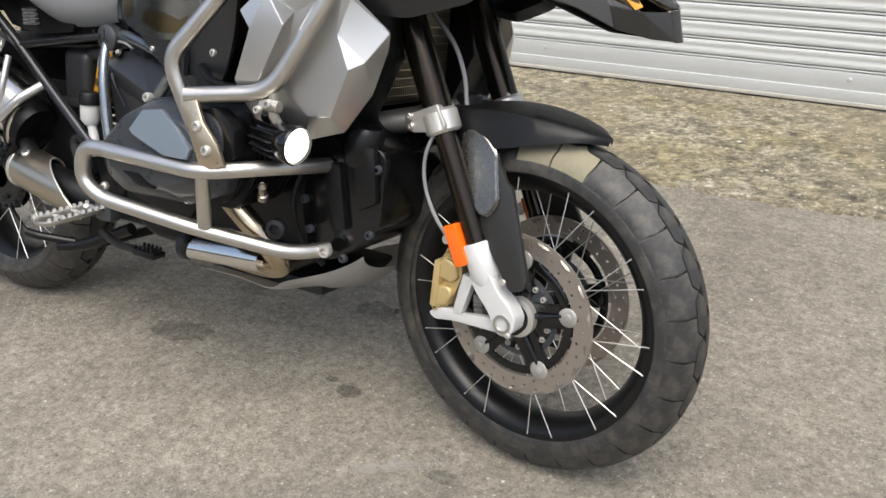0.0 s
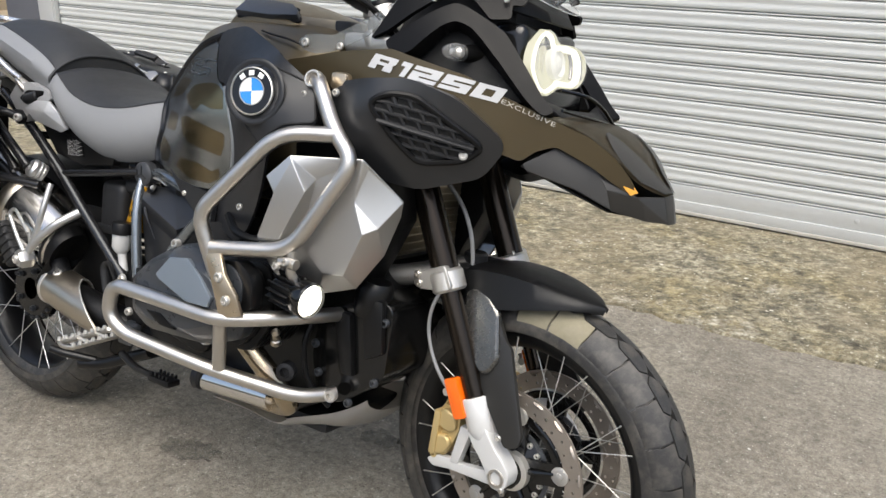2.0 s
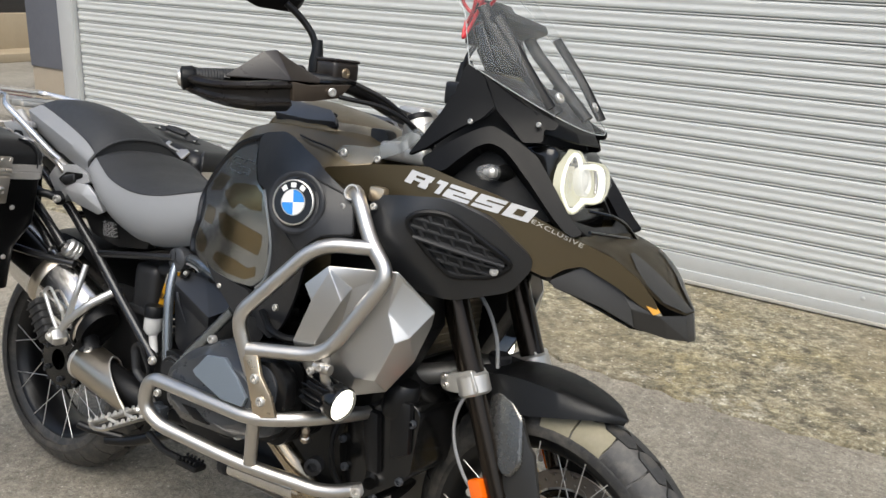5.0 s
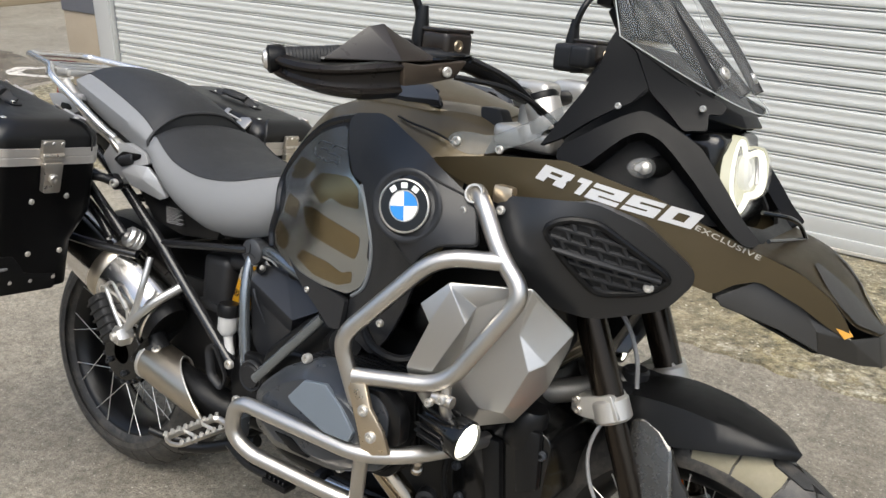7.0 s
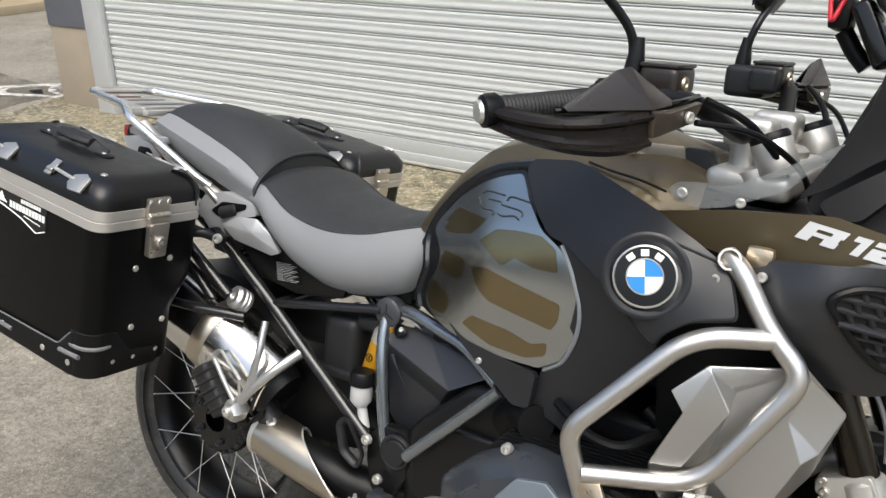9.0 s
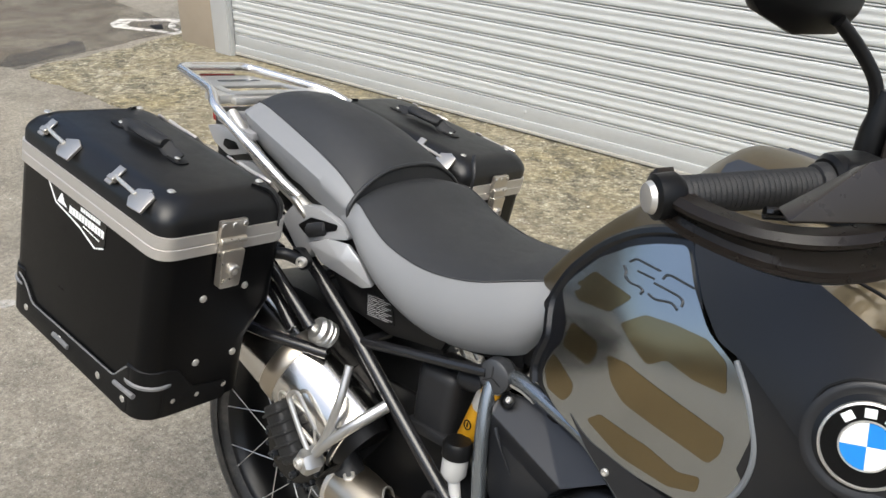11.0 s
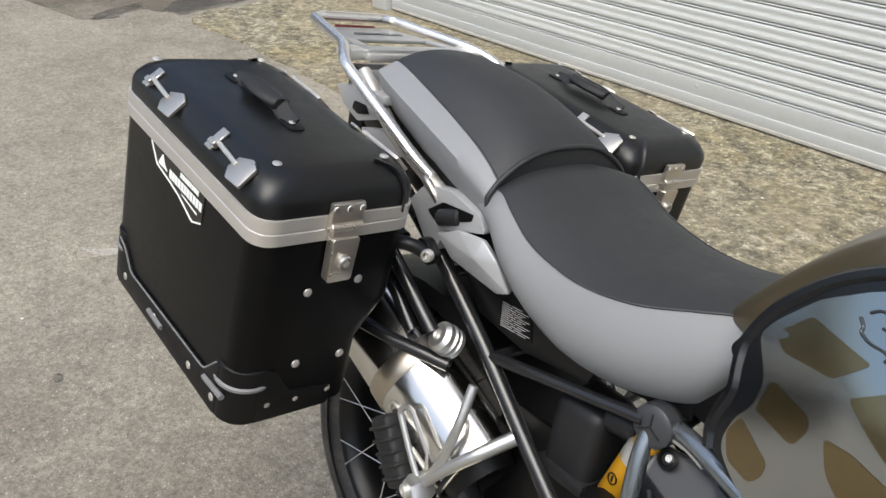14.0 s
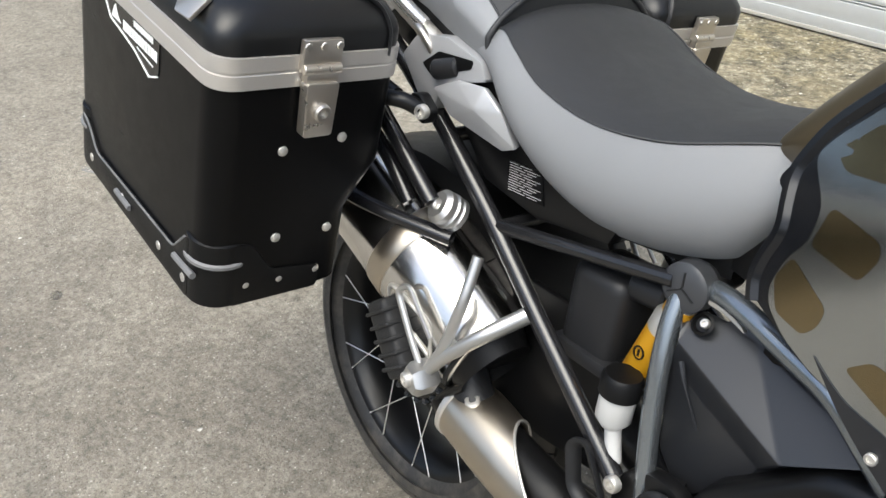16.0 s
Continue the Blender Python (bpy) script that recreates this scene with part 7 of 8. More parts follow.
for s in (-1, 1):
    ca = part("frame_joint", join(lathe([(0, 0.030), (0.023, 0.030), (0.0285, 0.026), (0.0295, 0.006), (0.025, 0), (0.020, -0.06)], (0.490, s * 0.098, 0.714), (0, s, 0), 28)), CAPM, bike, "grey round frame joint with a cap")
    part("cap_mark", join(*[box((0, 0, 0), (0.018, 0.0015, 0.002), 0, Matrix.Translation((0.490, s * 0.1286, 0.714)) @ Matrix.Rotation(k * 2.09 + 0.5, 4, "Y") @ Matrix.Translation((0.010, 0, 0)), 1) for k in range(3)]), CHAR, ca)
    part("main_frame", tube([(0.490, s * 0.100, 0.716), (0.508, s * 0.105, 0.718), (0.537, s * 0.115, 0.724), (0.575, s * 0.125, 0.721), (0.622, s * 0.133, 0.711), (0.676, s * 0.146, 0.704), (0.760, s * 0.160, 0.650)], 0.0122, 0.05, 14), FRAMEGREY, bike, "grey-blue main frame tube")
    part("down_tube", tube([(0.484, s * 0.116, 0.704), (0.487, s * 0.128, 0.672), (0.496, s * 0.140, 0.621), (0.508, s * 0.146, 0.548), (0.527, s * 0.150, 0.462)], 0.0118, 0.05, 14), FRAMEGREY, bike, "grey-blue down tube")
    part("cross_tube", tube([(0.604, s * 0.196, 0.482), (0.785, s * 0.216, 0.672)], 0.0115, 0, 14), FRAMEGREY, bike, "grey-blue diagonal tube")
    pv = part("pivot_plate", prism(rounded2([(0.492, 0.478), (0.520, 0.504), (0.565, 0.508), (0.602, 0.478), (0.590, 0.420), (0.545, 0.350), (0.505, 0.360), (0.488, 0.430)], 0.02), s * 0.134, s * 0.158, 0.006), SATIN, bike, "dark frame plate at the swingarm pivot")
    part("pivot_cap", lathe([(0, 0.012), (0.024, 0.012), (0.026, 0.008), (0.032, 0.010), (0.035, 0.006), (0.035, 0)], (0.562, s * 0.162, 0.464), (0, s, 0), 26), CHAR, pv)
    part("bolt", bolt((0.496, s * 0.166, 0.470), (0, s, 0), 0.011, 0.010), CASTALU, pv)
    for zz, xx in ((0.40, 0.53), (0.36, 0.56)):
        part("bolt", bolt((xx, s * 0.170, zz), (0, s, 0), 0.010, 0.010), CASTALU, pv)
# pannier carrier on the right and the left
for s in (-1, 1):
    cr = part("pannier_carrier", tube([(-0.02, s * 0.196, 0.800), (0.030, s * 0.194, 0.764), (0.140, s * 0.186, 0.680)], 0.0115, 0.03, 14), TUBEB, bike, "black tubular pannier carrier")
    part("carrier_tube", tube([(-0.04, s * 0.196, 0.765), (0.045, s * 0.192, 0.712), (0.100, s * 0.190, 0.664)], 0.0105, 0.03, 12), TUBEB, cr)
    part("carrier_tube", tube([(0.0, s * 0.236, 0.652), (0.06, s * 0.222, 0.647), (0.172, s * 0.172, 0.637)], 0.0105, 0.03, 12), TUBEB, cr)
    part("carrier_tube", tube([(-0.16, s * 0.20, 0.82), (-0.19, s * 0.20, 0.58)], 0.011, 0.02, 12), SATIN, cr)
    part("carrier_tube", tube([(0.058, s * 0.198, 0.800), (-0.16, s * 0.20, 0.842)], 0.011, 0.02, 12), SATIN, cr)
    part("carrier_knob", lathe([(0.0, 0.028), (0.007, 0.028), (0.007, 0.034), (0.009, 0.036), (0.018, 0.036), (0.024, 0.030), (0.024, 0.022), (0.021, 0.020), (0.025, 0.017), (0.025, 0.012), (0.021, 0.010), (0.024, 0.007), (0.024, 0.0), (0, 0)], (0.158, s * 0.156, 0.662), (-0.22, s * 0.80, 0.52), 28), ALU, cr, "ridged aluminium locking knob")
    part("carrier_stud", join(tube([(0.060, s * 0.240, 0.806), (0.092, s * 0.212, 0.806), (0.106, s * 0.196, 0.797)], 0.0105, 0.01, 12), prism(rounded2([(0.084, 0.812), (0.100, 0.815), (0.124, 0.798), (0.116, 0.778), (0.098, 0.784)], 0.006), s * 0.178, s * 0.196, 0.003)), SATIN, cr)
    part("bolt", bolt((0.114, s * 0.196, 0.796), (0.4, s, 0), 0.010, 0.010), CASTALU, cr)

# -- inner fender, battery cover, label, shock --
part("inner_fender", loft([[(WR.x + r * math.cos(radians(a)), u * 0.095, WR.z + r * math.sin(radians(a))) for u, r in ((-1, 0.335), (-0.9, 0.362), (0, 0.370), (0.9, 0.362), (1, 0.335))] for a in range(35, 130, 8)], closed=False), BLACK, bike, "black inner rear fender", sharp=60)
part("hugger", prism(rounded2([(0.205, 0.385), (0.200, 0.500), (0.245, 0.600), (0.345, 0.600), (0.440, 0.500), (0.440, 0.400), (0.32, 0.385)], 0.02), -0.100, -0.088, 0.005), BLACK, bike, "black hugger guard ahead of the rear wheel")
both("under_cover", prism([(0.085, 0.80), (0.24, 0.785), (0.40, 0.755), (0.385, 0.716), (0.270, 0.700), (0.17, 0.715)], -0.128, -0.100, 0.006), SATIN, bike, "black cover under the seat")
TEXTM = mat("dull_grey_print", (0.28, 0.28, 0.28), 0.6, var=0.05, bump=0)
LAB = [(0.211, 0.757), (0.270, 0.762), (0.281, 0.722), (0.215, 0.718)]
lab = part("warning_label", prism(LAB, -0.1295, -0.127, 0), BLACK, bike, "black sticker with pale unreadable lines")
for i in range(12):
    u = (i + 0.6) / 12.4
    (xa, za), (xb, zb), (xc, zc), (xd, zd) = LAB
    a, b = Vector((xa + (xd - xa) * u, -0.1299, za + (zd - za) * u)), Vector((xb + (xc - xb) * u, -0.1299, zb + (zc - zb) * u))
    for f0, f1 in ((0.04, 0.30 + 0.1 * (i % 3)), (0.36 + 0.1 * (i % 3), 0.70 + 0.12 * ((i * 5) % 3))):
        part("text_bar", tube([a.lerp(b, f0), a.lerp(b, f1)], 0.00055, 0, 4, flat=0.3), TEXTM, lab)
sk = part("shock", lathe([(0.0, 0), (0.020, 0.0), (0.0225, 0.006), (0.0225, 0.080), (0.018, 0.084), (0.018, 0.12), (0, 0.12)], (0.453, -0.108, 0.573), (0.28, -0.02, 0.96), 28), YELLOW, bike, "yellow shock reservoir body")
part("shock_head", lathe([(0.0228, 0.0), (0.0228, 0.020), (0.017, 0.030), (0.017, 0.05), (0, 0.05)], Vector((0.453, -0.108, 0.573)) + Vector((0.28, -0.02, 0.96)) * 0.078, (0.28, -0.02, 0.96), 28), CASTALU, sk, "silver head of the shock")
ax_s = Vector((0.28, -0.02, 0.96)).normalized()
n_s = Vector((-0.15, -1.0, 0.25))
n_s = (n_s - ax_s * n_s.dot(ax_s)).normalized()
part("maker_mark", lathe([(0.0085, 0.0215), (0.0085, 0.0235), (0.0068, 0.0235), (0.0068, 0.0215)], Vector((0.453, -0.108, 0.573)) + ax_s * 0.045, n_s, 24, True), BLACK, sk, "dark round maker's mark")
part("maker_mark", box((0, 0, 0), (0.003, 0.0008, 0.009), 0, Matrix.Translation(Vector((0.453, -0.108, 0.573)) + ax_s * 0.045 + n_s * 0.0228), 1), BLACK, sk)
fl = part("fluid_reservoir", lathe([(0, 0), (0.013, 0.0), (0.0215, 0.012), (0.0215, 0.046), (0, 0.048)], (0.462, -0.150, 0.524), (0, 0, 1), 24), WHITEP, bike, "white brake fluid reservoir with a black cap")
part("cap", lathe([(0.0245, 0.0), (0.0245, 0.022), (0.021, 0.027), (0, 0.027)], (0.462, -0.150, 0.569), (0, 0, 1), 28), BLACK, fl, "black ribbed cap")
part("outlet", tube([(0.464, -0.150, 0.528), (0.470, -0.150, 0.505), (0.478, -0.152, 0.482)], 0.010, 0.02, 12), WHITEP, fl)
part("coolant_bottle", join(box((0.375, -0.075, 0.612), (0.085, 0.09, 0.13), 0.022, None, 3), box((0.375, -0.080, 0.560), (0.09, 0.095, 0.02), 0.006), cyl((0.41, -0.09, 0.670), (1, 0, 0.1), 0.020, 0.05, 0.003)), CHAR, bike, "black moulded bottle behind the frame")
SIDEC = mat("dark_slate_plastic", (0.019, 0.0202, 0.0232), 0.34, fine=900, bump=0.10, spec=0.55)
SC = [(0.486, -0.108, 0.680), (0.501, -0.100, 0.689), (0.536, -0.098, 0.690), (0.572, -0.100, 0.687), (0.740, -0.146, 0.663), (0.660, -0.164, 0.617), (0.506, -0.136, 0.661), (0.497, -0.124, 0.676),
      (0.499, -0.128, 0.628), (0.510, -0.120, 0.514), (0.548, -0.112, 0.463), (0.603, -0.120, 0.524), (0.629, -0.132, 0.576), (0.545, -0.090, 0.716), (0.735, -0.110, 0.676), (0.700, -0.105, 0.630)]
both("side_cover", facets(SC, [(0, 1, 6, 7), (1, 2, 3, 5, 6), (3, 4, 5), (6, 5, 12, 8), (8, 12, 11, 9), (9, 11, 10), (2, 13, 14, 3), (3, 14, 4), (5, 4, 15), (5, 15, 12), (12, 15, 11)], 0.006, 0.004), SIDEC, bike, "dark slate faceted side cover", sharp=16)
both("cover_crease", tube([(0.516, -0.134, 0.640), (0.530, -0.138, 0.618), (0.556, -0.135, 0.575)], 0.0035, 0.02, 8, r2=0.001), SIDEC, bike, "raised crease on the side cover")
both("cover_bracket", prism(rounded2([(0.512, 0.708), (0.540, 0.706), (0.566, 0.697), (0.560, 0.703), (0.536, 0.714), (0.514, 0.716)], 0.003), -0.118, -0.108, 0.001), CASTALU, bike, "bare metal bracket under the frame tube")
for s in (-1, 1):
    part("cover_screw", join(lathe([(0.013, 0.001), (0.010, 0.003), (0.008, -0.002), (0, -0.002)], (0.521, s * 0.122, 0.686), (0, s, 0.6), 18)), BLACK, bike)
    part("cover_screw", bolt((0.524, s * 0.121, 0.687), (0, s, 0.6), 0.0055, 0.005), CASTALU, bike)

# -- engine --
HEADER = mat("heat_tinted_header", (0.46, 0.38, 0.27), 0.22, metal=1.0, var=0.12, fine=400, bump=0.05, rvar=0.08)
part("crankcase", prism(rounded2([(0.58, 0.36), (0.66, 0.31), (1.02, 0.30), (1.12, 0.36), (1.22, 0.43), (1.24, 0.58), (1.17, 0.66), (0.95, 0.68), (0.70, 0.64), (0.58, 0.52)], 0.03), -0.165, 0.165, 0.02, 3), SATIN, bike, "black engine crankcase")
part("gearbox_cover", prism(rounded2([(0.60, 0.40), (0.78, 0.36), (0.84, 0.44), (0.80, 0.56), (0.66, 0.56), (0.60, 0.50)], 0.03), -0.180, -0.16, 0.012, 3), SATIN, bike, "dark grey gearbox cover")
fc = part("front_cover", prism(rounded2([(1.060, 0.590), (1.100, 0.540), (1.086, 0.456), (1.110, 0.376), (1.166, 0.374), (1.262, 0.450), (1.268, 0.590), (1.185, 0.615)], 0.02), -0.185, 0.185, 0.016, 3), GLOSS, bike, "gloss black front engine cover")
for x, z in ((1.098, 0.590), (1.112, 0.545), (1.098, 0.480), (1.112, 0.425), (1.135, 0.388), (1.190, 0.385), (1.245, 0.440), (1.255, 0.56)):
    part("bolt", bolt((x, -0.186, z), (0, -1, 0), 0.0085, 0.009), GREYP, fc)
part("front_rib", join(prism([(1.14, 0.56), (1.18, 0.56), (1.20, 0.44), (1.17, 0.44)], -0.20, -0.18, 0.008), prism([(1.20, 0.60), (1.25, 0.60), (1.26, 0.50), (1.22, 0.48)], -0.198, -0.18, 0.008)), SATIN, fc)
part("oil_pan", prism(rounded2([(0.62, 0.32), (1.06, 0.32), (1.10, 0.37), (1.0, 0.40), (0.64, 0.38)], 0.02), -0.13, 0.13, 0.012), SATIN, bike, "black oil pan")
part("heat_patch", lathe([(0.03, 0), (0.034, 0.01), (0.034, 0.06), (0.028, 0.07), (0, 0.07)], (1.205, -0.17, 0.56), (0.15, 0, 1), 20), SATIN, fc)
cover_o = [(0.757, 0.560), (0.812, 0.612), (0.885, 0.650), (0.985, 0.642), (1.040, 0.620), (1.062, 0.560), (1.040, 0.500), (0.965, 0.470), (0.815, 0.462), (0.762, 0.490)]
for s in (-1, 1):
    ring = lambda k, y, dx=0.0, dz=0.0: [(0.905 + dx + (x - 0.905) * k, s * y, 0.557 + dz + (z - 0.557) * k) for x, z in rounded2(cover_o, 0.012, 2)]
    head = part("cylinder_cover", bevelled(loft([ring(0.96, 0.300), ring(1.0, 0.312), ring(1.0, 0.338), ring(0.90, 0.366, 0.002, 0.002), ring(0.70, 0.392, 0.012, 0.012)]), 0.004, 2, 14), GREYP, bike, "dark grey cylinder head cover", sharp=20)
    ins = [(0.882, 0.598), (0.909, 0.634), (0.952, 0.641), (0.990, 0.615), (1.022, 0.584), (1.016, 0.566), (0.966, 0.565), (0.892, 0.590)]
    part("cover_insert", facets([(x, s * (0.412 - 0.15 * (z - 0.552) - 0.04 * (x - 0.846)), z) for x, z in ins], [tuple(range(8))], 0.010, 0.002), BLUEGREY, head, "blue-grey metallic insert", sharp=15)
    rim_ = [(1.000, 0.646), (1.050, 0.654), (1.074, 0.640), (1.089, 0.620), (1.090, 0.572), (1.040, 0.560)]
    pnl = part("rear_insert", prism(rounded2(rim_, 0.010), s * 0.340, s * 0.368, 0.004), SATIN, head, "black rounded end panel")
    part("panel_face", prism(rounded2([(1.03 + (x - 1.045) * 0.84, 0.607 + (z - 0.607) * 0.80) for x, z in rim_], 0.008), s * 0.367, s * 0.371, 0.0015), GREYP, pnl, "slate grey panel face")
    part("cover_slot", prism([(0.850, 0.520), (0.890, 0.522), (0.930, 0.500), (0.890, 0.500)], s * 0.372, s * 0.394, 0.002), BLACK, head, "dark slot in the cover")
    for x, z in ((0.868, 0.646), (0.788, 0.520), (0.965, 0.480), (1.03, 0.605)):
        part("bolt", bolt((x, s * 0.342, z), (0, s, 0.1), 0.009, 0.012), CASTALU, head)
    fins = []
    for k in range(9):
        y = 0.19 + k * 0.0125
        fins.append(prism(rounded2([(0.78, 0.50), (0.82, 0.63), (1.06, 0.64), (1.075, 0.53), (1.03, 0.465), (0.84, 0.455)], 0.02), s * y, s * (y + 0.006), 0.001))
    barrel = part("cylinder_barrel", prism(rounded2([(0.80, 0.49), (0.83, 0.62), (1.04, 0.63), (1.06, 0.53), (1.02, 0.475), (0.85, 0.465)], 0.02), s * 0.15, s * 0.31, 0.004), SATIN, bike, "black finned cylinder barrel")
    for b_ in fins:
        part("cooling_fin", b_, SATIN, barrel)
    part("plug_cover", loft([[(1.035 + (x - 1.035) * k, s * y, 0.585 + (z - 0.585) * k) for x, z in rounded2([(0.99, 0.640), (1.045, 0.628), (1.078, 0.570), (1.060, 0.528), (1.01, 0.535)], 0.015, 3)] for k, y in ((1, 0.30), (1, 0.345), (0.8, 0.358))]), SATIN, bike, "black rounded plug cover")
    part("intake", tube([(0.78, s * 0.16, 0.60), (0.83, s * 0.20, 0.640), (0.87, s * 0.25, 0.652)], 0.030, 0.04, 16), BLACK, bike, "black intake stub")
    part("throttle_body", join(box((0.82, s * 0.150, 0.670), (0.14, 0.06, 0.05), 0.012), box((0.87, s * 0.200, 0.680), (0.09, 0.05, 0.03), 0.008, None)), BLACK, bike, "black throttle body")
    part("exhaust_pipe", tube([(0.985, s * 0.270, 0.475), (1.055, s * 0.250, 0.405), (1.075, s * 0.215, 0.350), (1.020, s * 0.190, 0.328), (0.80, s * 0.165, 0.318)], 0.0215, 0.06, 20), HEADER, bike, "heat-tinted exhaust header pipe")
    part("heat_guard", tube([(1.020, s * 0.208, 0.346), (0.795, s * 0.196, 0.324)], 0.0235, 0.02, 18), CHROME, bike, "chrome header guard")
    part("guard_clip", cyl((0.800, s * 0.200, 0.330), (1, 0, 0.06), 0.029, 0.020, 0.003), CHAR, bike)
part("brass_bolt", lathe([(0, 0), (0.010, 0), (0.010, 0.012), (0.007, 0.014), (0.007, 0.03), (0.009, 0.034), (0.004, 0.042), (0, 0.042)], (1.068, -0.27, 0.488), (0.35, -0.5, 0.8), 14), TITAN, bike, "brass-coloured sensor screw")
part("knock_sensor", lathe([(0.018, 0), (0.018, 0.02), (0.010, 0.022), (0.010, 0.01), (0, 0.01)], (1.075, -0.235, 0.43), (0.4, -1, 0), 18), CHAR, bike)
part("hose", tube([(1.10, -0.19, 0.55), (1.085, -0.215, 0.48), (1.10, -0.205, 0.40), (1.14, -0.18, 0.36)], 0.006, 0.04, 8), BLACK, bike, "black hose")
part("hose", tube([(0.90, -0.25, 0.70), (0.97, -0.30, 0.685), (1.02, -0.29, 0.675), (1.06, -0.25, 0.70)], 0.008, 0.04, 8), BLACK, bike, "black hose")
part("hose", tube([(1.02, -0.18, 0.70), (1.10, -0.20, 0.66), (1.16, -0.18, 0.64), (1.20, -0.13, 0.66)], 0.012, 0.04, 10), BLACK, bike, "black coolant hose")
ALUSKID = mat("bright_dished_aluminium", (0.60, 0.58, 0.545), 0.42, metal=0.25, var=0.08, fine=300, bump=0.06)
rows = []
# the dished plate: x, height of the upper edge, height of the middle, half width
for x, ze, zm, w in smooth_rows([(0.795, 0.268, 0.252, 0.150), (0.90, 0.276, 0.252, 0.158), (0.99, 0.272, 0.250, 0.160), (1.03, 0.294, 0.254, 0.158), (1.12, 0.330, 0.272, 0.152), (1.165, 0.354, 0.300, 0.140), (1.192, 0.374, 0.330, 0.126)], 4):
    rows.append([(x, math.sin(u) * w, zm + (ze - zm) * (1 - math.cos(u)) ** 0.9) for u in np.linspace(-math.pi / 2, math.pi / 2, 21)])
skid = loft(rows, closed=False)
bmesh.ops.solidify(skid, geom=skid.faces[:], thickness=0.004)
part("skid_plate", skid, ALUSKID, bike, "dished aluminium engine skid plate", sharp=60)
part("under_tray", box((0.90, 0, 0.285), (0.40, 0.26, 0.03), 0.01), CHAR, bike, "dark tray above the skid plate")
SWINGM = mat("dull_cast_aluminium", (0.20, 0.195, 0.185), 0.5, metal=0.7, var=0.15, fine=400, bump=0.25)
part("telelever", join(tube([(1.325, 0, 0.665), (1.20, -0.085, 0.625), (1.04, -0.115, 0.60)], 0.022, 0.05, 14), tube([(1.325, 0, 0.665), (1.20, 0.085, 0.625), (1.04, 0.115, 0.60)], 0.022, 0.05, 14)), SWINGM, bike, "dull cast aluminium front swing arm")
# radiators: cores behind the fork, seen between the tubes
rad = part("radiator", box((1.185, 0, 0.775), (0.030, 0.235, 0.235), 0.004), RADMAT, bike, "dark finned radiator core")
fin = []
for i in range(30):
    y = -0.108 + i * 0.0075
    fin.append(box((1.2035, y, 0.775), (0.004, 0.0014, 0.215), 0, None, 1))
for i in range(14):
    fin.append(box((1.205, 0, 0.675 + i * 0.0155), (0.003, 0.225, 0.0016), 0, None, 1))
for b_ in fin:
    part("fin", b_, TITAN, rad, smooth=False)
both("inner_shroud", prism([(1.05, 0.62), (1.02, 0.86), (1.10, 0.98), (1.30, 0.98), (1.36, 0.90), (1.24, 0.86), (1.26, 0.75), (1.20, 0.62)], -0.215, -0.125, 0.012), BLACK, bike, "black inner radiator shroud")
part("head_block", box((1.16, 0, 0.95), (0.24, 0.20, 0.16), 0.02), BLACK, bike, "black steering head block")
part("airbox", box((0.92, 0, 0.86), (0.30, 0.36, 0.26), 0.03), BLACK, bike, "black airbox under the tank")
part("battery_box", box((0.68, 0, 0.70), (0.20, 0.22, 0.14), 0.02), BLACK, bike, "black box under the tank")

# -- swingarm, exhaust, pegs --
part("swingarm", join(tube([(0.56, 0.12, 0.46), (0.30, 0.15, 0.40), (0.02, 0.14, 0.318)], 0.045, 0.06, 18), cyl((0.0, 0.10, 0.318), (0, 1, 0), 0.075, 0.09, 0.01), tube([(0.56, -0.10, 0.46), (0.40, -0.05, 0.46), (0.30, 0.10, 0.42)], 0.035, 0.05, 14)), SATIN, bike, "black single-sided swingarm")
part("shock_spring", join(*[lathe([(0.036 + 0.006 * math.cos(a), 0.006 * math.sin(a)) for a in [2 * math.pi * j / 8 for j in range(8)]], (0.36 + 0.02 * i / 8, 0, 0.44 + 0.02 * i), (0.1, 0, 1), 20, True) for i in range(9)]), GREYP, bike, "grey coil spring")


def oval(c, d, rows, squash, n=32):
    """A tapered oval can along d; rows of (distance, half width, half height)."""
    m = axis_matrix(c, d)
    return loft([[m @ Vector((a * math.cos(2 * math.pi * j / n), b * math.sin(2 * math.pi * j / n), h)) for j in range(n)] for h, a, b in rows])


mc, md = Vector((0.250, -0.150, 0.495)), Vector((-0.90, -0.05, 0.42))
muf = part("muffler", oval(mc, md, [(0.0, 0.058, 0.072), (0.004, 0.064, 0.079), (0.10, 0.066, 0.081), (0.30, 0.066, 0.081), (0.43, 0.062, 0.075), (0.445, 0.050, 0.062)], 1), SATCHROME, bike, "polished stainless muffler")
part("muffler_band", oval(mc + md.normalized() * 0.165, md, [(0, 0.0665, 0.0815), (0.002, 0.068, 0.083), (0.034, 0.068, 0.083), (0.036, 0.0665, 0.0815)], 1), TITAN, muf, "satin clamp band")
part("muffler_ridge", oval(mc + md.normalized() * 0.015, md, [(-0.013, 0.0635, 0.0785), (-0.011, 0.0655, 0.0805), (-0.008, 0.0655, 0.0805), (-0.006, 0.0635, 0.0785)], 1), CHAR, muf)
part("end_cap", oval(mc + md.normalized() * 0.43, md, [(0, 0.0625, 0.0755), (0.02, 0.060, 0.073), (0.035, 0.045, 0.056)], 1), BLACK, muf, "black end cap")
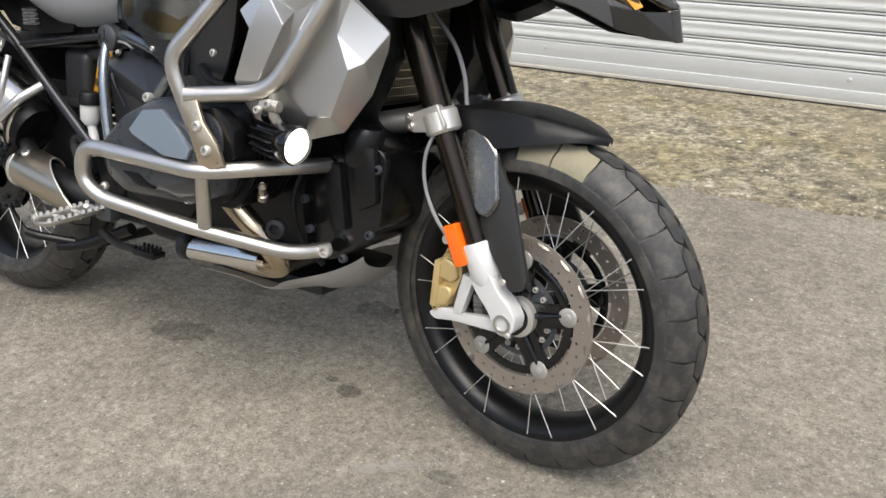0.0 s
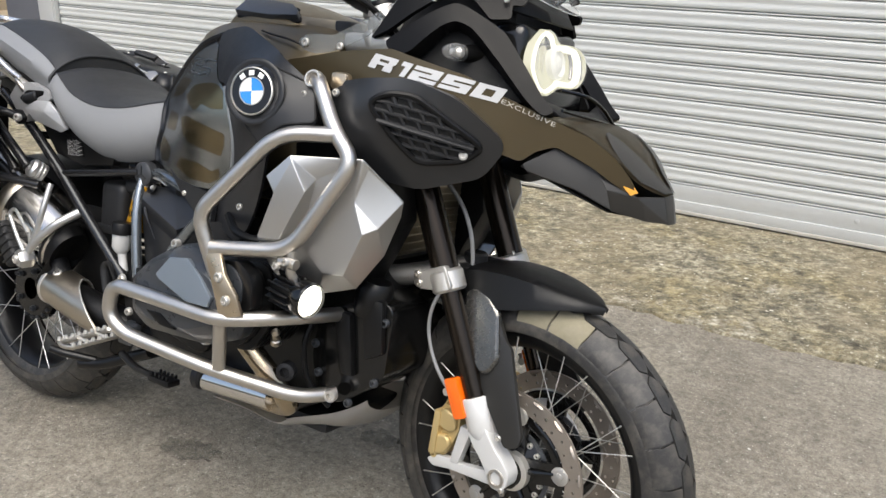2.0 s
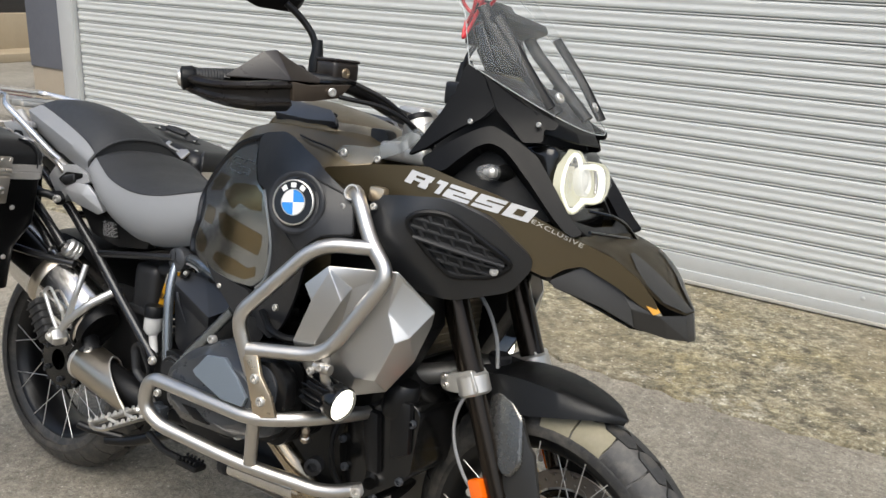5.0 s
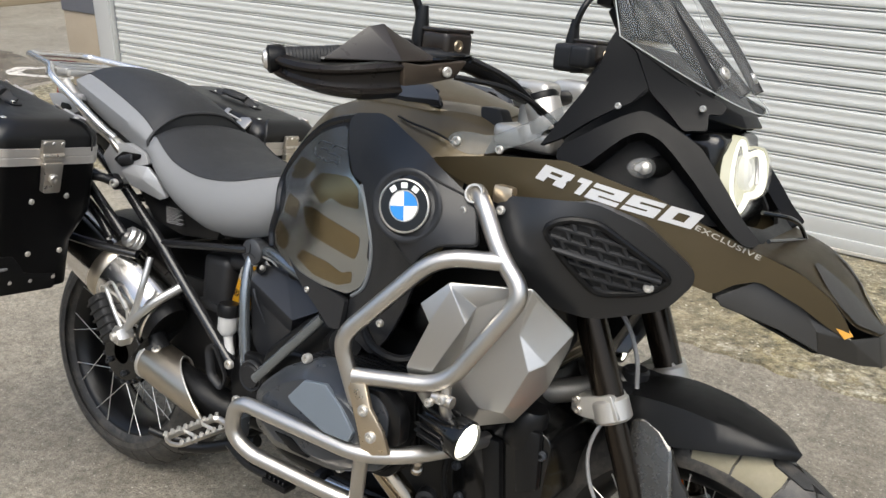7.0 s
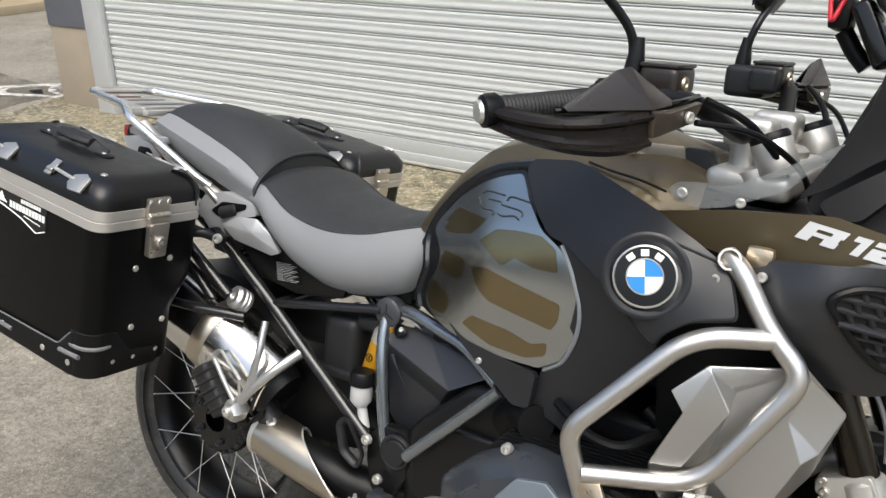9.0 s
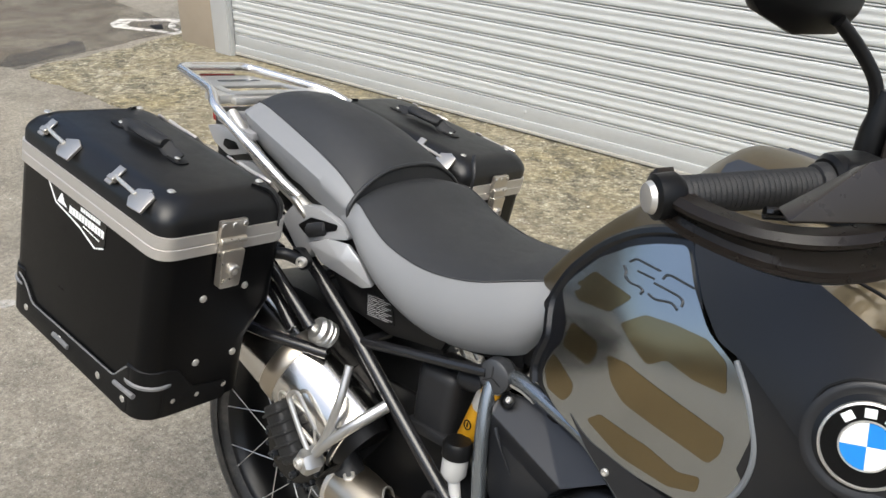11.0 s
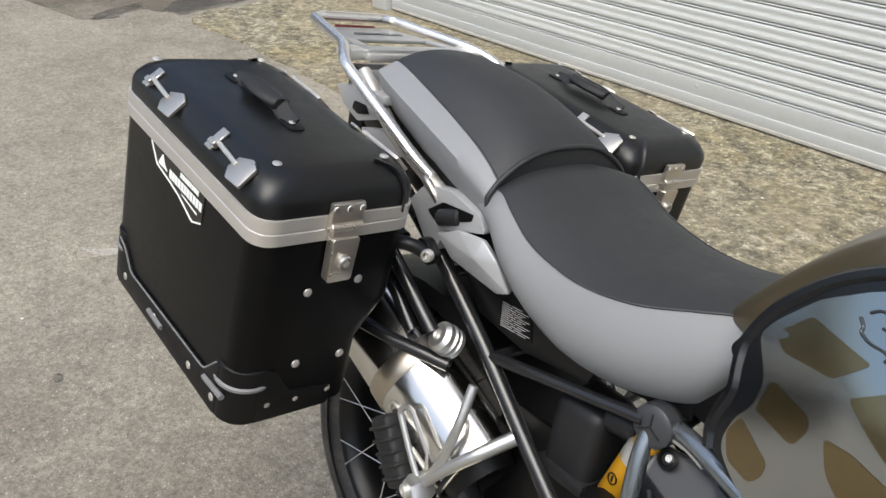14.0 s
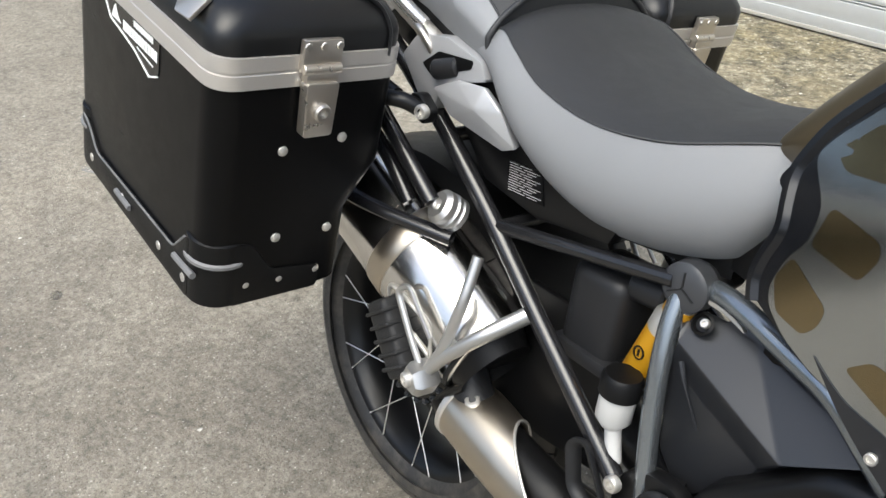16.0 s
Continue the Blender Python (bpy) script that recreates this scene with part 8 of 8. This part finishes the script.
part("muffler_outline", tube([mc + md.normalized() * t_ + Vector((0.02 * q, -0.060 - 0.008 * (1 - q * q), 0.03 * q)) for t_, q in ((0.03, -0.8), (0.13, -0.9), (0.15, 0.1), (0.06, 0.5), (0.03, -0.8))], 0.003, 0.02, 8), CASTALU, muf)
pipe = part("link_pipe", tube([(0.20, -0.150, 0.470), (0.25, -0.155, 0.405), (0.36, -0.140, 0.365), (0.46, -0.10, 0.335), (0.62, -0.06, 0.32), (0.82, -0.10, 0.318)], 0.030, 0.06, 20), CHAR, bike, "dark exhaust link pipe")
hs_c, hs_d = Vector((0.222, -0.150, 0.390)), Vector((0.97, -0.04, -0.14))
hs_m = axis_matrix(hs_c, hs_d)
neck = [(mc + md.normalized() * 0.004, md, 0.056, 0.068), (mc - md.normalized() * 0.020 + Vector((0, 0, -0.006)), Vector((-0.86, 0, 0.50)), 0.050, 0.060), (hs_c - hs_d * 0.020 + Vector((0, 0, 0.014)), Vector((-0.85, 0, 0.50)), 0.043, 0.048), (hs_c - hs_d * 0.004, -hs_d, 0.040, 0.042)]
part("muffler_neck", loft([[axis_matrix(c, d) @ Vector((a * math.cos(2 * math.pi * j / 32), b * math.sin(2 * math.pi * j / 32), 0)) for j in range(32)] for c, d, a, b in neck]), BLACK, pipe, "dark tapered neck of the muffler")


def shield_ring(f, r, lip=0.0):
    """A ring of the shield; it is cut off obliquely in front, longest on the outer, lower side."""
    out = []
    for j in range(40):
        a = 2 * math.pi * j / 40
        v = hs_m.to_3x3() @ Vector((math.cos(a), math.sin(a), 0))
        q = 0.5 + 0.5 * v.normalized().dot(Vector((0, -0.75, -0.66)))
        out.append(hs_m @ Vector((r * math.cos(a), 1.05 * r * math.sin(a), f * (0.085 + 0.165 * q ** 1.5) + lip)))
    return out


part("heat_shield", loft([shield_ring(f, r, l) for f, r, l in ((0, 0.043, 0), (0, 0.047, 0.003), (0.3, 0.0495, 0), (0.7, 0.0495, 0), (1, 0.0475, 0), (1, 0.0445, 0.002), (1, 0.042, 0), (0.6, 0.042, 0))], caps=False), TITAN, pipe, "titanium-coloured heat shield")
rim_pts = shield_ring(1, 0.0475, 0.001)
part("shield_rim", tube(rim_pts, 0.0022, 0, 8, True), CASTALU, pipe, "pale folded rim")
part("shield_tail", tube([(0.275, -0.152, 0.382), (0.350, -0.153, 0.371), (0.400, -0.152, 0.364), (0.440, -0.142, 0.352), (0.490, -0.122, 0.338)], 0.0395, 0.03, 22, flat=0.95), BLACK, pipe, "black pipe heel")
part("shield_screw", bolt((0.258, -0.172, 0.430), (0.1, -0.45, 0.85), 0.011, 0.006), CASTALU, pipe)
part("shield_ring", oval(hs_c, hs_d, [(-0.005, 0.047, 0.0495), (-0.003, 0.0495, 0.052), (0.004, 0.0495, 0.052), (0.006, 0.047, 0.0495)], 1), CASTALU, pipe)
HANGERM = mat("satin_cast_aluminium", (0.50, 0.495, 0.48), 0.34, metal=0.85, var=0.08, fine=700, bump=0.12)
for s in (-1, 1):
    hub = Vector((0.220, s * 0.234, 0.472))
    hg = part("peg_hanger", join(tube([hub, (0.244, s * 0.227, 0.524), (0.257, s * 0.217, 0.595), (0.250, s * 0.195, 0.653)], 0.0074, 0.02, 14, flat=0.85),
                                 tube([hub, (0.248, s * 0.227, 0.515), (0.286, s * 0.205, 0.560), (0.312, s * 0.158, 0.592)], 0.0080, 0.02, 14, r2=0.0112, flat=0.85),
                                 loft([[(x + dx, s * y, z + dz) for x, y, z in ((0.226, 0.232, 0.490), (0.250, 0.222, 0.548), (0.262, 0.219, 0.536))] for dx, dz in ((0.002, 0.002), (-0.003, -0.004))]),
                                 tube([hub, (0.190, s * 0.236, 0.510), (0.150, s * 0.236, 0.566), (0.168, s * 0.232, 0.582), (0.222, s * 0.232, 0.530)], 0.0050, 0.02, 12, flat=0.7), lathe([(0, 0.012), (0.019, 0.012), (0.024, 0.005), (0.024, -0.018), (0.018, -0.026)], (0.216, s * 0.240, 0.466), (-0.2, s, -0.1), 6)), HANGERM, bike, "cast aluminium passenger peg hanger")
    part("bolt", bolt((0.210, s * 0.250, 0.465), (-0.2, s, -0.1), 0.011, 0.008), CASTALU, hg)
    part("passenger_peg", join(box((0, 0, 0), (0.046, 0.034, 0.112), 0.010, Matrix.Translation((0.150, s * 0.232, 0.490)) @ Matrix.Rotation(radians(-38), 4, "Y"), 3), *[box((0, 0, 0), (0.049, 0.036, 0.006), 0.002, Matrix.Translation((0.150 - 0.012 * k, s * 0.235, 0.490 + 0.0155 * k)) @ Matrix.Rotation(radians(-38), 4, "Y"), 1) for k in (-2, -1, 0, 1, 2)]), GRIPRUB, bike, "folded black rubber passenger peg")
    # rider peg: a serrated frame
    b0, b1 = Vector((0.525, s * 0.195, 0.352)), Vector((0.505, s * 0.312, 0.338))
    loop = [b0 + Vector((0.022, 0, 0)), b1 + Vector((0.020, 0, 0)), b1 + Vector((0, s * 0.012, 0)), b1 + Vector((-0.028, 0, 0)), b0 + Vector((-0.030, 0, 0))]
    peg = part("footpeg", tube(loop, 0.0075, 0.014, 10, True, flat=0.6), STEEL, bike, "serrated steel rider footpeg")
    teeth = []
    for k in range(9):
        for dx in (0.021, -0.029):
            p = b0.lerp(b1, k / 8) + Vector((dx, 0, 0.007))
            teeth.append(lathe([(0.0055, -0.002), (0.0035, 0.006), (0, 0.006)], p, (0, 0, 1), 6))
    for b_ in teeth:
        part("tooth", b_, CASTALU, peg)
    for f in (0.3, 0.65):
        part("peg_rib", tube([b0.lerp(b1, f) + Vector((0.02, 0, 0)), b0.lerp(b1, f) + Vector((-0.028, 0, 0))], 0.004, 0, 8), CASTALU, peg)
    part("peg_bracket", join(box((0.545, s * 0.180, 0.352), (0.05, 0.03, 0.05), 0.008), cyl((0.53, s * 0.165, 0.335), (0, 0, 1), 0.010, 0.04)), GREYP, peg)
    part("pedal", join(tube([(0.53, s * 0.185, 0.30), (0.60, s * 0.200, 0.285), (0.69, s * 0.215, 0.295)], 0.009, 0.03, 10), box((0.715, s * 0.220, 0.298), (0.065, 0.035, 0.014), 0.004)), SATIN, bike, "black brake pedal" if s < 0 else "black gear lever")
    part("pedal_teeth", join(*[box((0.690 + 0.012 * k, s * 0.220 + dy, 0.309), (0.005, 0.006, 0.008), 0.001, None, 1) for k in range(5) for dy in (-0.012, 0.012)]), SATIN, bike)
    part("heel_plate", tube([(0.432, s * 0.172, 0.486), (0.450, s * 0.172, 0.500), (0.492, s * 0.172, 0.438), (0.482, s * 0.172, 0.410), (0.446, s * 0.172, 0.430)], 0.010, 0.012, 8, True, flat=0.45), CHAR, bike, "dark open heel guard")
part("side_stand", join(tube([(0.62, 0.17, 0.30), (0.58, 0.26, 0.10), (0.57, 0.30, 0.065)], 0.013, 0.04, 12), box((0.575, 0.325, 0.070), (0.09, 0.06, 0.010), 0.004, None)), SATIN, bike, "black side stand, folded out")
part("centre_stand", join(tube([(0.56, -0.13, 0.30), (0.42, -0.15, 0.235), (0.36, -0.17, 0.225)], 0.014, 0.04, 12), tube([(0.56, 0.13, 0.30), (0.42, 0.15, 0.235), (0.36, 0.17, 0.225)], 0.014, 0.04, 12), tube([(0.44, -0.15, 0.24), (0.44, 0.15, 0.24)], 0.012, 0, 12)), SATIN, bike, "black centre stand, folded up")
part("stand_tang", tube([(0.40, -0.155, 0.24), (0.33, -0.20, 0.25), (0.30, -0.21, 0.255)], 0.010, 0.02, 10), SATIN, bike, "black stand lever")
part("number_plate_arm", join(box((-0.33, 0, 0.80), (0.05, 0.07, 0.22), 0.012), box((-0.40, 0, 0.69), (0.02, 0.18, 0.13), 0.006, pose(0, 0, 0))), BLACK, bike, "black rear plate carrier")


# -- panniers --
LIDM = mat("smooth_black_lid", (0.0050, 0.0051, 0.0055), 0.36, var=0.1, fine=1000, bump=0.12, bdist=0.0004, spec=0.42)
# grey of the worn guard edges, also the painted highlight of the corner ribs
WORNGLINTM = mat("worn_edge_and_rib_highlight", (0.16, 0.16, 0.16), 0.5, var=0.4, scale=30, fine=300, bump=0.2)


def pannier(s):
    """A black aluminium box with a lid, a bare rim band, latch, straps and riveted corners; s: -1 right, 1 left."""
    place = LEAN @ Matrix.Translation((-0.10, s * 0.355, 0.75)) @ Matrix.Rotation(radians(7.7), 4, "Y")
    box_ = tagged(new("pannier"), "black aluminium pannier with bare metal rim band" + (", notched beside muffler" if s < 0 else ""), "pannier", "panniers on the motorcycle")
    box_.matrix_world = place
    X0, X1 = -0.236, 0.196

    def ring(z, grow=0.0, inner=0.12, r=0.034, n=5):
        yo, yi = s * 0.12, -s * inner
        o = rounded2([(X0 - grow, yo + s * grow), (X1 + grow, yo + s * grow), (X1 + grow, yi - s * grow), (X0 - grow, yi - s * grow)], r, n)
        return [(x, y, z) for x, y in o]
    inn = (lambda z: 0.12 if z > 0.005 else (0.12 - (0.005 - z) * 0.62 if z > -0.06 else 0.080)) if s < 0 else (lambda z: 0.12)
    zs = [-0.168, -0.165, -0.06, -0.03, 0.005, 0.05, 0.122]
    body = part("body", loft([ring(z, -0.006 if z < -0.166 else 0.0, inn(z)) for z in zs]), BOXBLACK, box_, "black powder-coated box", sharp=45)
    part("band", loft([ring(z, g) for z, g in ((0.120, 0.0), (0.121, 0.003), (0.137, 0.003), (0.138, 0.0018), (0.140, 0.0018), (0.141, 0.003), (0.157, 0.003), (0.158, 0.0))]), BANDM, box_, "bare brushed aluminium rim band", sharp=45)
    lid = part("lid", loft([ring(0.157, 0.0005), ring(0.176, 0.0005), ring(0.186, -0.003), ring(0.198, -0.010, r=0.04), ring(0.207, -0.022, r=0.045), ring(0.211, -0.038, r=0.05)]), LIDM, box_, "black rounded lid", sharp=60)
    for x, y in ((0.148, 0.079), (-0.203, 0.089), (0.150, -0.083), (-0.203, -0.083)):
        part("rivet", lathe([(0.0065, 0), (0.006, 0.0015), (0.003, 0.003), (0, 0.003)], (x, s * y, 0.2098), (0, 0, 1), 12), CASTALU, lid)
    # handle strap on the lid
    h = part("handle", tube([(0.084, 0, 0.214), (0.060, 0, 0.217), (0.030, 0, 0.228), (-0.036, 0, 0.228), (-0.066, 0, 0.217), (-0.092, 0, 0.214)], 0.012, 0.03, 10, flat=0.22), GRIPRUB, box_, "black webbing carry handle")
    part("handle_pad", loft([[(x, w * math.cos(a), 0.226 + 0.009 * math.sin(a)) for a in [2 * math.pi * j / 12 for j in range(12)]] for x, w in ((-0.050, 0.010), (-0.042, 0.018), (-0.003, 0.021), (0.036, 0.018), (0.044, 0.010))]), GRIPRUB, h)
    for x in (0.080, -0.088):
        part("handle_plate", join(prism(rounded2([(x - 0.020, -0.013), (x + 0.020, -0.013), (x + 0.020, 0.013), (x - 0.020, 0.013)], 0.012), 0.211, 0.2135, 0.0008, plane="xy")), BLACK, h)
        part("rivet", lathe([(0.0055, 0), (0.005, 0.0015), (0, 0.0025)], (x, 0, 0.2155), (0, 0, 1), 10), CASTALU, h)
    h.location.x = -0.036
    # tie-down eyes along the outer and inner edges
    for sy in (1, -1):
        for x in (-0.122, 0.086):
            yo = s * sy * 0.115
            e = part("tie_eye", tube([(x - 0.030, yo, 0.2010), (x + 0.032, yo + s * sy * 0.003, 0.1975)], 0.0034, 0, 8), CASTALU, box_, "silver tie-down bar")
            tilt = Matrix.Rotation(-s * sy * radians(42), 4, "X")
            part("eye_foot", join(box((0, 0, 0), (0.017, 0.034, 0.004), 0.001, Matrix.Translation((x - 0.036, yo - s * sy * 0.004, 0.1995)) @ tilt, 1), box((0, 0, 0), (0.016, 0.008, 0.010), 0.001, Matrix.Translation((x - 0.030, yo + s * sy * 0.004, 0.1975)) @ tilt, 1)), LATCHM, e)
            part("eye_foot", prism([(-0.020, -0.008), (-0.008, -0.020), (0.024, -0.018), (0.022, 0.013), (0.005, 0.020), (-0.018, 0.010)], -0.002, 0.003, 0.001, plane="xy"), LATCHM, e, m=Matrix.Translation((x + 0.044, yo + s * sy * 0.002, 0.1950)) @ tilt)
    # strap corners at the lid's front and back edge
    for x in (0.160, -0.200):
        part("lid_strap", tube([(x, -s * 0.060, 0.2112), (x + (0.02 if x > 0 else -0.02), -s * 0.085, 0.206), (x + (0.036 if x > 0 else -0.035), -s * 0.095, 0.180), (x + (0.0365 if x > 0 else -0.0365), -s * 0.095, 0.150)], 0.006, 0.02, 8, flat=0.3), CHAR, lid, "dark strap strip")
    # latches front and back
    for d, xf in ((1, X1), (-1, X0)):
        la = part("latch", join(box((xf + d * 0.007, 0, 0.158), (0.010, 0.050, 0.038), 0.003), box((xf + d * 0.010, 0, 0.134), (0.012, 0.042, 0.012), 0.003), cyl((xf + d * 0.012, -0.024, 0.144), (0, 1, 0), 0.006, 0.048)), LATCHM, box_, "bare metal over-centre latch")
        part("latch_plate", prism(rounded2([(-0.021, 0.130), (0.021, 0.130), (0.019, 0.064), (-0.019, 0.064)], 0.005), xf + d * 0.004, xf + d * 0.020, 0.003, plane="yz"), LATCHM, la)
        part("latch_lock", bolt((xf + d * 0.020, 0, 0.096), (d, 0, 0), 0.011, 0.008), STEEL, la)
        for y in (-0.02, 0, 0.02):
            part("rivet", lathe([(0.005, 0), (0.004, 0.0015), (0, 0.002)], (xf + d * 0.012, y, 0.170), (d, 0, 0), 8), STEEL, la)
        for y, z in ((-0.031, 0.040), (0.048, 0.048), (0.045, -0.080), (-0.028, -0.080), (-0.064, -0.142), (-0.018, -0.144), (0.035, -0.142)):
            part("rivet", lathe([(0.0065, 0), (0.006, 0.002), (0.0035, 0.0036), (0, 0.0036)], (xf, -s * y, z), (d, 0, 0), 14), CASTALU, body)
    for x in (-0.17, -0.05, 0.075, 0.15):
        part("rivet", lathe([(0.0065, 0), (0.006, 0.002), (0, 0.0035)], (x, s * 0.1235, -0.146), (0, s, 0), 10), CASTALU, body)
    # moulded guards along the foot, stepping up at the corners
    yo = s * 0.1205
    foot = [(X0 + 0.034, -0.170), (X1 - 0.034, -0.170), (X1 - 0.034, -0.080), (0.150, -0.085), (0.118, -0.120), (-0.150, -0.128), (-0.180, -0.098), (X0 + 0.034, -0.090)]
    part("foot_guard", prism(rounded2(foot, 0.008), yo - s * 0.004, yo + s * 0.004, 0.002), BLACK, box_, "black moulded foot guard")
    part("guard_edge", tube([(x, yo + s * 0.0035, z) for x, z in foot[3:]] , 0.0016, 0.010, 6), WORNGLINTM, box_, "worn pale edge of the foot guard")
    for xa, xb in ((0.125, 0.180), (-0.070, -0.020)):
        part("guard_rib", tube([(xa, yo + s * 0.005, -0.146 + (0.018 if xa > 0 else 0)), (xb, yo + s * 0.005, -0.146 + (0.022 if xa > 0 else 0))], 0.0045, 0, 8), WORNGLINTM, box_)
    for d, xf in ((1, X1), (-1, X0)):
        wrap = [(s * 0.086, -0.170), (s * 0.086, -0.078), (s * 0.060, -0.082), (s * 0.030, -0.125), (-s * 0.040, -0.135), (-s * 0.040, -0.170)]
        part("foot_guard", prism(rounded2(wrap, 0.008), xf - d * 0.003, xf + d * 0.003, 0.0015, plane="yz"), BLACK, box_)
        part("corner_guard", lathe([(0.030, -0.172), (0.037, -0.168), (0.0375, -0.080), (0.034, -0.078)], (xf - d * 0.034, s * 0.0865, 0), (0, 0, 1), 24), BLACK, box_, "black corner guard")
        # the rib's pale grey is its highlight, put into the colour
        part("corner_rib", lathe([(0.0375, -0.112), (0.0405, -0.110), (0.0405, -0.106), (0.0375, -0.104)], (xf - d * 0.034, s * 0.0865, 0), (0, 0, 1), 24), WORNGLINTM, box_)
    # sticker on the outer face: a pointed shield with plain pale bars
    yq = s * 0.1212
    st = part("sticker", prism([(-0.122, 0.119), (0.056, 0.120), (0.055, 0.078), (0.028, 0.067), (-0.018, 0.082), (-0.051, 0.088), (-0.095, 0.093)], s * 0.1202, yq, 0), GLOSS, body, "dark shield-shaped sticker with pale bars")
    part("sticker_edge", tube([(x, yq, z) for x, z in ((-0.122, 0.119), (-0.097, 0.093), (-0.052, 0.087), (-0.018, 0.081), (0.028, 0.066), (0.052, 0.076))], 0.0016, 0, 4), WHITE, st)
    for xa, za, xb, zb, h in ((-0.054, 0.0925, 0.053, 0.0925, 0.0125), (-0.020, 0.1095, 0.040, 0.1105, 0.0075), (-0.010, 0.0865, 0.040, 0.0820, 0.0020)):
        k = 11 if h > 0.01 else (8 if h > 0.004 else 14)
        for i in range(k):
            u0, u1 = i / k, (i + 0.78) / k
            part("sticker_bar", prism([(xa + (xb - xa) * u0, za + (zb - za) * u0), (xa + (xb - xa) * u1, za + (zb - za) * u1), (xa + (xb - xa) * u1, za + (zb - za) * u1 + h), (xa + (xb - xa) * u0, za + (zb - za) * u0 + h)], yq, yq + s * 0.0006, 0), WHITE, st)
    part("sticker_peak", prism([(-0.093, 0.097), (-0.084, 0.112), (-0.080, 0.116), (-0.072, 0.104), (-0.062, 0.097)], yq, yq + s * 0.0006, 0), WHITE, st)
    return box_


pannier(-1)
pannier(1)
